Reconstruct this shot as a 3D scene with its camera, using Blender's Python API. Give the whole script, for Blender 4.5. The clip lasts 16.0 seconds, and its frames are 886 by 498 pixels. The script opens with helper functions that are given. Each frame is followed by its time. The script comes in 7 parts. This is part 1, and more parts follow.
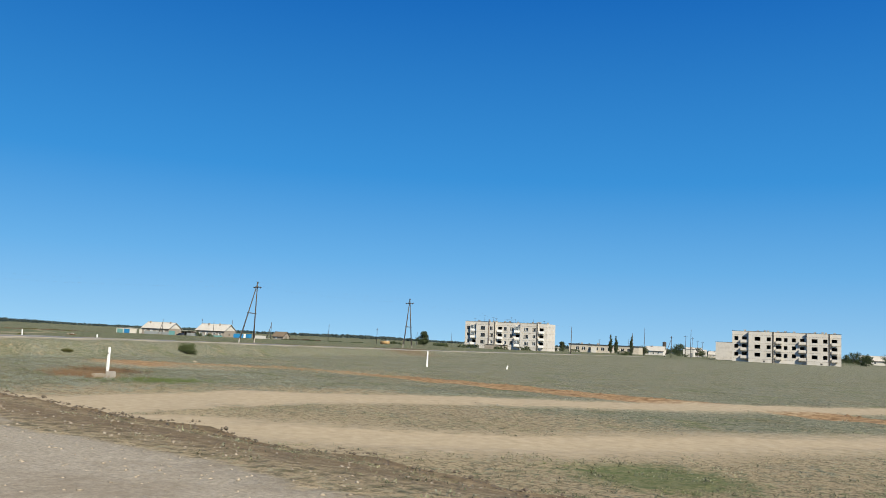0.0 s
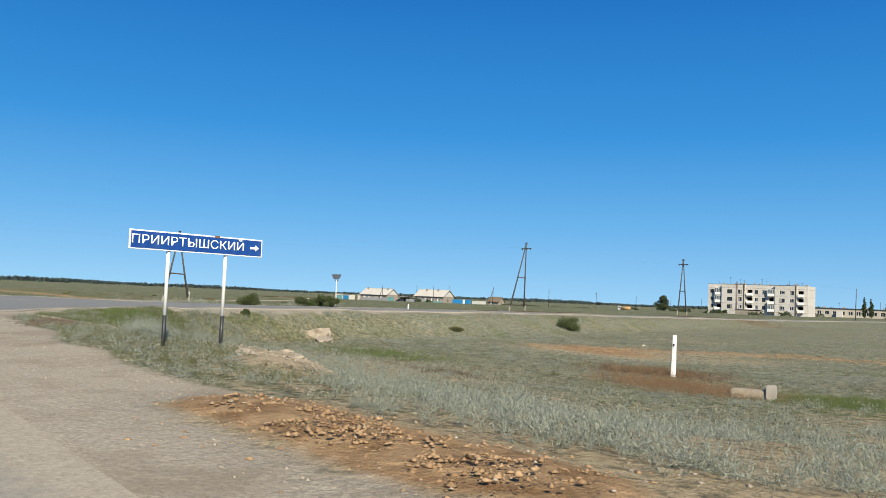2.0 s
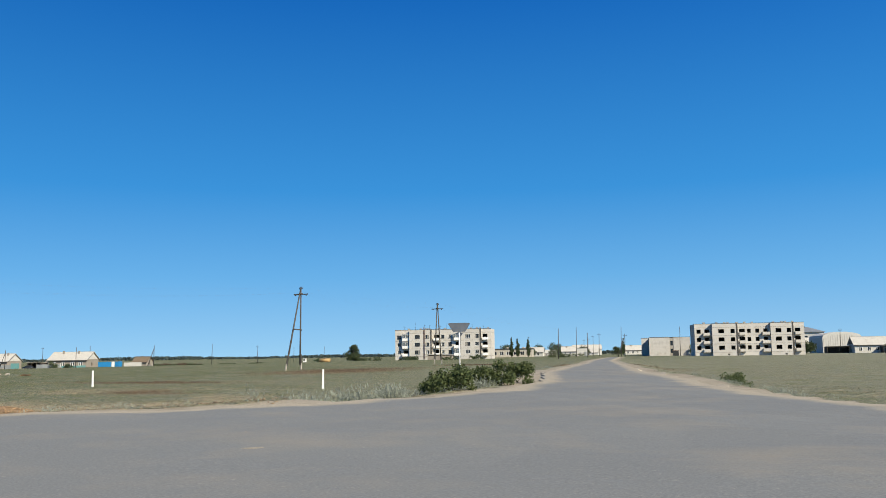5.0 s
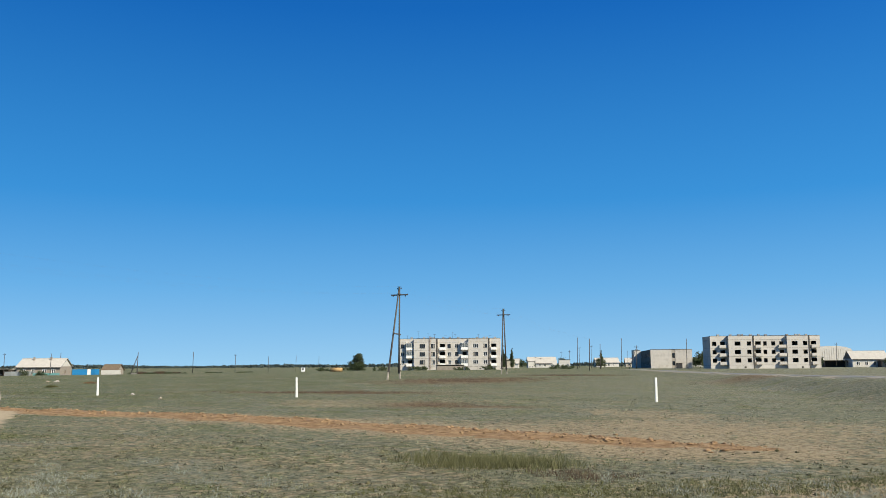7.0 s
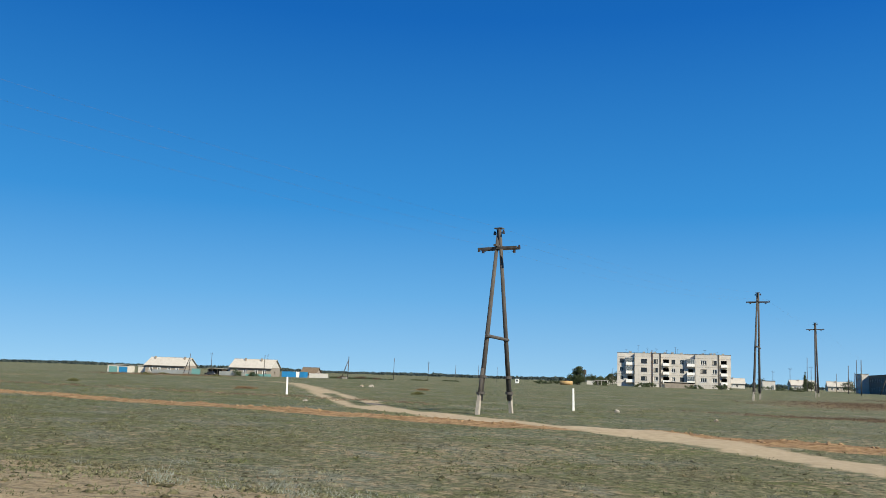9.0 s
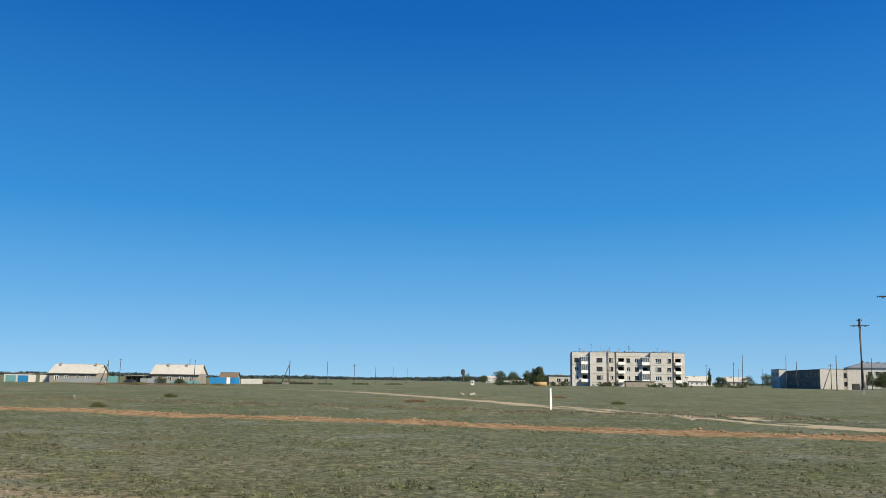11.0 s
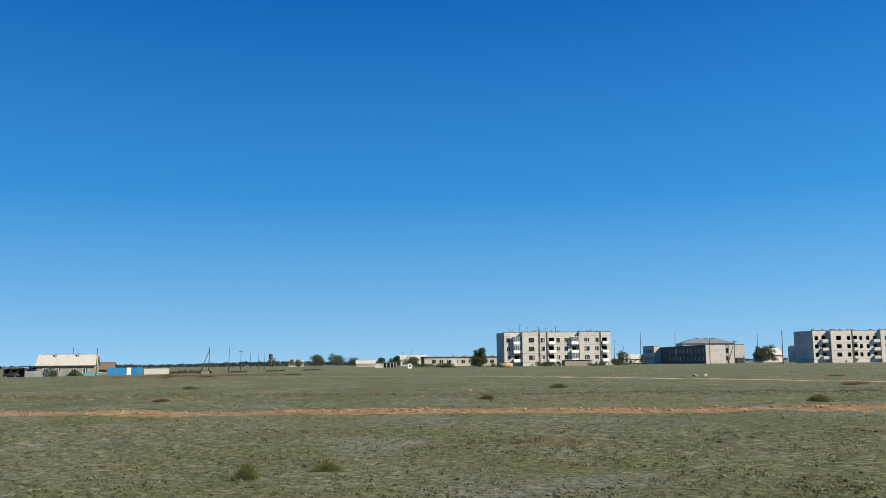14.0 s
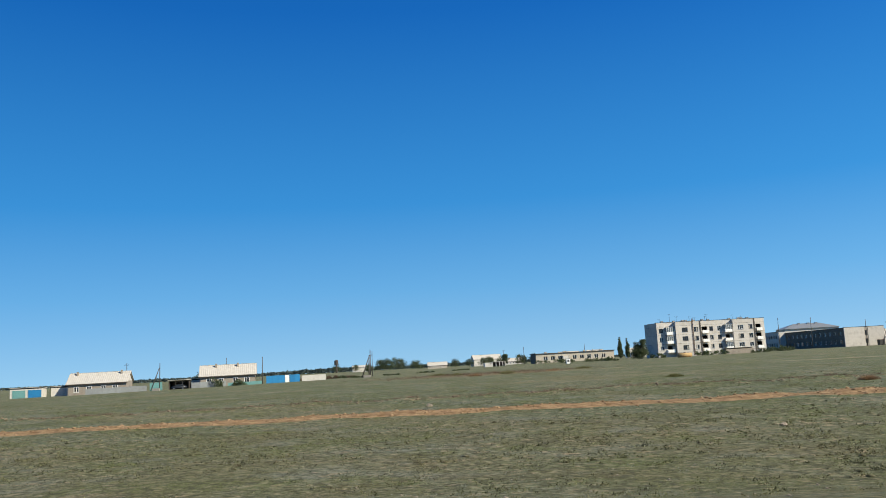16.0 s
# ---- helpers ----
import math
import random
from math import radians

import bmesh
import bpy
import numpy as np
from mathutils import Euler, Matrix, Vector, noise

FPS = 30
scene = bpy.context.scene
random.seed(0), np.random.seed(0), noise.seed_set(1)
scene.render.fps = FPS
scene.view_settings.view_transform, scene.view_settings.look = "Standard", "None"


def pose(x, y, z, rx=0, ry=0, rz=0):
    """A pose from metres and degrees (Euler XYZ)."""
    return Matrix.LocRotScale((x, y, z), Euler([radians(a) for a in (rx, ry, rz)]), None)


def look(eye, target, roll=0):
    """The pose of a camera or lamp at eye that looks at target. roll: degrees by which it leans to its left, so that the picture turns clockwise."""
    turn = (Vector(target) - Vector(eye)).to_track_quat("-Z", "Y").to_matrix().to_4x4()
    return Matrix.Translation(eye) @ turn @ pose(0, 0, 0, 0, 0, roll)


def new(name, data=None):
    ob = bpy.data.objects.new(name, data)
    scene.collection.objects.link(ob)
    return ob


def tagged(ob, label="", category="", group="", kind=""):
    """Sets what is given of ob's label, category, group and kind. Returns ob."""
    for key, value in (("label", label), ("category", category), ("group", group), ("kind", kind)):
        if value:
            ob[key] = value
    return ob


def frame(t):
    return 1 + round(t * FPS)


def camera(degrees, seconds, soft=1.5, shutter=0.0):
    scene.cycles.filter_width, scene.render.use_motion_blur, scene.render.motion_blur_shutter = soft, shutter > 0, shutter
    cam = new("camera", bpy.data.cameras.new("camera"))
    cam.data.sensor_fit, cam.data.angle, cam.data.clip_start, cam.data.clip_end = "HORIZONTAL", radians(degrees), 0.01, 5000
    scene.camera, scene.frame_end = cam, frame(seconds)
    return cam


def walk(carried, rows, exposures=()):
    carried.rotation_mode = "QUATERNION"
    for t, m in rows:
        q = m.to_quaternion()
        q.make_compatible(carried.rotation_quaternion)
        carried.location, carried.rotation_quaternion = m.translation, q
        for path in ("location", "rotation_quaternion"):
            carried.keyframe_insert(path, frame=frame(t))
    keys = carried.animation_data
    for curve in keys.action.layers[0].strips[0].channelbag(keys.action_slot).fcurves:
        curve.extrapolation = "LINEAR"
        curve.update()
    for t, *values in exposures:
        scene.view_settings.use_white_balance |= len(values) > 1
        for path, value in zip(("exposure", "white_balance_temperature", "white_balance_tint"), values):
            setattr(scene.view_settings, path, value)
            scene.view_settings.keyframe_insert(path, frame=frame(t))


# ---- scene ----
cam = camera(55.1, 16.0, 0.55)
PATH = [
    (0, (158.172, 0.181, 2.097), (156.859, 1.674, 2.313), 2.8),
    (0.5, (149.783, 0.637, 2.011), (148.332, 2.001, 2.193), 2.9),
    (1, (142.233, 0.972, 1.871), (140.664, 2.204, 2.024), 3.0),
    (1.5, (135.042, 1.168, 1.866), (133.453, 2.375, 1.996), 2.8),
    (2, (128.266, 1.089, 1.766), (126.665, 2.283, 1.879), 2.4),
    (2.5, (121.552, 1.055, 1.729), (119.949, 2.242, 1.875), 1.6),
    (3, (115.223, 0.579, 1.749), (113.674, 1.828, 1.945), 1.4),
    (3.5, (108.733, 0.145, 1.782), (107.487, 1.691, 2.022), -0.5),
    (3.6, (107.378, 0.092, 1.805), (106.201, 1.69, 2.047), -0.9),
    (3.7, (105.979, 0.092, 1.799), (104.831, 1.712, 2.042), -1.1),
    (5.8, (75.411, 0.793, 1.879), (74.625, 2.614, 2.132), -0.2),
    (6, (72.422, 0.812, 1.903), (71.648, 2.638, 2.158), -0.2),
    (6.5, (64.809, 1.017, 1.794), (64.058, 2.852, 2.057), -0.4),
    (7, (57.054, 1.224, 1.64), (56.309, 3.06, 1.912), -0.3),
    (7.5, (49.398, 1.468, 1.495), (48.642, 3.299, 1.77), -0.3),
    (8, (41.798, 1.36, 1.396), (40.896, 3.122, 1.68), 0.8),
    (8.5, (34.095, 1.531, 1.327), (33.083, 3.232, 1.618), 1.8),
    (9, (26.121, 1.912, 1.363), (25.088, 3.598, 1.658), 2.0),
    (9.2, (22.86, 2.084, 1.38), (21.803, 3.756, 1.679), 2.0),
    (11.3, (-12.335, 0.087, 1.141), (-12.997, 1.95, 1.441), 1.5),
    (11.5, (-15.721, -0.13, 1.065), (-16.314, 1.757, 1.36), 2.0),
    (12, (-24.493, -0.604, 1.031), (-24.776, 1.357, 1.303), 1.2),
    (12.5, (-32.919, -0.768, 1.215), (-33.173, 1.199, 1.475), 0.9),
    (13, (-41.345, -1.04, 1.229), (-41.588, 0.928, 1.492), 0.6),
    (13.5, (-49.782, -1.282, 1.283), (-50.026, 0.685, 1.55), 0.1),
    (14, (-58.408, -1.475, 1.232), (-58.656, 0.491, 1.499), -0.6),
    (14.5, (-66.977, -2.045, 1.149), (-67.231, -0.078, 1.404), -1.9),
    (15, (-75.947, -2.691, 1.191), (-76.202, -0.723, 1.436), -2.2),
    (15.5, (-85.079, -3.483, 1.333), (-85.348, -1.516, 1.58), -2.3),
    (16, (-94.011, -4.359, 1.195), (-94.346, -2.406, 1.467), -3.1),
]
walk(cam, [(t, look(eye, target, roll)) for t, eye, target, roll in PATH],
     [(0.0, 0.70), (2.5, 0.76), (3.5, 0.76), (6.0, 0.70), (16.0, 0.68)])

# ---- world and sun ----
SUN_AZ, SUN_EL = 111.0, 36.0
world = bpy.data.worlds.new("sky")
scene.world = world
world.use_nodes = True
wt = world.node_tree
sky = wt.nodes.new("ShaderNodeTexSky")
sky.sky_type = "NISHITA"
sky.sun_disc = False
sky.sun_elevation = radians(SUN_EL)
sky.sun_rotation = radians(SUN_AZ)
sky.altitude = 300
sky.air_density = 0.9
sky.dust_density = 0.16
sky.ozone_density = 2.0
deep = wt.nodes.new("ShaderNodeHueSaturation")
deep.inputs["Saturation"].default_value = 1.33
lift = wt.nodes.new("ShaderNodeVectorMath")
lift.operation = "ADD"
lift.inputs[1].default_value = (0, 0, 0.108)
unit = wt.nodes.new("ShaderNodeVectorMath")
unit.operation = "NORMALIZE"
wt.links.new(wt.nodes.new("ShaderNodeTexCoord").outputs["Generated"], lift.inputs[0])
wt.links.new(lift.outputs[0], unit.inputs[0])
wt.links.new(unit.outputs[0], sky.inputs["Vector"])
tint = wt.nodes.new("ShaderNodeMix")
tint.data_type, tint.blend_type = "RGBA", "MULTIPLY"
tint.inputs["Factor"].default_value = 1.0
tint.inputs[7].default_value = (0.90, 1.0, 1.075, 1)
wt.links.new(sky.outputs[0], tint.inputs[6])
wt.links.new(tint.outputs[2], deep.inputs["Color"])
# thin haze: the blue pales evenly towards the horizon
updown = wt.nodes.new("ShaderNodeSeparateXYZ")
wt.links.new(wt.nodes["Texture Coordinate"].outputs["Generated"], updown.inputs[0])
grade = wt.nodes.new("ShaderNodeValToRGB")
grade.color_ramp.elements[0].position, grade.color_ramp.elements[0].color = 0.0, (0.35, 0.555, 0.715, 1)
grade.color_ramp.elements[1].position, grade.color_ramp.elements[1].color = 0.40, (0.009, 0.125, 0.51, 1)
for at_z, c in ((0.09, (0.165, 0.438, 0.733, 1)), (0.19, (0.045, 0.295, 0.685, 1)), (0.75, (0.005, 0.05, 0.22, 1))):
    grade.color_ramp.elements.new(at_z).color = c
wt.links.new(updown.outputs[2], grade.inputs[0])
scaled = wt.nodes.new("ShaderNodeVectorMath")
scaled.operation = "SCALE"
scaled.inputs["Scale"].default_value = 7.75
wt.links.new(grade.outputs[0], scaled.inputs[0])
hazy = wt.nodes.new("ShaderNodeMix")
hazy.data_type = "RGBA"
hazy.inputs["Factor"].default_value = 0.62
wt.links.new(deep.outputs[0], hazy.inputs[6])
wt.links.new(scaled.outputs[0], hazy.inputs[7])
# the sky is paler towards the sun and deeper away from it
sunward = wt.nodes.new("ShaderNodeVectorMath")
sunward.operation = "DOT_PRODUCT"
sunward.inputs[1].default_value = (math.sin(radians(SUN_AZ)), math.cos(radians(SUN_AZ)), 0)
wt.links.new(wt.nodes["Texture Coordinate"].outputs["Generated"], sunward.inputs[0])
paler = wt.nodes.new("ShaderNodeMapRange")
paler.inputs["From Min"].default_value, paler.inputs["From Max"].default_value = -1.0, 1.0
paler.inputs["To Min"].default_value, paler.inputs["To Max"].default_value = 0.89, 1.24
wt.links.new(sunward.outputs["Value"], paler.inputs["Value"])
shaded = wt.nodes.new("ShaderNodeVectorMath")
shaded.operation = "SCALE"
wt.links.new(hazy.outputs[2], shaded.inputs[0])
wt.links.new(paler.outputs[0], shaded.inputs["Scale"])
wt.links.new(shaded.outputs[0], wt.nodes["Background"].inputs[0])
wt.nodes["Background"].inputs[1].default_value = 0.087

sun = new("sun", bpy.data.lights.new("sun", "SUN"))
sun.data.energy = 5.0
sun.data.angle = radians(0.5)
sun.data.color = (1.0, 0.915, 0.72)
sun_way = Vector((math.sin(radians(SUN_AZ)) * math.cos(radians(SUN_EL)),
                  math.cos(radians(SUN_AZ)) * math.cos(radians(SUN_EL)), math.sin(radians(SUN_EL))))
sun.matrix_world = look(sun_way * 200, (0, 0, 0))

# ---- materials ----


def nodes_of(name):
    m = bpy.data.materials.new(name)
    m.use_nodes = True
    return m, m.node_tree.nodes, m.node_tree.links, m.node_tree.nodes["Principled BSDF"]


def noise_node(n, links, vec, scale, detail=5.0, rough=0.6):
    t = n.new("ShaderNodeTexNoise")
    t.inputs["Scale"].default_value = scale
    t.inputs["Detail"].default_value = detail
    t.inputs["Roughness"].default_value = rough
    links.new(vec, t.inputs["Vector"])
    return t.outputs["Fac"]


def ramp(n, links, fac, lo, hi):
    r = n.new("ShaderNodeMapRange")
    r.inputs["From Min"].default_value, r.inputs["From Max"].default_value = lo, hi
    r.clamp = True
    links.new(fac, r.inputs["Value"])
    return r.outputs["Result"]


def mixed(n, links, fac, a, b):
    x = n.new("ShaderNodeMix")
    x.data_type = "RGBA"
    if isinstance(fac, float):
        x.inputs["Factor"].default_value = fac
    else:
        links.new(fac, x.inputs["Factor"])
    for socket, v in ((x.inputs[6], a), (x.inputs[7], b)):
        if isinstance(v, tuple):
            socket.default_value = (*v, 1)
        else:
            links.new(v, socket)
    return x.outputs[2]


def mathed(n, links, op, a, b):
    x = n.new("ShaderNodeMath")
    x.operation = op
    for socket, v in ((x.inputs[0], a), (x.inputs[1], b)):
        if isinstance(v, (int, float)):
            socket.default_value = v
        else:
            links.new(v, socket)
    return x.outputs[0]


def surface(name, c1, c2, scale=3.0, rough=0.85, bump=0.15, bump_scale=30.0, metal=0.0, stain=None, stain_scale=0.4,
            stain_amount=0.5, each=0.0, streak=False):
    """A matt surface: two tones in a noise, stains at a larger scale, fine relief; each: how far pieces differ in tone."""
    m, n, links, p = nodes_of(name)
    co = n.new("ShaderNodeTexCoord").outputs["Object"]
    vec = co
    if streak:
        mp = n.new("ShaderNodeMapping")
        mp.inputs["Scale"].default_value = (3.0, 3.0, 0.25)
        links.new(co, mp.inputs["Vector"])
        vec = mp.outputs[0]
    col = mixed(n, links, ramp(n, links, noise_node(n, links, vec, scale), 0.3, 0.7), c1, c2)
    if stain:
        f = ramp(n, links, noise_node(n, links, vec, stain_scale, 6), 0.5, 0.72)
        col = mixed(n, links, mathed(n, links, "MULTIPLY", f, stain_amount), col, stain)
    if each:
        info = n.new("ShaderNodeObjectInfo")
        hsv = n.new("ShaderNodeHueSaturation")
        v = n.new("ShaderNodeMapRange")
        v.inputs["To Min"].default_value, v.inputs["To Max"].default_value = 1 - each, 1 + each
        links.new(info.outputs["Random"], v.inputs["Value"])
        links.new(v.outputs[0], hsv.inputs["Value"])
        links.new(col, hsv.inputs["Color"])
        col = hsv.outputs[0]
    links.new(col, p.inputs["Base Color"])
    p.inputs["Roughness"].default_value = rough
    p.inputs["Metallic"].default_value = metal
    if bump:
        b = n.new("ShaderNodeBump")
        b.inputs["Strength"].default_value = bump
        b.inputs["Distance"].default_value = 0.02
        links.new(noise_node(n, links, co, bump_scale, 4), b.inputs["Height"])
        links.new(b.outputs[0], p.inputs["Normal"])
    return m


def eastward(n, links, pos):
    """Grows towards the junction, where pale sage takes over from the greener turf."""
    s = n.new("ShaderNodeSeparateXYZ")
    links.new(pos, s.inputs[0])
    return ramp(n, links, mathed(n, links, "ADD", s.outputs[0], mathed(n, links, "MULTIPLY", noise_node(n, links, pos, 0.06, 3), 40.0)), 20.0, 85.0)


def patchwork(n, links, pos, col, bright=1.0):
    """Silvery, green and straw-brown patches a few metres across, as different plants spread over the turf."""
    across = n.new("ShaderNodeSeparateXYZ")
    links.new(pos, across.inputs[0])
    dry = ramp(n, links, mathed(n, links, "ADD", across.outputs[1], mathed(n, links, "MULTIPLY", noise_node(n, links, pos, 0.11, 4), 36.0)), 52.0, 36.0)
    col = mixed(n, links, mathed(n, links, "MULTIPLY", dry, 0.45), col, tuple(v * bright for v in (0.190, 0.172, 0.084)))
    for k, (scale, lo, hi, c, amount) in enumerate(((0.30, 0.52, 0.62, (0.240, 0.250, 0.205), 0.7), (0.42, 0.52, 0.63, (0.135, 0.160, 0.045), 0.7),
                                                   (0.36, 0.51, 0.64, (0.190, 0.150, 0.080), 0.45), (1.6, 0.55, 0.65, (0.250, 0.238, 0.172), 0.45), (7.0, 0.53, 0.62, (0.240, 0.200, 0.130), 0.4), (11.0, 0.55, 0.64, (0.033, 0.035, 0.016), 0.45))):
        shifted = n.new("ShaderNodeVectorMath")
        shifted.inputs[1].default_value = (31.7 * k, 17.3 * k, 0)
        links.new(pos, shifted.inputs[0])
        flat = n.new("ShaderNodeMapping")
        flat.inputs["Scale"].default_value = (0.7, 1.0, 0.0)
        links.new(shifted.outputs[0], flat.inputs["Vector"])
        f = ramp(n, links, noise_node(n, links, flat.outputs[0], scale, 6, 0.68), lo, hi)
        col = mixed(n, links, mathed(n, links, "MULTIPLY", f, amount), col, tuple(v * bright for v in c))
    return col


def foliage(name, c1, c2, c3, rough=0.75, tufty=0.0, relief=0.0, pale=None, patchy=0.0):
    """Leaves or blades: tone differs from leaf to leaf and, slowly, from place to place."""
    m, n, links, p = nodes_of(name)
    geo = n.new("ShaderNodeNewGeometry")
    wide = ramp(n, links, noise_node(n, links, geo.outputs["Position"], 0.22, 4), 0.35, 0.65)
    col = mixed(n, links, geo.outputs["Random Per Island"], c1, c2)
    col = mixed(n, links, mathed(n, links, "MULTIPLY", wide, 0.65), col, c3)
    if pale:
        col = mixed(n, links, eastward(n, links, geo.outputs["Position"]), col, mixed(n, links, geo.outputs["Random Per Island"], tuple(v * 0.55 for v in pale), pale))
    if patchy:
        speckle = n.new("ShaderNodeHueSaturation")
        links.new(patchwork(n, links, geo.outputs["Position"], col, patchy), speckle.inputs["Color"])
        links.new(mathed(n, links, "ADD", mathed(n, links, "MULTIPLY", geo.outputs["Random Per Island"], 0.7), 0.65), speckle.inputs["Value"])
        col = speckle.outputs[0]
    if tufty:
        hummock = noise_node(n, links, geo.outputs["Position"], 5.0, 6, 0.72)
        col = mixed(n, links, mathed(n, links, "MULTIPLY", ramp(n, links, hummock, 0.49, 0.60), tufty), col, tuple(v * 0.5 for v in c1))
        col = mixed(n, links, mathed(n, links, "MULTIPLY", ramp(n, links, hummock, 0.47, 0.38), tufty * 0.8), col, tuple(v * 1.25 for v in c2))
    links.new(col, p.inputs["Base Color"])
    p.inputs["Roughness"].default_value = rough
    p.inputs["Specular IOR Level"].default_value = 0.2
    if relief:
        b = n.new("ShaderNodeBump")
        b.inputs["Strength"].default_value = relief
        b.inputs["Distance"].default_value = 0.04
        links.new(noise_node(n, links, geo.outputs["Position"], 45.0, 3, 0.7), b.inputs["Height"])
        links.new(b.outputs[0], p.inputs["Normal"])
    thin = n.new("ShaderNodeBsdfTranslucent")
    links.new(col, thin.inputs["Color"])
    both = n.new("ShaderNodeMixShader")
    both.inputs[0].default_value = 0.38
    links.new(p.outputs[0], both.inputs[1])
    links.new(thin.outputs[0], both.inputs[2])
    links.new(both.outputs[0], n["Material Output"].inputs["Surface"])
    return m


def make_ground():
    m, n, links, p = nodes_of("steppe_ground")
    pos = n.new("ShaderNodeNewGeometry").outputs["Position"]

    def zone(name):
        a = n.new("ShaderNodeVertexColor")
        a.layer_name = name
        s = n.new("ShaderNodeSeparateColor")
        links.new(a.outputs["Color"], s.inputs[0])
        return s.outputs[0], s.outputs[1], s.outputs[2]

    sand, green, orange = zone("zone_a")
    gravel, brown, bald = zone("zone_b")
    fine = noise_node(n, links, pos, 9.0, 6, 0.8)
    speck = noise_node(n, links, pos, 13.0, 4, 0.65)
    clump = noise_node(n, links, pos, 2.6, 5, 0.65)
    patch = noise_node(n, links, pos, 0.16, 5, 0.6)
    patch2 = noise_node(n, links, pos, 0.045, 4, 0.55)
    soil = mixed(n, links, ramp(n, links, fine, 0.3, 0.7), (0.265, 0.205, 0.122), (0.420, 0.333, 0.212))
    sage = mixed(n, links, ramp(n, links, fine, 0.3, 0.7), (0.060, 0.080, 0.043), (0.150, 0.184, 0.108))
    olive = mixed(n, links, ramp(n, links, fine, 0.3, 0.7), (0.050, 0.067, 0.025), (0.135, 0.162, 0.070))
    straw = mixed(n, links, ramp(n, links, fine, 0.3, 0.7), (0.167, 0.139, 0.067), (0.255, 0.211, 0.117))
    plants = mixed(n, links, ramp(n, links, patch, 0.42, 0.58), sage, olive)
    plants = mixed(n, links, mathed(n, links, "MULTIPLY", ramp(n, links, patch2, 0.52, 0.66), 0.6), plants, straw)
    plants = mixed(n, links, mathed(n, links, "MULTIPLY", eastward(n, links, pos), 0.8), plants, mixed(n, links, ramp(n, links, fine, 0.3, 0.7), (0.165, 0.167, 0.118), (0.325, 0.322, 0.238)))
    plants = patchwork(n, links, pos, plants, 0.88)
    hummock = noise_node(n, links, pos, 5.0, 6, 0.72)
    cover = ramp(n, links, mathed(n, links, "SUBTRACT", mathed(n, links, "ADD", clump, mathed(n, links, "MULTIPLY", patch, 0.35)),
                                  mathed(n, links, "MULTIPLY", bald, 0.40)), 0.49, 0.62)
    col = mixed(n, links, cover, soil, plants)
    tufts = mathed(n, links, "MULTIPLY", ramp(n, links, speck, 0.50, 0.62), mathed(n, links, "SUBTRACT", 0.78, mathed(n, links, "MULTIPLY", bald, 0.45)))
    col = mixed(n, links, tufts, col, mixed(n, links, ramp(n, links, patch, 0.42, 0.58), (0.050, 0.050, 0.030), (0.045, 0.048, 0.018)))
    dark = mathed(n, links, "MULTIPLY", ramp(n, links, hummock, 0.50, 0.60), mathed(n, links, "SUBTRACT", 0.82, mathed(n, links, "MULTIPLY", bald, 0.2)))
    col = mixed(n, links, dark, col, mixed(n, links, ramp(n, links, fine, 0.3, 0.7), (0.030, 0.033, 0.018), (0.085, 0.090, 0.050)))
    light = mathed(n, links, "MULTIPLY", ramp(n, links, hummock, 0.46, 0.38), 0.6)
    col = mixed(n, links, light, col, mixed(n, links, ramp(n, links, patch, 0.42, 0.58), (0.290, 0.290, 0.190), (0.285, 0.255, 0.155)))
    edge = mathed(n, links, "SUBTRACT", clump, 0.5)

    def ragged(mask, sharp=0.12, amount=0.9):
        v = mathed(n, links, "ADD", mask, mathed(n, links, "MULTIPLY", edge, amount))
        return ramp(n, links, v, 0.5 - sharp, 0.5 + sharp)

    lush = mixed(n, links, ramp(n, links, fine, 0.3, 0.7), (0.037, 0.067, 0.015), (0.100, 0.140, 0.040))
    col = mixed(n, links, mathed(n, links, "MULTIPLY", ragged(green, 0.2), 0.65), col, lush)
    rust = mixed(n, links, ramp(n, links, fine, 0.3, 0.7), (0.110, 0.073, 0.040), (0.225, 0.155, 0.090))
    col = mixed(n, links, mathed(n, links, "MULTIPLY", ragged(brown, 0.3, 1.3), 0.8), col, rust)
    clay = mixed(n, links, ramp(n, links, clump, 0.35, 0.65), (0.170, 0.096, 0.044), (0.375, 0.252, 0.136))
    col = mixed(n, links, ragged(orange, 0.12, 0.7), col, clay)
    stones = mixed(n, links, ramp(n, links, noise_node(n, links, pos, 22.0, 4, 0.75), 0.35, 0.68), (0.205, 0.178, 0.135), (0.375, 0.330, 0.262))
    stones = mixed(n, links, mathed(n, links, "MULTIPLY", ramp(n, links, noise_node(n, links, pos, 0.8, 5, 0.65), 0.46, 0.64), 0.6), stones, (0.185, 0.150, 0.105))
    col = mixed(n, links, ragged(gravel, 0.12, 0.5), col, stones)
    dust = mixed(n, links, ramp(n, links, clump, 0.3, 0.7), (0.290, 0.232, 0.150), (0.395, 0.325, 0.222))
    col = mixed(n, links, ragged(sand, 0.15, 0.55), col, dust)
    links.new(col, p.inputs["Base Color"])
    p.inputs["Roughness"].default_value = 0.95
    p.inputs["Specular IOR Level"].default_value = 0.15
    b = n.new("ShaderNodeBump")
    b.inputs["Strength"].default_value = 0.85
    b.inputs["Distance"].default_value = 0.13
    flat = mathed(n, links, "SUBTRACT", 1.0, mathed(n, links, "MULTIPLY", mathed(n, links, "MAXIMUM", gravel, sand), 0.82))
    links.new(mathed(n, links, "MULTIPLY", mathed(n, links, "ADD", mathed(n, links, "MULTIPLY", hummock, 1.2), mathed(n, links, "MULTIPLY", fine, 0.4)), flat), b.inputs["Height"])
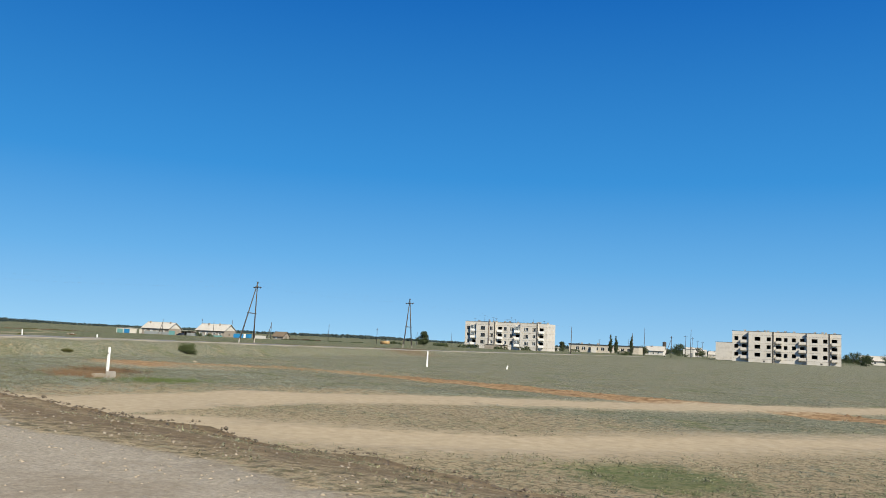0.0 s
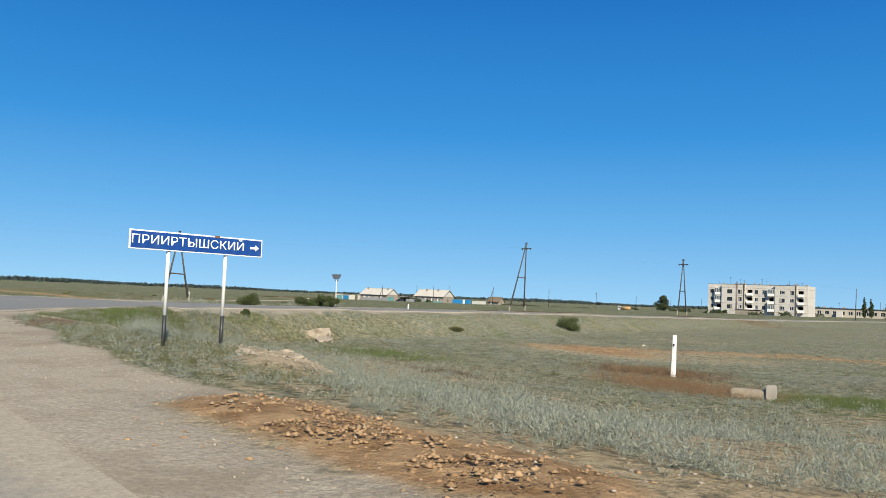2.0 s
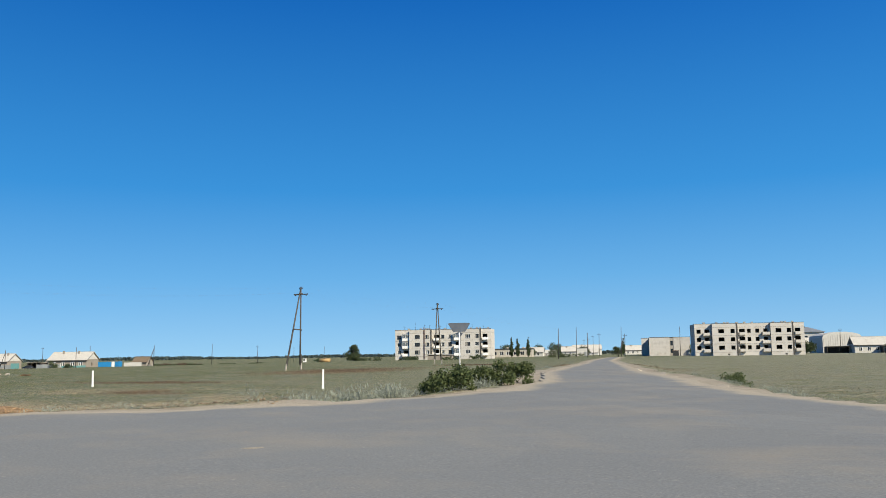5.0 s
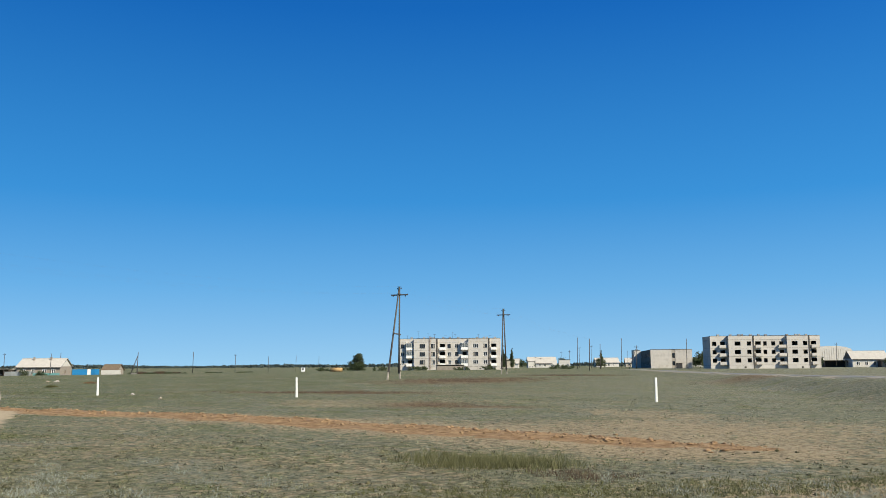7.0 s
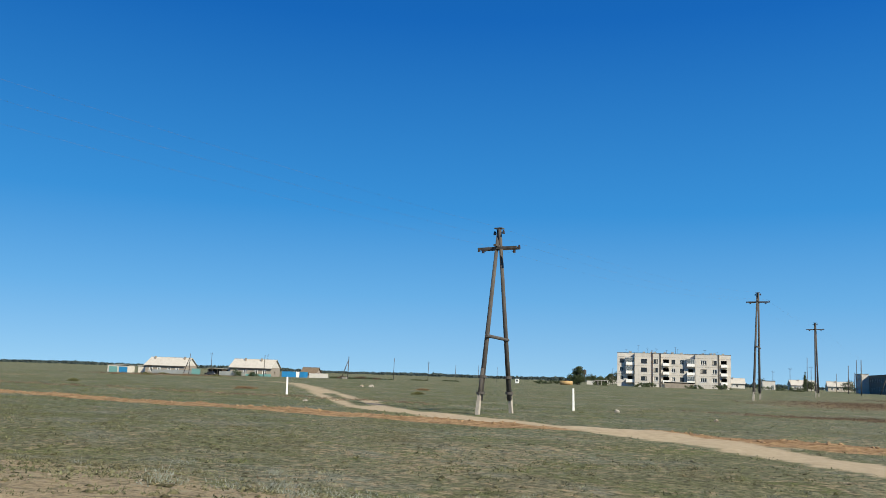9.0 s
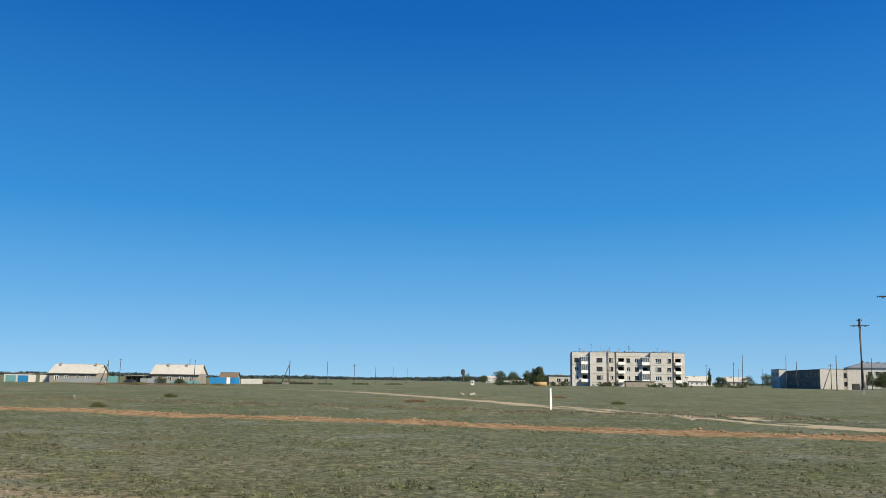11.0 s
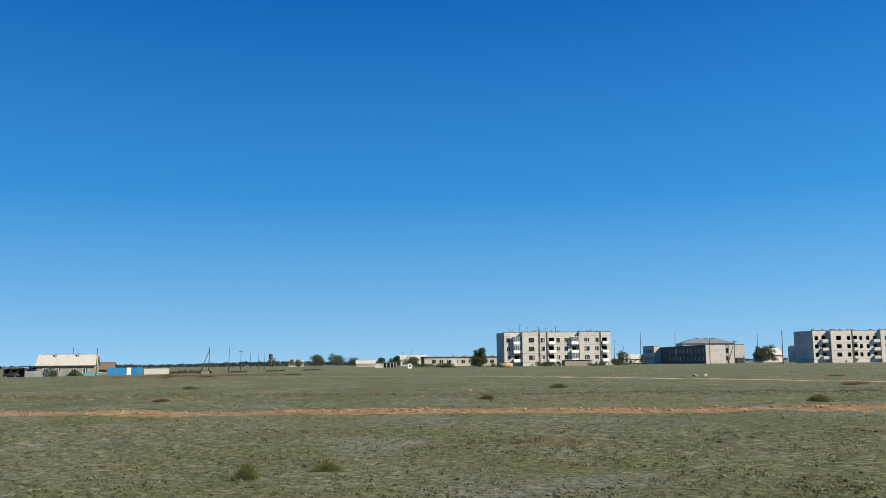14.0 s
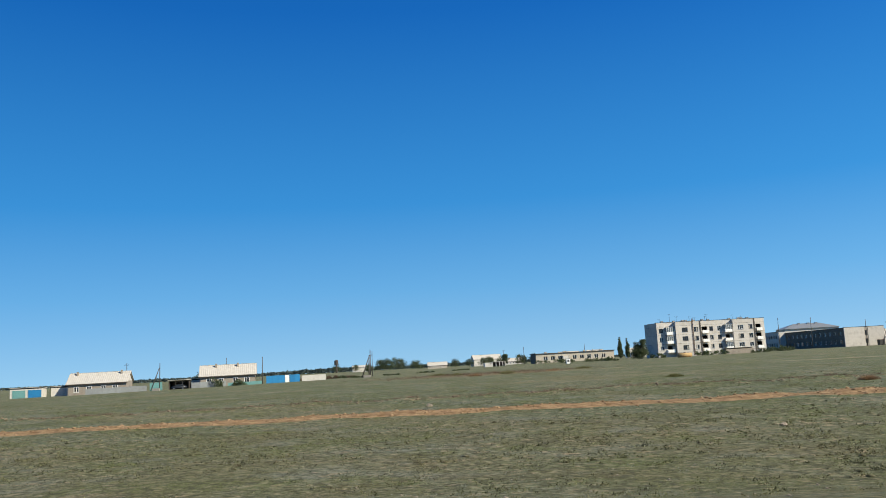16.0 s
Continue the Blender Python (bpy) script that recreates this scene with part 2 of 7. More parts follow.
    links.new(b.outputs[0], p.inputs["Normal"])
    return m


def make_asphalt():
    m, n, links, p = nodes_of("worn_asphalt")
    pos = n.new("ShaderNodeNewGeometry").outputs["Position"]
    grain = noise_node(n, links, pos, 35.0, 4, 0.7)
    wide = noise_node(n, links, pos, 0.35, 6, 0.6)
    col = mixed(n, links, ramp(n, links, grain, 0.3, 0.7), (0.118, 0.122, 0.122), (0.195, 0.198, 0.192))
    col = mixed(n, links, mathed(n, links, "MULTIPLY", ramp(n, links, wide, 0.5, 0.7), 0.55), col, (0.233, 0.207, 0.167))
    chips = ramp(n, links, noise_node(n, links, pos, 14.0, 3, 0.8), 0.60, 0.72)
    col = mixed(n, links, mathed(n, links, "MULTIPLY", chips, 0.5), col, (0.307, 0.280, 0.240))
    rim = n.new("ShaderNodeVertexColor")
    rim.layer_name = "edge"
    split = n.new("ShaderNodeSeparateColor")
    links.new(rim.outputs["Color"], split.inputs[0])
    dusty = ramp(n, links, mathed(n, links, "ADD", split.outputs[0], mathed(n, links, "MULTIPLY", noise_node(n, links, pos, 1.1, 6, 0.7), 0.8)), 0.75, 1.15)
    col = mixed(n, links, dusty, col, mixed(n, links, ramp(n, links, noise_node(n, links, pos, 22.0, 4, 0.75), 0.35, 0.68), (0.235, 0.205, 0.155), (0.370, 0.325, 0.252)))
    links.new(col, p.inputs["Base Color"])
    p.inputs["Roughness"].default_value = 0.88
    p.inputs["Specular IOR Level"].default_value = 0.2
    b = n.new("ShaderNodeBump")
    b.inputs["Strength"].default_value = 0.4
    b.inputs["Distance"].default_value = 0.01
    links.new(grain, b.inputs["Height"])
    links.new(b.outputs[0], p.inputs["Normal"])
    return m


def make_glass():
    m, n, links, p = nodes_of("window_glass")
    p.inputs["Base Color"].default_value = (0.02, 0.025, 0.03, 1)
    p.inputs["Roughness"].default_value = 0.12
    p.inputs["Specular IOR Level"].default_value = 0.35
    return m


GROUND = make_ground()
ASPHALT = make_asphalt()
GLASS = make_glass()
PANEL = surface("concrete_panel", (0.417, 0.387, 0.347), (0.483, 0.453, 0.410), 1.2, 0.9, 0.25, 25, stain=(0.253, 0.233, 0.200), stain_scale=0.5, stain_amount=0.5, each=0.06)
PANEL_B = surface("bare_concrete_panel", (0.400, 0.373, 0.337), (0.467, 0.440, 0.400), 1.2, 0.9, 0.25, 25, stain=(0.240, 0.220, 0.187), stain_scale=0.6, stain_amount=0.5, each=0.07)
JOINT = surface("dark_joint", (0.040, 0.037, 0.033), (0.067, 0.060, 0.053), 4)
BITUMEN = surface("roof_bitumen", (0.033, 0.033, 0.033), (0.060, 0.057, 0.053), 2)
WHITE = surface("white_paint", (0.681, 0.672, 0.644), (0.754, 0.745, 0.718), 6, 0.6, 0.1, 60, stain=(0.460, 0.432, 0.386), stain_scale=5, stain_amount=0.5)
BLACK = surface("black_paint", (0.015, 0.015, 0.017), (0.03, 0.03, 0.03), 6, 0.5, 0.1, 60)
BLUE = surface("blue_sign_paint", (0.005, 0.037, 0.180), (0.008, 0.050, 0.220), 3, 0.35, 0.05, 40, stain=(0.040, 0.080, 0.220), stain_scale=2.5, stain_amount=0.4, streak=True)
SIGN_WHITE = surface("reflective_white", (0.718, 0.718, 0.708), (0.773, 0.773, 0.764), 5, 0.45, 0.0)
ZINC = surface("dull_zinc_sheet", (0.200, 0.213, 0.227), (0.280, 0.293, 0.307), 3, 0.45, 0.1, 20, metal=0.6)
# darker than the zinc: the shade on the signs' backs is in this colour
SIGN_BACK = surface("shade_dark_sheet", (0.09, 0.10, 0.115), (0.13, 0.14, 0.155), 3, 0.5, 0.1, 20, metal=0.2)
RUST = surface("rusted_metal", (0.080, 0.040, 0.023), (0.160, 0.080, 0.040), 5, 0.85, 0.3, 40)
WOOD = surface("weathered_pole_wood", (0.033, 0.029, 0.027), (0.090, 0.081, 0.072), 6, 0.9, 0.4, 50, streak=True, stain=(0.020, 0.018, 0.017), stain_scale=1.5, stain_amount=0.8)
CONCRETE = surface("old_concrete", (0.267, 0.240, 0.200), (0.367, 0.333, 0.287), 4, 0.92, 0.4, 30, stain=(0.167, 0.147, 0.120), stain_scale=2, stain_amount=0.5)
SLATE = surface("asbestos_slate", (0.360, 0.338, 0.300), (0.450, 0.425, 0.380), 1.5, 0.9, 0.2, 20, stain=(0.270, 0.250, 0.220), stain_scale=0.7, stain_amount=0.6)
PLASTER = surface("cream_plaster", (0.347, 0.307, 0.247), (0.427, 0.387, 0.320), 1.5, 0.92, 0.2, 30, stain=(0.240, 0.207, 0.167), stain_scale=0.8, stain_amount=0.5)
WHITEWASH = surface("whitewash", (0.440, 0.420, 0.380), (0.507, 0.487, 0.447), 1.5, 0.92, 0.2, 30, stain=(0.300, 0.273, 0.233), stain_scale=0.9, stain_amount=0.45)
BRICKWALL = surface("grey_brown_masonry", (0.200, 0.170, 0.137), (0.267, 0.233, 0.193), 2.5, 0.92, 0.3, 12, stain=(0.133, 0.113, 0.093), stain_scale=0.8, stain_amount=0.5)
# dark tone that holds the shade of walls turned from the sun
SHADE_MASONRY = surface("shade_toned_masonry", (0.120, 0.098, 0.075), (0.180, 0.150, 0.118), 2.5, 0.92, 0.3, 12, stain=(0.060, 0.053, 0.047), stain_scale=0.8, stain_amount=0.5)
GREYWALL = surface("grey_concrete_slab", (0.180, 0.193, 0.193), (0.253, 0.267, 0.267), 2, 0.9, 0.2, 25, stain=(0.133, 0.133, 0.127), stain_scale=1, stain_amount=0.5, each=0.1)
BLUE_METAL = surface("blue_painted_metal", (0.013, 0.147, 0.333), (0.020, 0.193, 0.400), 2, 0.5, 0.1, 30, stain=(0.033, 0.133, 0.240), stain_scale=1, stain_amount=0.5, each=0.12)
TEAL = surface("teal_paint", (0.087, 0.220, 0.213), (0.127, 0.280, 0.267), 2, 0.6, 0.1, 30, stain=(0.133, 0.180, 0.167), stain_scale=1, stain_amount=0.5)
DARKWOOD = surface("dark_timber", (0.030, 0.024, 0.020), (0.067, 0.053, 0.043), 4, 0.9, 0.3, 40)
YELLOW = surface("faded_yellow_paint", (0.307, 0.193, 0.073), (0.373, 0.253, 0.113), 2, 0.75, 0.2, 25, stain=(0.213, 0.107, 0.040), stain_scale=1.2, stain_amount=0.7)
REDBRICK = surface("red_brick", (0.105, 0.060, 0.042), (0.160, 0.095, 0.068), 3, 0.9, 0.3, 20)
ROOFGREY = surface("grey_metal_roof", (0.200, 0.213, 0.220), (0.267, 0.280, 0.287), 0.8, 0.5, 0.1, 6, metal=0.3)
CURTAIN = surface("window_curtain", (0.233, 0.220, 0.193), (0.333, 0.313, 0.280), 4, 0.9, 0.0)
GLAZE = surface("balcony_glazing", (0.067, 0.080, 0.087), (0.133, 0.147, 0.153), 3, 0.15, 0.0)
INSIDE = surface("bare_interior_concrete", (0.067, 0.060, 0.053), (0.107, 0.097, 0.087), 2, 0.95, 0.2, 20)
ROCK = surface("tan_rock", (0.227, 0.187, 0.137), (0.333, 0.280, 0.213), 6, 0.95, 0.6, 14, stain=(0.187, 0.153, 0.113), stain_scale=1.5, stain_amount=0.5)
CLAY = surface("orange_clay", (0.150, 0.085, 0.040), (0.345, 0.228, 0.124), 3, 0.95, 0.6, 20, each=0.1)
DAMP = surface("damp_dark_soil", (0.065, 0.050, 0.036), (0.150, 0.118, 0.084), 3, 0.95, 0.6, 20)
THATCH = surface("brown_old_roof", (0.093, 0.067, 0.043), (0.173, 0.130, 0.087), 2, 0.95, 0.4, 14)
DIRT = surface("dry_dirt_clod", (0.147, 0.107, 0.070), (0.240, 0.187, 0.127), 3, 0.95, 0.6, 20)
CERAMIC = surface("brown_insulator", (0.02, 0.014, 0.011), (0.045, 0.03, 0.022), 8, 0.3, 0.0)
WIRE = surface("dark_wire", (0.093, 0.093, 0.097), (0.127, 0.127, 0.130), 8, 0.6, 0.0)
CAR_PAINT = surface("dark_car_paint", (0.02, 0.022, 0.025), (0.03, 0.032, 0.036), 2, 0.25, 0.0)
RUBBER = surface("rubber", (0.015, 0.015, 0.015), (0.03, 0.03, 0.03), 5, 0.8, 0.1)
GRASS = foliage("steppe_grass", (0.036, 0.047, 0.017), (0.262, 0.276, 0.138), (0.105, 0.120, 0.045), tufty=0.8, pale=(0.390, 0.390, 0.285), patchy=0.9)
SAGE = foliage("silver_sagebrush", (0.165, 0.180, 0.138), (0.400, 0.420, 0.345), (0.270, 0.288, 0.225), tufty=0.25)
DRY = foliage("dry_brown_weeds", (0.080, 0.055, 0.037), (0.193, 0.147, 0.100), (0.113, 0.079, 0.052))
TURF = foliage("dry_turf", (0.055, 0.055, 0.030), (0.260, 0.250, 0.155), (0.130, 0.130, 0.070), tufty=0.5, relief=0.6, patchy=0.9)
OLIVE = foliage("olive_weeds", (0.081, 0.083, 0.033), (0.228, 0.218, 0.111), (0.134, 0.132, 0.055))
SPRIG = foliage("yellow_green_sprigs", (0.093, 0.097, 0.033), (0.227, 0.220, 0.093), (0.147, 0.147, 0.057))
RUSTY = foliage("rusty_dry_sprigs", (0.150, 0.090, 0.046), (0.370, 0.245, 0.138), (0.240, 0.152, 0.084))
LEAF = foliage("green_leaves", (0.045, 0.065, 0.022), (0.130, 0.155, 0.062), (0.075, 0.095, 0.036))
DARKLEAF = foliage("dark_tree_leaves", (0.034, 0.052, 0.026), (0.120, 0.142, 0.066), (0.060, 0.080, 0.040))
# lighter and bluer than near leaves: distance haze is put into the colour
WOODS = foliage("far_woods", (0.046, 0.066, 0.064), (0.080, 0.104, 0.094), (0.060, 0.084, 0.078))
BARK = surface("bark", (0.047, 0.037, 0.027), (0.093, 0.077, 0.060), 6, 0.95, 0.5, 30)

# ---- mesh helpers ----


def part(name, bm, material, parent=None, label="", smooth=False):
    me = bpy.data.meshes.new(name)
    bm.to_mesh(me)
    bm.free()
    me.materials.append(material)
    if smooth:
        me.polygons.foreach_set("use_smooth", [True] * len(me.polygons))
    ob = new(name, me)
    ob.parent = parent
    return tagged(ob, label)


def mesh_of(name, verts, faces, material):
    me = bpy.data.meshes.new(name)
    me.from_pydata(verts, [], faces)
    me.materials.append(material)
    return me


def thing(name, m, label, category, group=""):
    ob = new(name)
    ob.empty_display_size = 0.3
    ob.matrix_world = m
    return tagged(ob, label, category, group)


def box(bm, x0, x1, y0, y1, z0, z1):
    v = [bm.verts.new(c) for c in ((x0, y0, z0), (x1, y0, z0), (x1, y1, z0), (x0, y1, z0), (x0, y0, z1), (x1, y0, z1), (x1, y1, z1), (x0, y1, z1))]
    for f in ((0, 3, 2, 1), (4, 5, 6, 7), (0, 1, 5, 4), (1, 2, 6, 5), (2, 3, 7, 6), (3, 0, 4, 7)):
        bm.faces.new([v[i] for i in f])
    return v


def boxed(*c):
    bm = bmesh.new()
    box(bm, *c)
    return bm


def tube(bm, a, b, r0, r1, n=8, cap=True):
    a, b = Vector(a), Vector(b)
    d = (b - a).normalized()
    s = d.orthogonal().normalized()
    t = d.cross(s)
    rings = []
    for c, r in ((a, r0), (b, r1)):
        rings.append([bm.verts.new(c + (s * math.cos(2 * math.pi * k / n) + t * math.sin(2 * math.pi * k / n)) * r) for k in range(n)])
    for k in range(n):
        bm.faces.new((rings[0][k], rings[0][(k + 1) % n], rings[1][(k + 1) % n], rings[1][k]))
    if cap:
        bm.faces.new(rings[0][::-1])
        bm.faces.new(rings[1])
    return rings


def tubed(*c, **k):
    bm = bmesh.new()
    tube(bm, *c, **k)
    return bm


def prism(bm, outline, y0, y1):
    """An outline in x and z, drawn out along y."""
    a = [bm.verts.new((x, y0, z)) for x, z in outline]
    b = [bm.verts.new((x, y1, z)) for x, z in outline]
    n = len(outline)
    bm.faces.new(a)
    bm.faces.new(b[::-1])
    for k in range(n):
        bm.faces.new((a[k], b[k], b[(k + 1) % n], a[(k + 1) % n]))
    bmesh.ops.recalc_face_normals(bm, faces=bm.faces)


def wall(bm, u0, u1, z0, z1, holes, y0, y1):
    """A wall along x with openings (u0, u1, z0, z1) through its thickness from y0 to y1."""
    us = sorted({u0, u1, *[h[0] for h in holes], *[h[1] for h in holes]})
    zs = sorted({z0, z1, *[h[2] for h in holes], *[h[3] for h in holes]})
    us = [u for u in us if u0 <= u <= u1]
    zs = [z for z in zs if z0 <= z <= z1]
    nu, nz = len(us) - 1, len(zs) - 1

    def solid(i, j):
        if not (0 <= i < nu and 0 <= j < nz):
            return False
        u, z = (us[i] + us[i + 1]) / 2, (zs[j] + zs[j + 1]) / 2
        return not any(h[0] < u < h[1] and h[2] < z < h[3] for h in holes)

    verts = {}

    def v(i, j, k):
        if (i, j, k) not in verts:
            verts[i, j, k] = bm.verts.new((us[i], (y0, y1)[k], zs[j]))
        return verts[i, j, k]

    for i in range(nu):
        for j in range(nz):
            if not solid(i, j):
                continue
            bm.faces.new((v(i, j, 0), v(i + 1, j, 0), v(i + 1, j + 1, 0), v(i, j + 1, 0)))
            bm.faces.new((v(i, j, 1), v(i, j + 1, 1), v(i + 1, j + 1, 1), v(i + 1, j, 1)))
            if not solid(i - 1, j):
                bm.faces.new((v(i, j, 0), v(i, j + 1, 0), v(i, j + 1, 1), v(i, j, 1)))
            if not solid(i + 1, j):
                bm.faces.new((v(i + 1, j, 0), v(i + 1, j, 1), v(i + 1, j + 1, 1), v(i + 1, j + 1, 0)))
            if not solid(i, j - 1):
                bm.faces.new((v(i, j, 0), v(i, j, 1), v(i + 1, j, 1), v(i + 1, j, 0)))
            if not solid(i, j + 1):
                bm.faces.new((v(i, j + 1, 0), v(i + 1, j + 1, 0), v(i + 1, j + 1, 1), v(i, j + 1, 1)))


def lump(bm, c, size, seed, rough=0.25, sub=2, square=1.0):
    """A stone or clod."""
    made = bmesh.ops.create_icosphere(bm, subdivisions=sub, radius=1.0)["verts"]
    for v in made:
        v.co = Vector([math.copysign(abs(q) ** square, q) for q in v.co])
        k = 1 + rough * noise.noise(v.co * 1.7 + Vector((seed * 3.1, seed, 0))) * 1.6
        v.co = Vector((v.co.x * size[0] * k, v.co.y * size[1] * k, v.co.z * size[2] * k)) + Vector(c)


def leaf_mesh(name, centres, radii, count, size, seed, material, flat=0.8):
    """A crown of single small leaves in clumps round the given centres."""
    r = np.random.default_rng(seed)
    centres, radii = np.array(centres, float), np.array(radii, float)
    w = radii ** 2
    pick = r.choice(len(centres), count, p=w / w.sum())
    d = r.normal(size=(count, 3))
    d /= np.linalg.norm(d, axis=1)[:, None]
    pos = centres[pick] + d * (radii[pick] * r.uniform(0.1, 1.2, count) ** 0.75)[:, None] * np.array([1, 1, flat])
    a = r.normal(size=(count, 3))
    a /= np.linalg.norm(a, axis=1)[:, None]
    b = np.cross(a, r.normal(size=(count, 3)))
    b /= np.linalg.norm(b, axis=1)[:, None]
    s = size * r.uniform(0.6, 1.4, count)[:, None]
    verts = np.stack([pos - a * s, pos + b * s * 0.6, pos + a * s, pos - b * s * 0.6], 1).reshape(-1, 3)
    return quads(name, verts, np.arange(count * 4).reshape(-1, 4), material)


def quads(name, verts, faces, material):
    me = bpy.data.meshes.new(name)
    k = faces.shape[1]
    me.vertices.add(len(verts))
    me.vertices.foreach_set("co", np.asarray(verts, np.float32).ravel())
    me.loops.add(faces.size)
    me.loops.foreach_set("vertex_index", faces.astype(np.int32).ravel())
    me.polygons.add(len(faces))
    me.polygons.foreach_set("loop_start", np.arange(len(faces), dtype=np.int32) * k)
    me.update(calc_edges=True)
    me.materials.append(material)
    return me

# ---- the lie of the land ----
TRENCH = [[(55.8, 26.4), (52.2, 27.6), (47.5, 29.7), (39.6, 32.2), (30, 35), (15, 36.3), (0, 36), (-20, 35.5), (-40, 35.3), (-60, 32.8), (-80, 32), (-100, 30.5), (-150, 26)],
          [(94.6, 33.2), (98.3, 37.3), (102.9, 42.6), (108, 45.0), (113.5, 44.8), (120.5, 45.2), (127, 45.6), (134, 45.4), (141, 45.2), (148, 45), (185, 43)]]
FURROW = [(-160, 38), (-116, 42), (-92, 47), (-60, 49), (-35, 50), (-5, 52)]
TRACK = [(29, 2), (29.2, 14), (28.6, 20), (26, 26), (18.5, 33.5), (9, 38), (-2, 43), (-5.5, 45.5)]
TRACK_FAR = [(-5, 45), (-12, 52), (-21.4, 61.7), (-33, 74), (-45, 86), (-58, 98), (-85, 106), (-120, 122), (-170, 150)]
SAND = [[(133.5, 6), (133, 9), (135, 14.9), (138.2, 16.4), (141.3, 17.9), (144.2, 20.6), (147, 28), (151, 34.5), (165, 60)],
        [(133, 6), (132, 9), (129.6, 13.5), (127.2, 19), (127.3, 25), (130.2, 31), (135.3, 38), (141, 46), (146, 56), (156, 75)]]
SIDE_Y = [-2, 3, 5, 8, 11, 13, 16, 19, 25, 31, 38, 49, 78, 120, 160, 280]
SIDE_L = [50, 57, 62, 67, 71, 73.3, 75.4, 76.5, 77.0, 76.0, 73.6, 69.5, 61.5, 50, 38.5, 8]
SIDE_R = [112, 104, 100, 95.5, 92.2, 90.5, 88.9, 87.2, 84.0, 82.0, 79.8, 75.6, 67.3, 55, 43, 12.2]
HEAP = [(114.2, 7.4), (115.0, 7.75), (115.8, 7.6), (116.6, 7.1), (117.3, 6.6)]
SPOIL = [(120.6, 4.5), (122.4, 4.5), (124.5, 4.7)]
RIDGE = [(136.2, 6.9), (138.5, 7.7), (141.0, 8.5), (143.6, 8.5), (146.0, 9.2), (151.4, 10.6), (156, 11.4)]
HW_X = [-400, -94, -60, -33, -12, 25, 42, 57, 75, 105, 120, 140, 160, 400]
HW_Z = [0.05, 0.05, 0.06, 0.02, -0.05, 0.2, 0.25, 0.47, 0.70, 0.72, 0.62, 0.72, 0.85, 0.9]


def smooth(v):
    v = np.clip(v, 0, 1)
    return v * v * (3 - 2 * v)


def off_line(x, y, line):
    """Distance from points to a broken line."""
    best = np.full(np.shape(x), 1e9)
    for (ax, ay), (bx, by) in zip(line, line[1:]):
        dx, dy = bx - ax, by - ay
        k = np.clip(((x - ax) * dx + (y - ay) * dy) / (dx * dx + dy * dy), 0, 1)
        best = np.minimum(best, np.hypot(x - ax - k * dx, y - ay - k * dy))
    return best


def waves(x, y, s, seed=0.0):
    """A slow, uneven swing between about -1 and 1."""
    return (np.sin(x / s * 1.3 + seed) * np.cos(y / s * 1.1 + seed * 2) + 0.6 * np.sin(x / s * 2.9 - y / s * 2.3 + seed) + 0.4 * np.cos(x / s * 5.1 + y / s * 4.7 - seed)) / 1.6


def side_x(y):
    return (np.interp(y, SIDE_Y, SIDE_L) + np.interp(y, SIDE_Y, SIDE_R)) / 2


def side_half(y):
    """Half the side road's width, which opens out at the junction."""
    return (np.interp(y, SIDE_Y, SIDE_R) - np.interp(y, SIDE_Y, SIDE_L)) / 2


def highway_edge(x):
    """y of the highway's edge on the field side."""
    return np.interp(x, [-400, -94, -60, -12, 25, 60, 160, 400], [-8, -1.9, 0.7, 2.4, 4.0, 3.0, 2.6, 2.4])


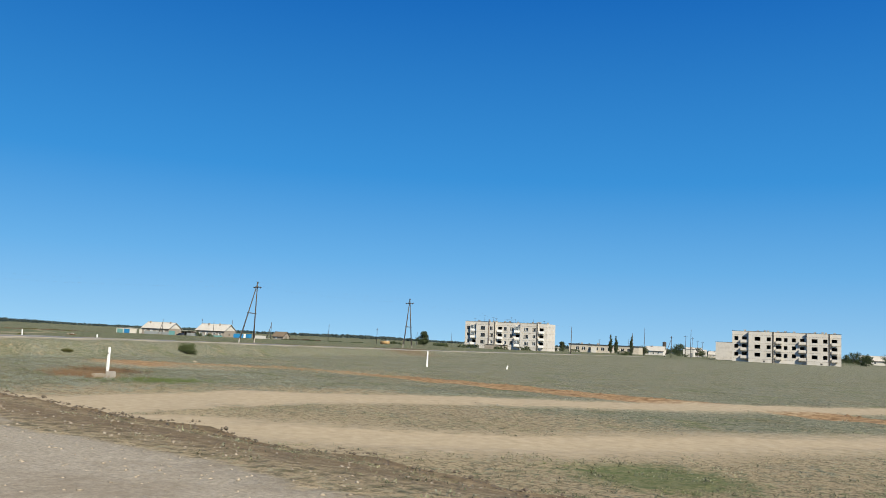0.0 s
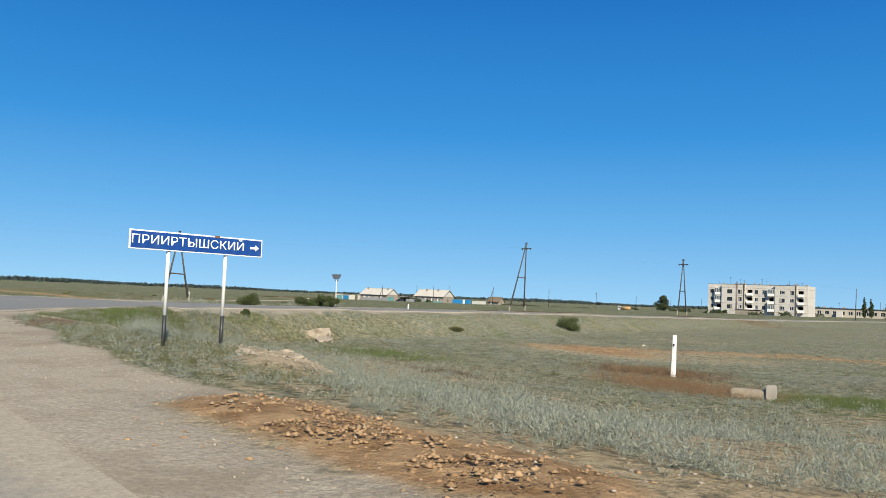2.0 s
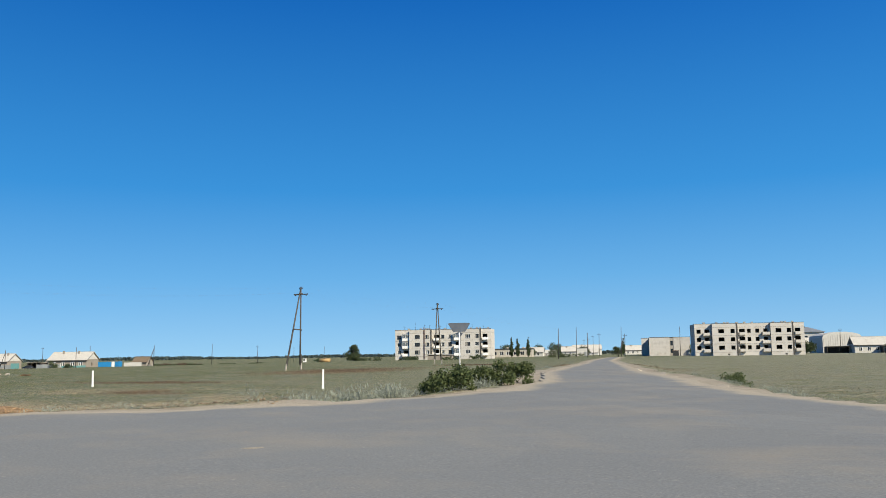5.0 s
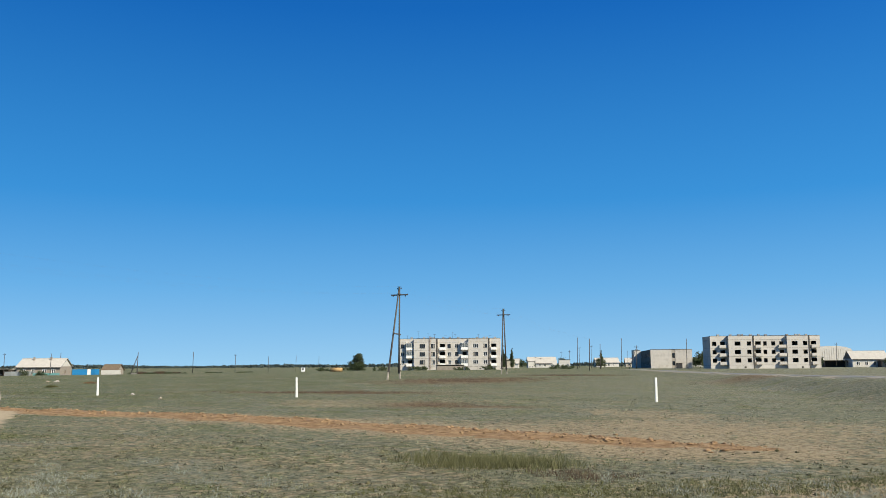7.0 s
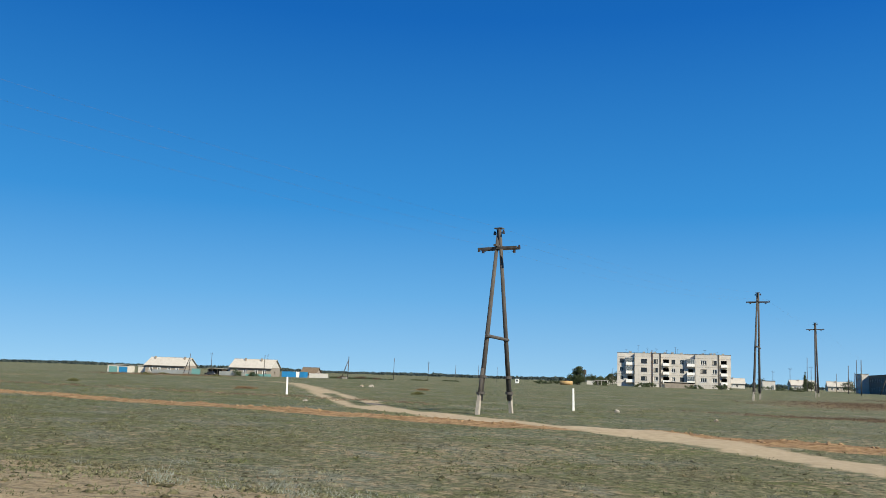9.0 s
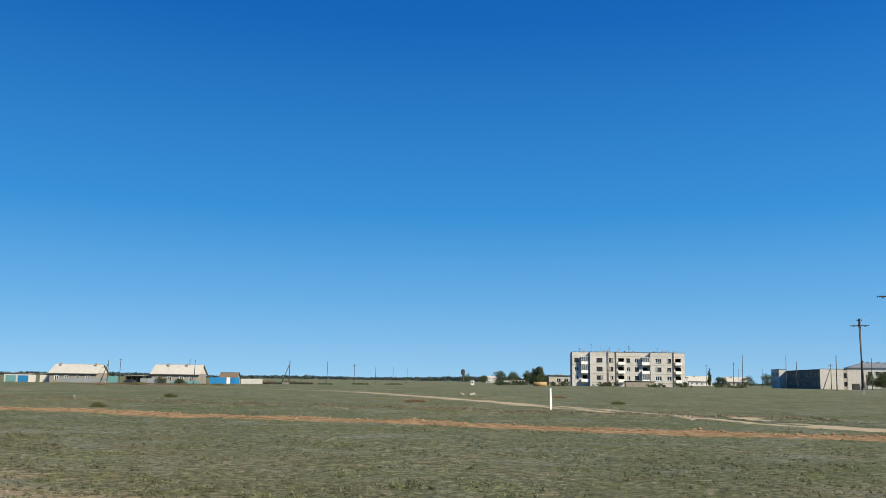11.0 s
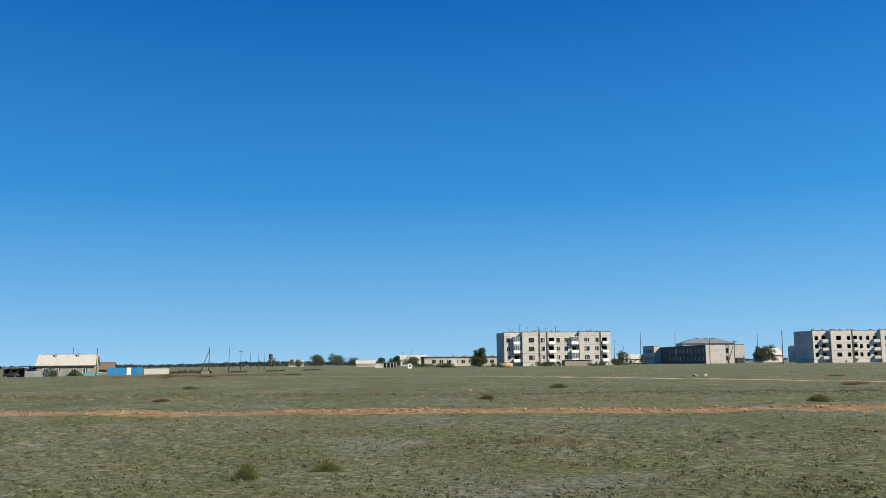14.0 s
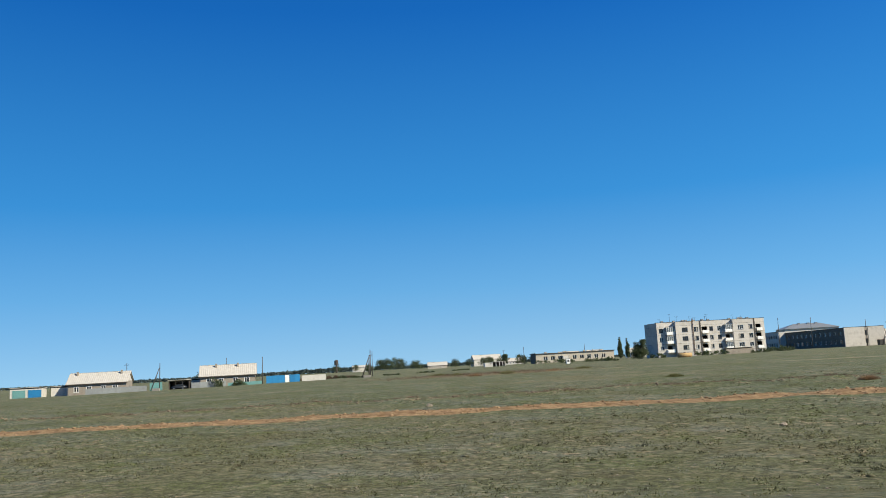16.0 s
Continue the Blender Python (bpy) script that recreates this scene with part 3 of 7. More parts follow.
def height(x, y):
    x, y = np.asarray(x, float), np.asarray(y, float)
    field = np.interp(y, [0, 20, 60, 95, 114, 163, 295], [-0.75, -0.75, -0.66, -0.46, -0.25, -0.1, 0.1])
    low = np.interp(x, [-250, -200, -160, -60], [-1.75, -1.45, -1.0, 0])
    w = np.clip((-60 - x) / 100, 0, 1) * np.clip((y - 60) / 140, 0, 1)
    field = field * (1 - w) + low * w
    road = np.interp(x, HW_X, HW_Z)
    s = smooth((np.abs(y - highway_edge(x) + 5.5) - 5.5 - 2.6) / 9.0)
    z = road * (1 - s) + field * s
    bank = np.interp(y, [40, 120, 260], [0.70, 0.27, 0.1])
    right = (x > side_x(y)) & (y > 13)
    d = np.abs(x - side_x(y)) - side_half(y) - np.where(right, 0.8, 1.2)
    b = smooth(d / np.where(right, np.interp(y, [26, 40], [2.8, 6.0]), 6.0))
    z = np.where((y > -2) & (y < 290), np.maximum(z, bank * (1 - b) + z * b), z)
    z = z + 0.14 * np.exp(-(off_line(x, y, [(58, 7.6), (64, 9.4), (68.5, 11.8), (72, 14.4), (74.6, 17.4)]) / 0.45) ** 2)
    z = z + 0.22 * np.exp(-(x - 113.6) ** 2 / 14.0 - (y - 6.4) ** 2 / 2.5)
    z = z + 0.15 * np.exp(-(off_line(x, y, HEAP) / 0.55) ** 2) * (1 + 0.4 * waves(x, y, 0.5)) + 0.10 * np.exp(-(off_line(x, y, SPOIL) / 0.6) ** 2) * (1 + 0.6 * waves(x, y, 0.4, 2.0)) + 0.16 * np.exp(-(off_line(x, y, RIDGE) / 0.5) ** 2) * (1 + 0.6 * waves(x, y, 0.6, 1.0)) + 0.5 * np.exp(-((x - 122.8) ** 2 / 14 + (y - 11.6) ** 2 / 7)) - 0.22 * np.exp(-((x - 126.1) ** 2 / 1.0 + (y - 9.9) ** 2 / 0.8)) + 0.42 * np.exp(-((x - 125.15) ** 2 + (y - 11.15) ** 2) / 0.45)
    for line in TRENCH:
        z = z + 0.12 * np.exp(-(off_line(x, y, line) - 0.2) ** 2 / 1.1) * (1 + 0.4 * waves(x, y, 0.8))
    z = z - 0.30 * np.exp(-((x + 70) / 18) ** 4 - ((y - 15) / 7) ** 4)
    z = z + 0.13 * np.exp(-(off_line(x, y, FURROW) / 0.7) ** 2) * (1 + 0.6 * waves(x, y, 1.1))
    near = (y > 5.5) & (y < 140)
    return z + near * (0.05 * waves(x, y, 4.0) + 0.03 * waves(x, y, 1.3, 2.0)) * smooth((y - 5.5) / 4) + 0.25 * waves(x, y, 60.0, 1.0) * smooth((y - 150) / 100) * 0.3


def at(x, y):
    return float(height(x, y))


DAMP_LINE = [(100.8, 8.0), (102.2, 7.1), (103.6, 6.5), (106.5, 5.9)]
TURF_LINE = [(91.8, 13.4), (95.2, 10.5), (98.6, 8.0)]


def masks(x, y):
    """How far a place is sand, lush grass, orange clay; gravel, brown weeds, half-bare soil."""
    jag = 0.7 * waves(x, y, 2.3, 3.0)
    sand = np.zeros(np.shape(x))
    for line, half in zip(SAND, (np.interp(y, [15, 24], [1.3, 0.6]), np.interp(y, [25, 36], [2.3, 1.5]))):
        sand = np.maximum(sand, 1 - smooth((off_line(x, y, line) + 0.9 * jag + 0.5 * waves(x, y, 0.7, 6.0) - half) / 1.3))
    sand = np.maximum(sand, 1 - smooth((off_line(x, y, TRACK) + 0.3 * jag - np.interp(y, [16, 26], [1.5, 0.95])) / 0.8))
    far = off_line(x, y, TRACK_FAR)
    sand = np.maximum(sand, np.where(y < 66, 0.9 * (1 - smooth((np.abs(far - 1.05) - 0.3) / 0.5)), np.interp(x, [-80, -45], [0.55, 0.68]) * (1 - smooth((far - np.interp(x, [-80, -45], [0.5, 1.1]) + 0.5 * jag) / 1.2))))
    wide = (x > 118) & (x < 185) & (y > 5)
    sand = np.maximum(sand, wide * 0.6 * (1 - smooth((np.minimum(off_line(x, y, SAND[0]), off_line(x, y, SAND[1])) - 1) / 6)))
    sand = np.maximum(sand, 0.85 * np.exp(-(off_line(x, y, HEAP) / 0.6) ** 2))
    sand = np.maximum(sand, 0.95 * np.exp(-((x - 107.8) / 0.8) ** 2 - ((y - 7.3) / 0.7) ** 2))
    sand = sand * np.where(x > 117.8, smooth((y - highway_edge(x) - 3.6) / 1.5), 1.0)
    orange = np.zeros(np.shape(x))
    for line in TRENCH:
        orange = np.maximum(orange, 1 - smooth((off_line(x, y, line) + 0.25 * jag - np.where(x < 58, np.clip((58 - x) / 12, 0.3, 1) * np.interp(x, [-20, 20], [0.95, 1.3]), np.interp(x, [116, 122, 128, 136, 142], [1.0, 1.7, 2.0, 2.3, 1.6]))) / 0.8))
    orange = orange * np.interp(x, [60, 62, 112, 118], [1.0, 0.5, 0.5, 1.0])
    orange = np.maximum(orange, np.maximum(0.72 * np.exp(-((x - 98) / 5) ** 2 - ((y - 34.4) / 2.8) ** 2), 1.1 * np.exp(-((off_line(x, y, SPOIL) + 0.3 * jag) / 0.75) ** 2)))
    verge = y - highway_edge(x)
    reach = np.interp(x, [-400, -10, 25, 60, 95, 112, 118, 129, 131, 133, 139, 160, 400], [2.0, 2.0, 2.2, 3.0, 3.4, 1.5, 1.5, 1.7, 2.8, 3.4, 2.0, 2.0, 2.5])
    gravel = (1 - smooth((verge + 0.5 * jag - reach) / 1.0)) * smooth((verge + 13.0 + 0.5 * jag) / 1.0)
    d = np.abs(x - side_x(y)) - side_half(y)
    gravel = np.maximum(gravel, (y < 285) * (y > -4) * (1 - smooth((d + 0.4 * jag - np.where(y < 11, 1.6, 0.7)) / 0.9)))
    gravel = np.maximum(gravel, 1 - smooth((np.hypot(x - 95, (y - 7) * 1.8) + jag - 5.0) / 2))
    gravel = gravel * (1 - smooth((1.3 - off_line(x, y, TURF_LINE) + 0.4 * jag) / 0.5))
    damp = 1 - smooth((off_line(x, y, DAMP_LINE) + 0.4 * jag - 0.35) / 0.5)
    gravel = gravel * (1 - damp) * (1 - np.exp(-(off_line(x, y, SPOIL) / 0.9) ** 2))
    bald = 0.55 * np.exp(-((x - 54) ** 2 / 50 + (y - 34) ** 2 / 30)) + 0.82 * smooth((np.interp(x, [-65, -45], [11.2, 13.6]) - y + 1.2 * waves(x, y, 4) + 1.3 * waves(x, y, 0.9, 2.0)) / 4.0) * smooth((46 - x) / 14) * smooth((x + 88) / 36)
    bald = bald + 0.5 * smooth((x - 117) / 6) * smooth((36 - y) / 10) * smooth((170 - x) / 20)
    bald = bald + 0.5 * np.exp(-((x - 104) ** 2 / 60 + (y - 17) ** 2 / 8)) + 0.4 * smooth((waves(x, y, 13, 4.0) - 0.35) / 0.45) * smooth((64 - y) / 20) * smooth((x - 10) / 20)
    bald = bald + 0.55 * np.exp(-((x - 127) ** 2 / 40 + (y - 12) ** 2 / 20)) + 0.9 * np.exp(-(off_line(x, y, HEAP) / 0.9) ** 2) + 0.9 * np.exp(-((x - 126.6) / 3) ** 2 - ((y - 6.3) / 2.2) ** 2)
    bald = bald + 0.22 * smooth((x + 5) / 25) * smooth((88 - x) / 15) * smooth((46 - y) / 20) * (0.6 + 0.5 * waves(x, y, 2.6, 1.5))
    bald = bald + 0.8 * np.exp(-((x - 98) / 5.5) ** 2 - ((y - 34.2) / 3.2) ** 2)
    bald = bald + 0.7 * np.exp(-((off_line(x, y, TRENCH[0]) - 1.0) / 1.6) ** 2) * smooth((x - 22) / 12) * smooth((66 - x) / 8)
    brown = np.maximum(1.3 * damp, np.maximum(0.9 * np.exp(-(off_line(x, y, RIDGE) / 0.7) ** 2), 0.75 * np.exp(-(off_line(x, y, [(137, 5.6), (144, 6.4), (153, 7.6)]) / 1.7) ** 2)))
    for cx, cy, a, b in ((20, 66, 10, 2.4), (17, 107, 10, 15), (22, 145, 9, 6), (36.5, 49, 3.0, 3.6), (107.5, 26.8, 3, 1.8), (110.8, 23.6, 3.4, 1.9), (105.4, 18.3, 1.6, 0.5), (-58.7, 21.5, 1.6, 0.6), (40, 47, 4, 1.5), (58, 100, 10, 8), (-110, 120, 15, 14)):
        brown = np.maximum(brown, np.exp(-((x - cx) / a) ** 2 - ((y - cy) / b) ** 2))
    green = np.zeros(np.shape(x))
    for cx, cy, a, b in ((97.5, 20.8, 4, 1.1), (87.5, 16.5, 3.0, 2.2),  (70, 9.8, 9, 1.2), (60, 15, 8, 2.5), (116.2, 24.8, 2.6, 2.2), (66, 10.5, 9, 1.3), (129.0, 4.75, 1.0, 0.35), (149, 18.5, 2.6, 2.4)):
        green = np.maximum(green, 0.95 * np.exp(-((x - cx) / a) ** 2 - ((y - cy) / b) ** 2))
    green = np.maximum(green, np.exp(-(off_line(x, y, TURF_LINE) / 1.1) ** 2))
    bald = np.clip(bald, 0, 1) * smooth((y + 13) / 3) + 0.25 * (1 - smooth((y + 13) / 3))
    return sand, green, orange, gravel, np.clip(brown, 0, 1), np.clip(bald, 0, 1)


def spread(dense, lo, hi, step, reach):
    """Even steps from lo to hi, then ever longer ones out to the given reach on both sides."""
    mid = np.arange(lo, hi + step / 2, step)
    out, d = [], step
    p = hi
    while p < reach:
        d *= dense
        p += d
        out.append(p)
    left, d, p = [], step, lo
    while p > -reach:
        d *= dense
        p -= d
        left.append(p)
    return np.array(left[::-1] + list(mid) + out)


gx, gy = spread(1.1, -150, 185, 0.8, 4500), spread(1.045, 1.0, 62, 0.5, 4500)
GX, GY = np.meshgrid(gx, gy)
flat_x, flat_y = GX.ravel(), GY.ravel()
ground_z = height(flat_x, flat_y)
cols = len(gx)
corner = (np.arange(len(gy) - 1)[:, None] * cols + np.arange(cols - 1)[None, :]).ravel()
ground_me = quads("ground", np.stack([flat_x, flat_y, ground_z], 1), np.stack([corner, corner + 1, corner + 1 + cols, corner + cols], 1), GROUND)
sand_m, green_m, orange_m, gravel_m, brown_m, bald_m = masks(flat_x, flat_y)
for layer, three in (("zone_a", (sand_m, green_m, orange_m)), ("zone_b", (gravel_m, brown_m, bald_m))):
    attr = ground_me.color_attributes.new(layer, "FLOAT_COLOR", "POINT")
    attr.data.foreach_set("color", np.stack([*three, np.ones(len(flat_x))], 1).astype(np.float32).ravel())
ground_me.polygons.foreach_set("use_smooth", np.ones(len(ground_me.polygons), bool))
tagged(new("ground", ground_me), "dry grey-green steppe with sandy tracks and bare soil", "ground", kind="structure")


def ribbon(name, rows, label, rise=0.03, sink=None):
    """A road laid on the ground: rows of points across it; below the line y = sink it dips under the road it joins."""
    v, f = [], []
    k = len(rows[0])
    for row in rows:
        for x, y in row:
            v.append((x, y, at(x, y) + (rise if sink is None else rise * min(1.0, max(0.0, (y - sink) / 1.2)))))
    for i in range(len(rows) - 1):
        for j in range(k - 1):
            a = i * k + j
            f.append((a, a + 1, a + 1 + k, a + k))
    for side in (0, k - 1):
        base = len(v)
        for i in range(len(rows)):
            a, b = Vector(v[i * k + side]), Vector(v[i * k + (1 if side == 0 else k - 2)])
            out = (a - b).normalized() * 0.12
            v.append((a.x + out.x, a.y + out.y, a.z - 0.2))
        for i in range(len(rows) - 1):
            q = (i * k + side, (i + 1) * k + side, base + i + 1, base + i)
            f.append(q if side else q[::-1])
    me = mesh_of(name, v, f, ASPHALT)
    rim = []
    for row in rows:
        for p in row:
            d = min(math.dist(p, row[0]), math.dist(p, row[-1]))
            rim.append(max(0.0, 1 - d / 1.6))
    rim += [1.0] * (len(v) - len(rim))
    me.color_attributes.new("edge", "FLOAT_COLOR", "POINT").data.foreach_set("color", np.repeat(np.array(rim, np.float32), 4))
    return tagged(new(name, me), label, "road", kind="structure")


rows = []
for x in np.arange(-700, 900, 4.0):
    e = float(highway_edge(x)) - 0.2
    rows.append([(x, e - d) for d in (0, 0.4, 0.9, 1.6, 3.2, 4.8, 6.4, 7.1, 7.6, 8.0)])
ribbon("road_highway", rows, "worn grey asphalt of the main road", 0.025)
rows = []
y = 2.2
while y < 285:
    c, h = float(side_x(y)), float(side_half(y)) + 0.12 * math.sin(y * 2.1)
    rim_steps = (0, 0.4, 0.9, 1.6)
    across = [*rim_steps, *np.linspace(1.6, 2 * h - 1.6, 11)[1:-1], *[2 * h - d for d in reversed(rim_steps)]]
    rows.append([(c + h - d, y) for d in across])
    y += 0.5 if y < 60 else 4.0
ribbon("road_side", rows, "worn grey asphalt side road to the village", 0.04, 2.2)

# ---- grass, sagebrush and clods ----


def clear_of(x, y, tracks=True):
    """Where plants can stand: off roads, gravel and sand."""
    sand, green, orange, gravel, brown, bald = masks(x, y)
    ok = (gravel < 0.45) & (orange < 0.45) & (off_line(x, y, DAMP_LINE) > 0.6)
    if tracks:
        ok &= sand < 0.55
    return ok, green, brown, bald


def blades(name, x, y, tall, wide, count, seed, material, label, category):
    """Tufts of narrow leaning blades at the given places."""
    r = np.random.default_rng(seed)
    n = len(x)
    z = height(x, y) - 0.02
    base = np.repeat(np.stack([x, y, z], 1), count, 0)
    tall, wide = np.repeat(tall, count), np.repeat(wide, count)
    a = r.uniform(0, 2 * np.pi, n * count)
    out = r.uniform(0, 1, n * count) ** 0.7
    base = base + np.stack([np.cos(a) * out * wide * 0.5, np.sin(a) * out * wide * 0.5, 0 * a], 1)
    lean = r.uniform(0.1, 0.75, n * count) * tall
    tip = base + np.stack([np.cos(a) * lean, np.sin(a) * lean, tall * r.uniform(0.55, 1.1, n * count)], 1)
    b = r.uniform(0, 2 * np.pi, n * count)
    w = (wide * r.uniform(0.012, 0.032, n * count))[:, None] * np.stack([np.cos(b), np.sin(b), 0 * b], 1)
    v = np.stack([base - w, base + w, tip], 1).reshape(-1, 3)
    me = quads(name, v, np.arange(len(v)).reshape(-1, 3), material)
    return tagged(new(name, me), label, category, kind="stuff")


def twigs(name, x, y, tall, wide, count, seed, material, label, category, leaf=0.14, broad=0.12, rise=0.55):
    """Bushy plants: many short twigs and leaflets in a low dome."""
    r = np.random.default_rng(seed)
    n = len(x) * count
    z = height(x, y) - 0.02
    base = np.repeat(np.stack([x, y, z], 1), count, 0)
    tall, wide = np.repeat(tall, count), np.repeat(wide, count)
    d = r.normal(size=(n, 3))
    d[:, 2] = np.abs(d[:, 2]) * 1.1
    d /= np.linalg.norm(d, axis=1)[:, None]
    k = r.uniform(0.25, 1.0, n)[:, None]
    at_ = base + d * k * np.stack([wide * 0.62, wide * 0.62, tall * 0.8], 1)
    out = d * 0.6 + r.normal(0, 0.35, (n, 3)) + np.array([0, 0, rise])
    out /= np.linalg.norm(out, axis=1)[:, None]
    size = (leaf * tall + 0.016) * r.uniform(0.6, 1.4, n)
    b = np.cross(out, r.normal(size=(n, 3)))
    b /= np.linalg.norm(b, axis=1)[:, None]
    w = b * (size * broad)[:, None]
    v = np.stack([at_ - w, at_ + w, at_ + out * size[:, None]], 1).reshape(-1, 3)
    me = quads(name, v, np.arange(len(v)).reshape(-1, 3), material)
    return tagged(new(name, me), label, category, kind="stuff")


def feathers(name, x, y, tall, wide, count, seed, material, label, category):
    """Sagebrush: stems that fan out from the root, set with short narrow leaves."""
    r = np.random.default_rng(seed)
    n, stems = len(x), 9
    root = np.stack([x, y, height(x, y) - 0.02], 1)
    a = r.uniform(0, 2 * np.pi, (n, stems))
    lean = r.uniform(0.05, 1.0, (n, stems)) ** 0.8
    tip = np.stack([np.cos(a) * lean * wide[:, None] * 0.62, np.sin(a) * lean * wide[:, None] * 0.62, tall[:, None] * (1.05 - 0.5 * lean ** 2) * r.uniform(0.6, 1.15, (n, stems))], -1)
    per = count // stems
    tip = np.repeat(tip.reshape(-1, 3), per, 0)
    start = np.repeat(root, stems * per, 0)
    k = r.uniform(0.2, 1.0, len(tip))[:, None]
    bow = np.array([1, 1, 0]) * (k ** 1.6 - k) + 1.0 * k
    pos = start + tip * np.where(np.arange(3) < 2, k ** 1.5, bow) + r.normal(0, 0.012, tip.shape)
    way = tip / np.linalg.norm(tip, axis=1)[:, None] + r.normal(0, 0.5, tip.shape)
    way /= np.linalg.norm(way, axis=1)[:, None]
    size = r.uniform(0.020, 0.056, len(tip))
    b = np.cross(way, r.normal(size=tip.shape))
    b /= np.linalg.norm(b, axis=1)[:, None]
    w = b * (size * 0.06 + 0.0015)[:, None]
    v = np.stack([pos - w, pos + w, pos + way * size[:, None]], 1).reshape(-1, 3)
    me = quads(name, v, np.arange(len(v)).reshape(-1, 3), material)
    return tagged(new(name, me), label, category, kind="stuff")


rng = np.random.default_rng(7)


def scatter(n, x0, x1, y0, y1):
    return rng.uniform(x0, x1, n), rng.uniform(y0, y1, n)


def gather(*parts):
    return tuple(np.concatenate([p[k] for p in parts]) for k in range(len(parts[0])))


# short steppe grass: low tufts, thick near the road and thinner further out
for n, x0, x1, y0, y1, t, w, count, leaf in ((22000, -122, 162, 5.5, 13, 0.085, 0.25, 18, 0.14), (44000, -122, 162, 13, 24, 0.085, 0.27, 11, 0.24), (62000, -140, 168, 24, 62, 0.10, 0.34, 7, 0.26), (26000, -230, 170, 62, 150, 0.10, 0.5, 4, 0.24)):
    x, y = scatter(n, x0, x1, y0, y1)
    core = rng.integers(0, n // 6, n)
    spot = rng.uniform(0, 1, n) < 0.75
    x, y = np.where(spot, x[core] + rng.normal(0, w * 0.5, n), x), np.where(spot, y[core] + rng.normal(0, w * 0.5, n), y)
    ok, green, brown, bald = clear_of(x, y)
    keep = ok & (rng.uniform(0, 1, n) > 0.6 * bald) & (rng.uniform(0, 1, n) < 0.62 + 0.4 * waves(x, y, 1.4, 5.0) + 0.2 * waves(x, y, 6.0, 2.0) + 0.3 * green) & (brown < 0.6)
    x, y, green, spot = x[keep], y[keep], green[keep], spot[keep]
    size = rng.uniform(0.5, 1.5, len(x)) ** 1.2 * np.where(spot, 1.15, 0.7)
    twigs("grass", x, y, t * size * (1 + 0.4 * green), w * size, count, 11, GRASS, "short grey-green steppe grass in tufts", "grass", leaf, 0.27, 0.12)

# bushy low tufts on the half-bare soil along the verge and here and there in the turf
x, y = np.r_[rng.uniform(-90, 46, 15000), rng.uniform(-120, 60, 9000)], np.r_[rng.uniform(7.5, 14.5, 15000), rng.uniform(12, 26, 9000)]
ok, green, brown, bald = clear_of(x, y)
ok &= rng.uniform(0, 1, len(x)) < 0.45 + 0.35 * waves(x, y, 0.9, 4.0)
x, y = x[ok], y[ok]
size = rng.uniform(0.45, 1.3, len(x))
twigs("low_tufts", x, y, 0.10 * size, 0.30 * size, 16, 18, GRASS, "low bushy grey-green tufts on sandy soil", "grass", 0.12, 0.28, 0.2)
hummocks = x, y, size

# thicker green turf along the asphalt past the junction
x, y = rng.normal(63, 7, 5000), rng.normal(9.6, 1.2, 5000)
k = rng.uniform(0, 1, 1800)
x, y = np.r_[x, 50 + 11 * k + rng.normal(0, 0.8, 1800)], np.r_[y, 15.6 + 6.4 * k + rng.normal(0, 0.8, 1800)]
ok = clear_of(x, y)[0]
x, y = x[ok], y[ok]
twigs("verge_turf", x, y, 0.06 * rng.uniform(0.6, 1.6, len(x)), 0.2 * rng.uniform(0.6, 1.4, len(x)), 12, 19, OLIVE, "green turf along the edge of the asphalt", "grass", 0.4, 0.2)

# turf on the shoulder by the sign and at the corner of the junction
x = np.r_[rng.uniform(94, 119, 7000), rng.normal(92.0, 1.9, 2600)]
y = np.r_[rng.uniform(4.4, 9.5, 7000), rng.normal(14.6, 1.7, 2600)]
ok = clear_of(x, y)[0] & (off_line(x, y, HEAP) > 0.75) & (off_line(x, y, SPOIL) > 0.8)
x, y = x[ok], y[ok]
half = rng.uniform(0, 1, len(x)) < np.where(x < 95, 0.75, 0.45)
for part_of, seed, mat, name, label in ((half, 41, OLIVE, "shoulder_turf", "green turf on the road shoulder"), (~half, 42, SAGE, "shoulder_sage", "low silvery sage sprigs on the road shoulder")):
    n = int(part_of.sum())
    feathers(name, x[part_of], y[part_of], 0.10 * rng.uniform(0.5, 1.7, n), 0.26 * rng.uniform(0.5, 1.5, n), 36, seed, mat, label, "grass")

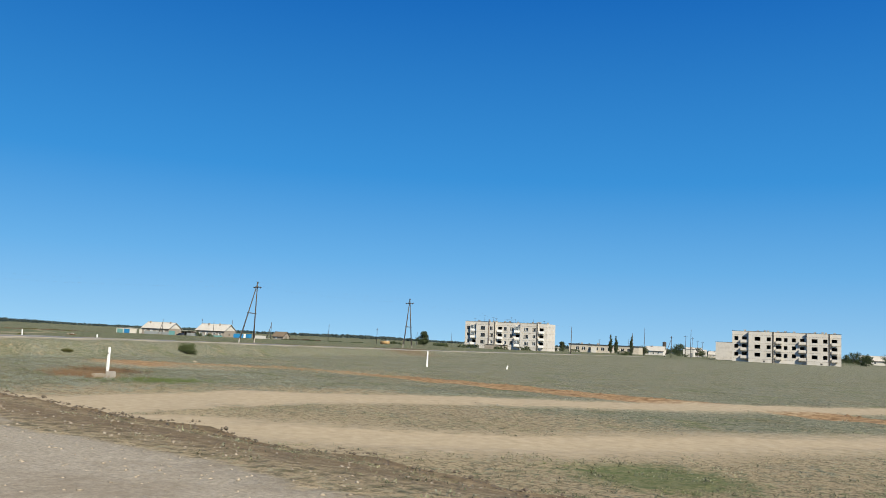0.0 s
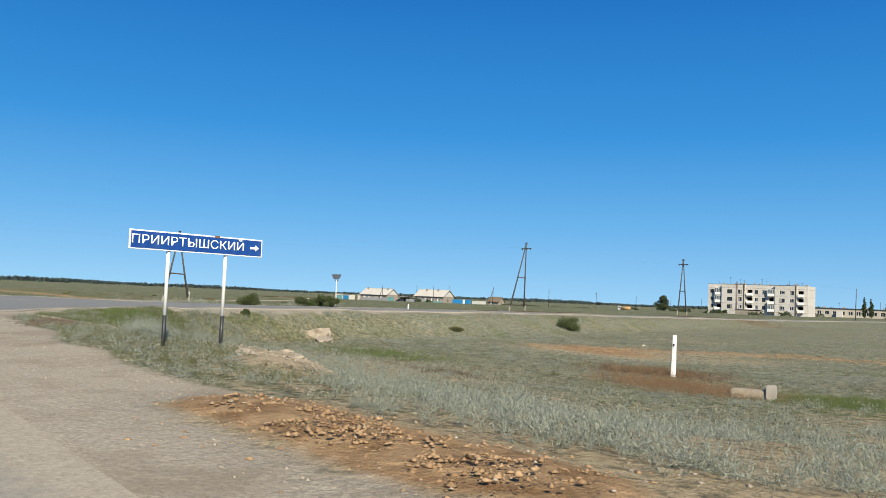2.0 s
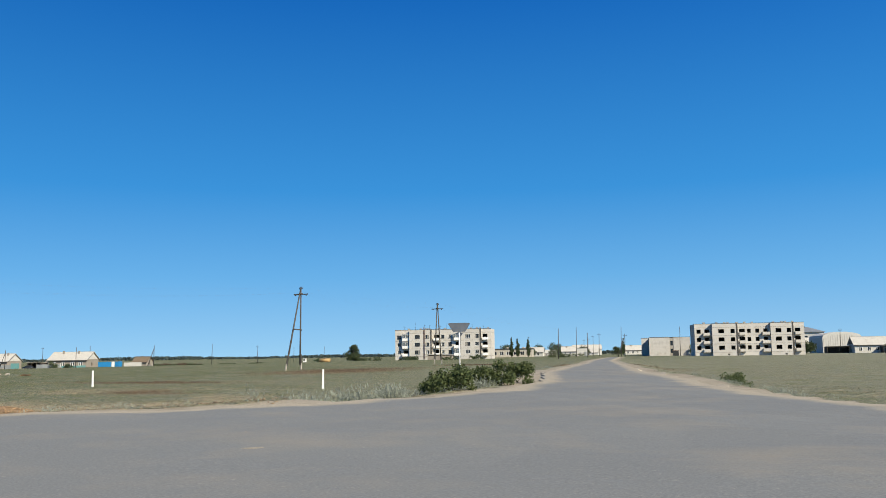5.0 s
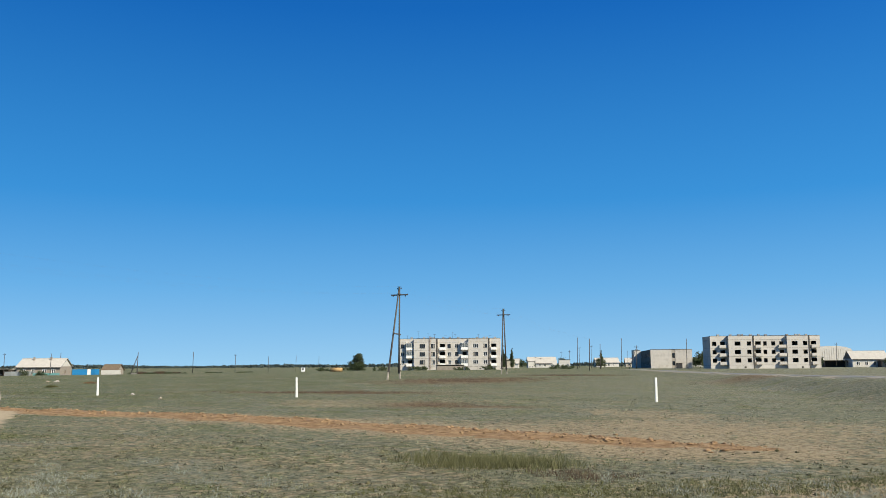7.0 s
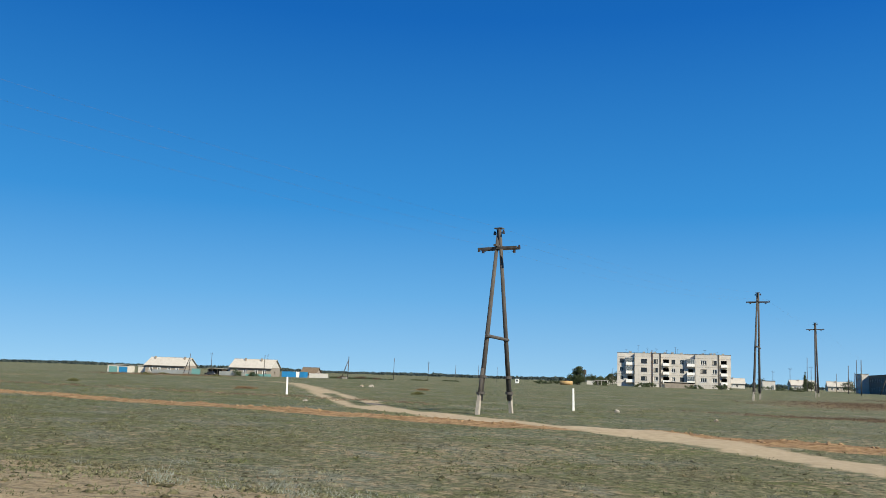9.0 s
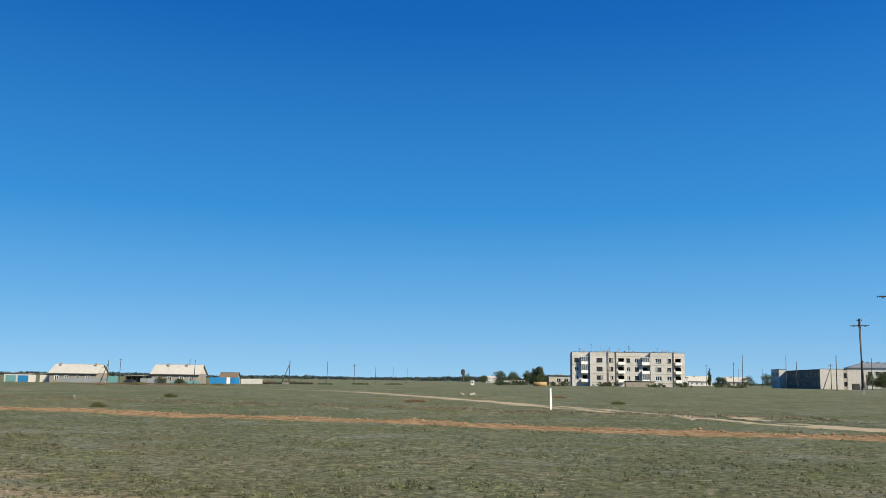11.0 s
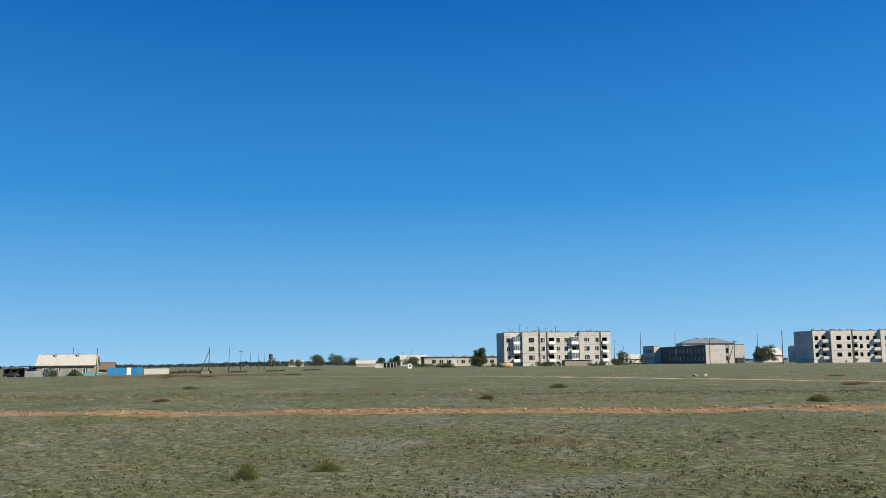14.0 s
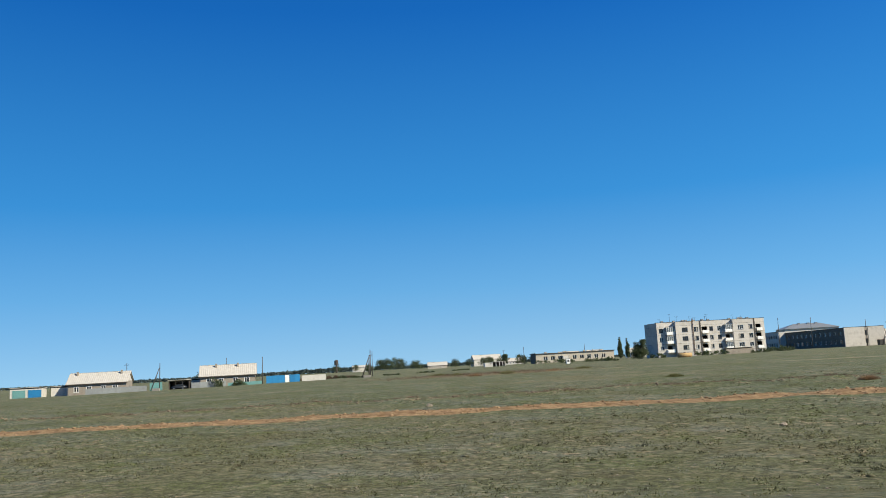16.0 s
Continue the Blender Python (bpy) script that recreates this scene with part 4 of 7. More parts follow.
# silver sagebrush: high in the ditch and on the banks by the junction, low elsewhere
lots = []
for n, cx, cy, a, b, t in ((800, 121, 10.4, 4.6, 2.6, 0.30), (480, 128.6, 7.7, 1.3, 0.9, 0.44), (240, 127.6, 9.6, 1.0, 0.9, 0.30), (420, 122.6, 6.2, 2.2, 0.55, 0.30), (170, 125.0, 11.3, 1.1, 0.9, 0.26), (60, 125.2, 11.0, 0.5, 0.4, 0.2), (130, 124.8, 9.9, 0.8, 0.7, 0.26), (130, 127.2, 10.9, 0.8, 0.7, 0.3), (500, 119, 8.2, 4.0, 1.6, 0.30), (90, 125.4, 7.6, 2.0, 1.1, 0.2), (260, 116.5, 7.4, 2.0, 0.8, 0.26), (900, 96, 11.4, 3.0, 1.2, 0.42), (700, 100.5, 10.4, 3.0, 1.2, 0.42), (500, 104.5, 9.6, 2.5, 1.0, 0.42), (400, 92.0, 15.5, 2.0, 1.8, 0.42), (800, 113, 13, 9, 6, 0.22), (1300, 100, 13.5, 6.0, 3.2, 0.32), (1000, 92.0, 16.5, 3.5, 3.0, 0.30), (500, 88.0, 19.5, 1.6, 3.0, 0.28), (350, 85.5, 26, 1.6, 4.0, 0.22),
                           (600, 74.0, 20.5, 1.8, 2.6, 0.45), (800, 72.0, 25, 2.6, 4.5, 0.36), (500, 68.5, 30, 3.0, 5.0, 0.30), (400, 73.0, 29.0, 1.8, 2.2, 0.45), (1100, 66, 19, 6, 4, 0.2), (1500, 88, 27, 3.6, 8, 0.18), (900, 83, 40, 4, 9, 0.16), (700, 113, 8.6, 4.5, 1.3, 0.22),
                           (500, 43, 14.5, 5, 3, 0.2), (500, 58, 17, 4, 3, 0.2), (500, 20, 13, 7, 3, 0.16), (600, 84.5, 20, 1.6, 6, 0.22), (160, 111.3, 6.9, 1.6, 0.6, 0.2), (500, 107, 17, 9, 4, 0.2), (400, 117, 20, 6, 3, 0.22), (500, 72, 14, 3, 2, 0.2), (500, 59.5, 74, 4.5, 7, 0.22), (500, 92.0, 15.2, 2.2, 2.2, 0.36), (600, 101, 15.5, 3, 1.5, 0.42), (500, 97.0, 12.0, 2.2, 1.6, 0.3)):
    core = rng.integers(0, max(n // 8, 4), n)
    ox, oy, high = rng.normal(cx, a * 0.62, n)[core], rng.normal(cy, b * 0.62, n)[core], rng.uniform(0.55, 1.45, n)[core]
    x, y = ox + rng.normal(0, 0.17, n), oy + rng.normal(0, 0.17, n)
    ok, green, brown, bald = clear_of(x, y)
    ok &= (y > highway_edge(x) + 1.6) & (rng.uniform(0, 1, len(x)) < 0.62)
    x, y = x[ok], y[ok]
    lots.append((x, y, np.minimum(t * high[ok] * rng.uniform(0.6, 1.35, len(x)), 0.58), 0.44 * rng.uniform(0.5, 1.5, len(x))))
tall = gather(*lots)
crest = (off_line(tall[0], tall[1], HEAP) > 0.85) & (off_line(tall[0], tall[1], SPOIL) > 0.8) & (off_line(tall[0], tall[1], [(125.8, 10.4), (127.0, 9.2)]) > 0.4) & (off_line(tall[0], tall[1], TURF_LINE) > 1.0)
tall = tuple(p[crest] for p in tall)
off = off_line(tall[0], tall[1], [(89.2, 22.6), (100.0, 9.5)])
mouth = off_line(tall[0], tall[1], [(126, 10.2), (131, 5.2)])
tall = (tall[0], tall[1], tall[2] * np.where((off < 1.3) & (tall[1] > 12), 0.35, 1.0) * np.where(mouth < 0.5, 0.5, 1.0), tall[3])
near = (tall[0] > 86) & (tall[0] < 132) & (tall[1] < 17)
feathers("sagebrush", *[p[near] for p in tall], 63, 12, SAGE, "silvery feathery sagebrush in bushy tufts", "shrub")
twigs("sagebrush", *[p[~near] for p in tall], 26, 12, SAGE, "silvery sagebrush in bushy tufts", "shrub", 0.16, 0.11)
x, y = scatter(16000, -120, 160, 6, 45)
ok, green, brown, bald = clear_of(x, y)
ok &= (waves(x, y, 6.0, 1.0) > 0.15) & (bald < 0.6)
x, y = x[ok], y[ok]
core = rng.integers(0, 2200, 15000)
cx, cy = scatter(2200, 93, 131, 11, 36)
x2, y2 = cx[core] + rng.normal(0, 0.16, 15000), cy[core] + rng.normal(0, 0.16, 15000)
ok, green, brown, bald = clear_of(x2, y2)
ok &= (brown < 0.5) & (green < 0.4)
x, y = np.r_[x, x2[ok]], np.r_[y, y2[ok]]
twigs("low_sagebrush", x, y, 0.09 * rng.uniform(0.6, 1.4, len(x)), 0.22 * rng.uniform(0.7, 1.4, len(x)), 15, 17, SAGE, "low silvery sagebrush sprigs among the grass", "shrub", 0.12, 0.12)

# brown dry weeds
lots = []
for n, cx, cy, a, b, t in ((900, 20, 66, 9, 2.2, 0.18), (1500, 17, 107, 9, 13, 0.25), (700, 22, 145, 8, 5, 0.25), (260, 107.5, 26.8, 2.6, 1.4, 0.22), (140, 105.4, 18.3, 2.0, 0.5, 0.2), (60, -58.7, 21.5, 1.6, 0.5, 0.14),
                           (110, 40, 47, 3.5, 1.3, 0.15), (90, 52.8, 19.8, 1.0, 0.8, 0.16), (200, 36.5, 49, 3.0, 3.6, 0.15), (500, 58, 100, 8, 6, 0.2), (900, -110, 120, 13, 12, 0.35)):
    x, y = rng.normal(cx, a * 0.6, n), rng.normal(cy, b * 0.6, n)
    ok, green, brown, bald = clear_of(x, y)
    x, y = x[ok], y[ok]
    lots.append((x, y, t * rng.uniform(0.5, 1.3, len(x)), 0.3 * rng.uniform(0.7, 1.4, len(x))))
x, y = scatter(900, -125, 160, 8, 60)
ok, green, brown, bald = clear_of(x, y)
x, y = x[ok], y[ok]
lots.append((x, y, 0.1 * rng.uniform(0.6, 1.6, len(x)), 0.2 * rng.uniform(0.7, 1.4, len(x))))
k = rng.uniform(0, 1, 2600)
fx = -160 + 155 * k
fy = np.interp(fx, [p[0] for p in FURROW], [p[1] for p in FURROW]) + rng.normal(0, 0.35, 2600)
lots.append((fx, fy, 0.16 * rng.uniform(0.5, 1.3, 2600), 0.3 * rng.uniform(0.7, 1.4, 2600)))
x, y = rng.normal(50.0, 1.1, 420), rng.normal(21.6, 0.7, 420)
blades("tall_grass", x, y, 0.26 * rng.uniform(0.5, 1.3, 420), 0.34 * rng.uniform(0.7, 1.4, 420), 14, 16, OLIVE, "taller pale green grass in a patch", "grass")
blades("dry_weeds", *gather(*lots), 10, 13, DRY, "brown dry weeds in patches", "weeds")
x, y = np.r_[rng.normal(107.5, 1.5, 260), rng.normal(110.8, 1.7, 420), rng.normal(113.2, 0.9, 90)], np.r_[rng.normal(26.8, 0.9, 260), rng.normal(23.6, 0.9, 420), rng.normal(22.4, 0.4, 90)]
n = len(x)
feathers("rusty_weeds", x, y, 0.24 * rng.uniform(0.5, 1.4, n), 0.42 * rng.uniform(0.6, 1.4, n), 63, 15, RUSTY, "rust-red dry weeds round a marker post", "weeds")

# lush green grass in the damp hollows
lots = []
for n, cx, cy, a, b in ((420, 97.5, 20.8, 3.8, 1.7), (500, 87.5, 16.5, 2.6, 2.0), (300, 66, 9.6, 9, 0.8), (700, 116.2, 24.8, 2.6, 2.4), (160, 129.0, 4.75, 1.0, 0.35)):
    x, y = rng.normal(cx, a * 0.6, n), rng.normal(cy, b * 0.6, n)
    ok, green, brown, bald = clear_of(x, y, False)
    x, y = x[ok], y[ok]
    lots.append((x, y, 0.11 * rng.uniform(0.6, 1.5, len(x)), 0.2 * rng.uniform(0.7, 1.4, len(x))))
x, y = rng.uniform(90.5, 99.5, 5000), rng.uniform(6.5, 14.8, 5000)
ok = clear_of(x, y, False)[0] & (off_line(x, y, TURF_LINE) < 1.15 + 0.5 * waves(x, y, 0.9))
x, y = x[ok], y[ok]
lots.append((x, y, 0.07 * rng.uniform(0.6, 1.5, len(x)), 0.22 * rng.uniform(0.7, 1.4, len(x))))
GREEN = foliage("lush_grass", (0.075, 0.105, 0.03), (0.19, 0.23, 0.09), (0.12, 0.15, 0.05))
blades("green_grass", *gather(*lots), 22, 14, GREEN, "lush green grass in a damp hollow", "grass")


def clods(name, x, y, size, seed, material, label, category):
    """Many small broken lumps."""
    r = np.random.default_rng(seed)
    ico = np.array([(0, 0, 1), (0.9, 0, 0.2), (0.25, 0.85, 0.25), (-0.75, 0.5, 0.2), (-0.7, -0.55, 0.25), (0.3, -0.85, 0.2), (0, 0, -0.5)])
    tri = np.array([(0, 1, 2), (0, 2, 3), (0, 3, 4), (0, 4, 5), (0, 5, 1), (6, 2, 1), (6, 3, 2), (6, 4, 3), (6, 5, 4), (6, 1, 5)])
    n = len(x)
    v = ico[None] * r.uniform(0.45, 1.5, (n, 7, 3)) * size[:, None, None] * np.array([1.15, 0.9, 0.62])
    a = r.uniform(0, 2 * np.pi, n)
    c, s = np.cos(a)[:, None], np.sin(a)[:, None]
    v = np.stack([v[..., 0] * c - v[..., 1] * s, v[..., 0] * s + v[..., 1] * c, v[..., 2]], -1)
    v = v + np.stack([x, y, height(x, y) - size * 0.05], 1)[:, None]
    f = (tri[None] + np.arange(n)[:, None, None] * 7).reshape(-1, 3)
    me = quads(name, v.reshape(-1, 3), f, material)
    return tagged(new(name, me), label, category, kind="stuff")


def along(line, n, width):
    p = np.array(line)
    seg = np.hypot(*np.diff(p, axis=0).T)
    s = rng.uniform(0, seg.sum(), n)
    cum = np.r_[0, np.cumsum(seg)]
    return np.interp(s, cum, p[:, 0]) + rng.normal(0, width, n), np.interp(s, cum, p[:, 1]) + rng.normal(0, width, n)


x, y, size = hummocks
x, y, size = np.r_[x, x + rng.normal(0, 0.22, len(x))], np.r_[y, y + rng.normal(0, 0.22, len(x))], np.r_[size, size * 0.7]
turf = clods("turf_hummocks", x, y, 0.058 * size * rng.uniform(0.6, 1.3, len(x)), 31, TURF, "small uneven hummocks of dry turf", "turf")
turf.data.polygons.foreach_set("use_smooth", np.ones(len(turf.data.polygons), bool))
x1, y1 = along(TRENCH[0], 7500, 0.62)
x2, y2 = along(TRENCH[1], 3600, 0.75)
x, y = np.r_[x1, x2], np.r_[y1, y2]
ok = masks(x, y)[0] < 0.3
x, y = x[ok], y[ok]
clods("trench_spoil", x, y, 0.02 + 0.10 * rng.uniform(0, 1, len(x)) ** 4, 21, CLAY, "orange clay clods thrown up along a filled trench", "clods")
x, y = along(FURROW, 2600, 0.35)
clods("furrow_clods", x, y, 0.03 + 0.10 * rng.uniform(0, 1, len(x)) ** 2, 22, DIRT, "grassy clods along a ploughed furrow", "clods")
x2, y2 = np.r_[rng.uniform(90, 160, 4500), rng.uniform(111, 160, 4000)], np.r_[rng.uniform(4.2, 9.5, 4500), rng.uniform(3.0, 6.2, 4000)]
x3, y3 = rng.normal(124, 4, 300), rng.normal(9, 1.2, 300)
x, y = np.r_[x2, x3], np.r_[y2, y3]
ok = y > highway_edge(x) + 0.4
x, y = x[ok], y[ok]
clods("verge_clods", x, y, 0.005 + 0.028 * rng.uniform(0, 1, len(x)) ** 4, 23, ROCK, "dry dirt clods and pebbles on the verge", "clods")
x, y = along(SPOIL, 2600, 0.42)
clods("dirt_crumbs", x, y, 0.006 + 0.034 * rng.uniform(0, 1, len(x)) ** 4, 27, CLAY, "orange dirt crumbs on the verge", "clods")
x, y = along(HEAP, 2600, 0.4)
clods("rubble_heap", x, y, 0.006 + 0.036 * rng.uniform(0, 1, len(x)) ** 4, 30, ROCK, "pale stony rubble tipped over the road bank", "rubble")
x, y = along(RIDGE, 2600, 0.36)
clods("ridge_clods", x, y, 0.008 + 0.05 * rng.uniform(0, 1, len(x)) ** 4, 28, DAMP, "dark soil lumps along a scraped-up ridge on the verge", "clods")
x, y = along(DAMP_LINE, 1100, 0.5)
clods("damp_clods", x, y, 0.006 + 0.04 * rng.uniform(0, 1, len(x)) ** 3, 26, DAMP, "dark damp soil crumbs at the foot of the bank", "clods")
x, y = along([(58, 7.4), (64, 9.2), (68.5, 11.6), (72, 14.2), (74.6, 17.2)], 1100, 0.3)
clods("bank_clods", x, y, 0.015 + 0.06 * rng.uniform(0, 1, len(x)) ** 4, 25, DIRT, "tan soil lumps along the edge of the asphalt", "clods")
x, y = rng.normal(65.4, 2.6, 900), rng.normal(26.8, 2.2, 900)
clods("field_clods", x, y, 0.015 + 0.07 * rng.uniform(0, 1, len(x)) ** 3, 29, DIRT, "dry tan soil lumps scattered in the grass", "clods")
x, y = scatter(2600, -110, 80, 4.5, 12)
ok = y > highway_edge(x) + 1.5
x, y = x[ok], y[ok]
clods("pebbles", x, y, 0.008 + 0.035 * rng.uniform(0, 1, len(x)) ** 4, 24, ROCK, "pale pebbles on the gravel verge", "pebbles")

# ---- apartment blocks ----


def local(x, y, angle, z=None):
    return pose(x, y, at(x, y) - 0.05 if z is None else z, 0, 0, angle)


SILLS = (2.15, 5.01, 7.87)


def window_unit(parent, u0, u1, z0, z1, y, lived):
    """A window in its opening: frame, mullions and panes."""
    if lived:
        win = part("window", boxed(u0, u1, y + 0.16, y + 0.19, z0, z1), GLASS, parent)
        bm = bmesh.new()
        for c in ((u0, u0 + 0.08, z0, z1), (u1 - 0.08, u1, z0, z1), (u0 + 0.08, u1 - 0.08, z0, z0 + 0.08), (u0 + 0.08, u1 - 0.08, z1 - 0.08, z1)):
            box(bm, c[0], c[1], y + 0.09, y + 0.155, c[2], c[3])
        n = 3 if u1 - u0 > 1.7 else 2
        for k in range(1, n):
            c = u0 + (u1 - u0) * k / n
            box(bm, c - 0.04, c + 0.04, y + 0.09, y + 0.155, z0 + 0.08, z1 - 0.08)
        part("window_frame", bm, WHITE if random.random() < 0.7 else DARKWOOD, win, "white painted timber frame")
        part("window_sill", boxed(u0 - 0.05, u1 + 0.05, y - 0.1, y + 0.085, z0 - 0.06, z0 - 0.004), ZINC, win)
        if random.random() < 0.3:
            side = random.random() < 0.5
            w = (u1 - u0) * random.uniform(0.25, 0.5)
            a = u0 + 0.08 if side else u1 - 0.08 - w
            part("curtain", boxed(a, a + w, y + 0.157, y + 0.16, z0 + 0.08, z1 - 0.08), CURTAIN, win, "pale curtain behind the pane")


def balcony(parent, u0, u1, floor, y0, y1, glazed, material):
    slab = part("balcony", boxed(u0, u1, y0, y1, floor - 0.14, floor), CONCRETE, parent)
    bm = bmesh.new()
    box(bm, u0 + 0.03, u1 - 0.03, y0 + 0.03, y0 + 0.09, floor + 0.06, floor + 1.0)
    box(bm, u0 + 0.03, u0 + 0.09, y0 + 0.09, y1 - 0.02, floor + 0.06, floor + 1.0)
    box(bm, u1 - 0.09, u1 - 0.03, y0 + 0.09, y1 - 0.02, floor + 0.06, floor + 1.0)
    for u in (u0 + 0.06, (u0 + u1) / 2, u1 - 0.06):
        box(bm, u - 0.02, u + 0.02, y0 + 0.04, y0 + 0.08, floor - 0.01, floor + 0.07)
    part("railing_panel", bm, material, slab, "pale balcony parapet")
    if glazed:
        part("glazing", boxed(u0 + 0.06, u1 - 0.06, y0 + 0.05, y0 + 0.08, floor + 1.0, floor + 2.5), GLAZE, slab, "dark balcony glazing in frames")
        bm = bmesh.new()
        for k in range(5):
            u = u0 + 0.05 + (u1 - u0 - 0.1) * k / 4
            box(bm, u - 0.03, u + 0.03, y0 + 0.02, y0 + 0.048, floor + 1.0, floor + 2.5)
        box(bm, u0, u1, y0 - 0.02, y1, floor + 2.5, floor + 2.58)
        part("glazing_frame", bm, WHITE, slab, "white glazing bars and sheet roof")


def apartment_block(x, y, angle, lived, label):
    """Three storeys of concrete panels over a plinth: two bays stand forward, balconies sit in the set-back corners."""
    wallmat = PANEL if lived else PANEL_B
    b = thing("apartment_building", local(x, y, angle, 0.0), label, "building", "apartment blocks of the village")
    top = 11.2
    bays = [(-5.75, 0.0, 1.8, [(-5.0, -3.6)], (-2.85, -0.15)),
            (0.0, 8.65, 0.0, [(2.1, 4.05), (6.2, 7.6)], None),
            (8.65, 19.55, 1.2, [(12.0, 13.2), (14.7, 16.0)], (16.9, 19.4)),
            (19.55, 27.2, 0.0, [(21.2, 23.1), (24.9, 26.3)], None),
            (27.2, 30.8, 0.7, [], None)]
    loggias = [(9.3, 11.2, 1.2), (27.7, 29.5, 0.7)]
    bands = [(-0.6, 1.25), (1.3, 4.16), (4.21, 7.02), (7.07, 9.88), (9.93, top)]
    for u0, u1, v, wins, bal in bays:
        holes = []
        for z in SILLS:
            holes += [(a, c, z, z + 1.4) for a, c in wins]
            if bal:
                holes.append((bal[0] + 0.5, bal[1] - 0.55, z - 0.75, z + 1.4))
        for a, c, lv in loggias:
            if u0 < a < u1:
                for z in SILLS:
                    holes.append((a, c, z - 0.75, z + 1.45))
        for z0, z1 in bands:
            mine = [h for h in holes if h[2] < z1 and h[3] > z0]
            mine = [(h[0], h[1], max(h[2], z0), min(h[3], z1)) for h in mine]
            bm = bmesh.new()
            wall(bm, u0 + 0.02, u1 - 0.02, z0, z1, mine, v, v + 0.3)
            part("wall_panel", bm, wallmat, b)
        # joints show dark between the panels
        bm = bmesh.new()
        wall(bm, u0, u1, -0.6, top - 0.1, holes, v + 0.302, v + 0.36)
        part("inner_wall", bm, JOINT, b)
        part("coping", boxed(u0 - 0.05, u1 + 0.05, v - 0.06, v + 0.4, top + 0.003, top + 0.12), BITUMEN, b, "dark roof edge")
        for z in SILLS:
            for a, c in wins:
                window_unit(b, a, c, z, z + 1.4, v, lived)
    # faces of the bays that stand forward
    for u, v, other in ((0.0, 0.0, 1.8), (19.55, 0.0, 1.2)):
        for z0, z1 in bands:
            part("wall_panel", boxed(u - 0.02, u + 0.015, v + 0.31, other, z0, z1), wallmat, b)
    for u, v, other in ((8.65, 0.0, 1.2), (27.2, 0.0, 0.7)):
        for z0, z1 in bands:
            part("wall_panel", boxed(u - 0.015, u + 0.02, v + 0.31, other, z0, z1), wallmat, b)
    # gable and back walls
    for z0, z1 in bands:
        for k in range(3):
            v0 = 2.16 + (12.5 - 2.16) / 3 * k
            part("wall_panel", boxed(-5.75, -5.45, v0 + 0.02, v0 + (12.5 - 2.16) / 3 - 0.02, z0, z1), wallmat, b)
            v0 = 1.06 + (12.5 - 1.06) / 3 * k
            part("wall_panel", boxed(30.5, 30.8, v0 + 0.02, v0 + (12.5 - 1.06) / 3 - 0.02, z0, z1), wallmat, b)
        for k in range(6):
            u0 = -5.75 + 36.55 / 6 * k
            part("wall_panel", boxed(u0 + 0.02, u0 + 36.55 / 6 - 0.02, 12.52, 12.8, z0, z1), wallmat, b)
    part("inner_wall", boxed(-5.43, -5.40, 2.2, 12.48, -0.5, top - 0.1), JOINT, b)
    part("inner_wall", boxed(30.44, 30.48, 1.1, 12.48, -0.5, top - 0.1), JOINT, b)
    part("inner_wall", boxed(-5.4, 30.4, 12.4, 12.5, -0.5, top - 0.1), JOINT, b)
    part("inner_wall", boxed(-5.3, 30.4, 6.6, 6.72, -0.4, top - 0.3), INSIDE, b, "bare cross wall inside")
    for z in (1.2, 4.06, 6.92, 9.9):
        part("floor_slab", boxed(-5.38, 30.4, 2.2, 12.38, z - 0.2, z), INSIDE, b)
        for u0, u1, v in ((0.1, 8.55, 0.38), (8.7, 19.4, 1.6), (19.65, 27.1, 0.38), (27.3, 30.4, 1.1)):
            part("floor_slab", boxed(u0, u1, v, 2.19, z - 0.2, z), INSIDE, b)
    part("roof", boxed(-5.4, 30.45, 2.2, 12.4, top - 0.25, top - 0.02), BITUMEN, b, "flat bitumen roof")
    for u0, u1, v in ((0.0, 8.6, 0.36), (8.65, 19.5, 1.56), (19.55, 27.2, 0.36), (27.25, 30.4, 1.06)):
        part("roof", boxed(u0, u1, v, 2.19, top - 0.25, top - 0.02), BITUMEN, b)
    for u, v, n in ((-2, 7, 1), (2.5, 8, 1), (5.0, 6.5, 2), (9.5, 8, 1), (12.0, 7, 1), (15.0, 9, 1), (22, 8, 1), (24.5, 6.5, 2), (28.5, 8, 1)):
        for k in range(n):
            bm = bmesh.new()
            box(bm, u + k * 1.1, u + k * 1.1 + 0.75, v, v + 0.6, top - 0.02, top + 0.6)
            box(bm, u + k * 1.1 - 0.08, u + k * 1.1 + 0.83, v - 0.08, v + 0.68, top + 0.68, top + 0.76)
            for a in (0.0, 0.67):
                box(bm, u + k * 1.1 + a, u + k * 1.1 + a + 0.08, v, v + 0.6, top + 0.6, top + 0.68)
            part("vent_stack", bm, CONCRETE, b, "small concrete vent with a lid")
    # flat dark strips paint the recess shade beside the set-back corners
    for u in (8.30, 26.85):
        part("recess_shade", boxed(u - 0.2, u + 0.3, -0.07, -0.003, 0.1, top + 0.1), JOINT, b, "dark vertical strip standing for recess shade")
    for z in SILLS:
        f = z - 0.75
        balcony(b, -2.85, -0.15, f, 0.55, 1.79, lived and random.random() < 0.6, WHITE if lived else wallmat)
        balcony(b, 16.9, 19.4, f, 0.1, 1.19, lived and random.random() < 0.6, WHITE if lived else wallmat)
        for a, c, v in loggias:
            balcony(b, a - 0.1, c + 0.1, f, v - 1.0, v - 0.01, False, WHITE if lived else wallmat)
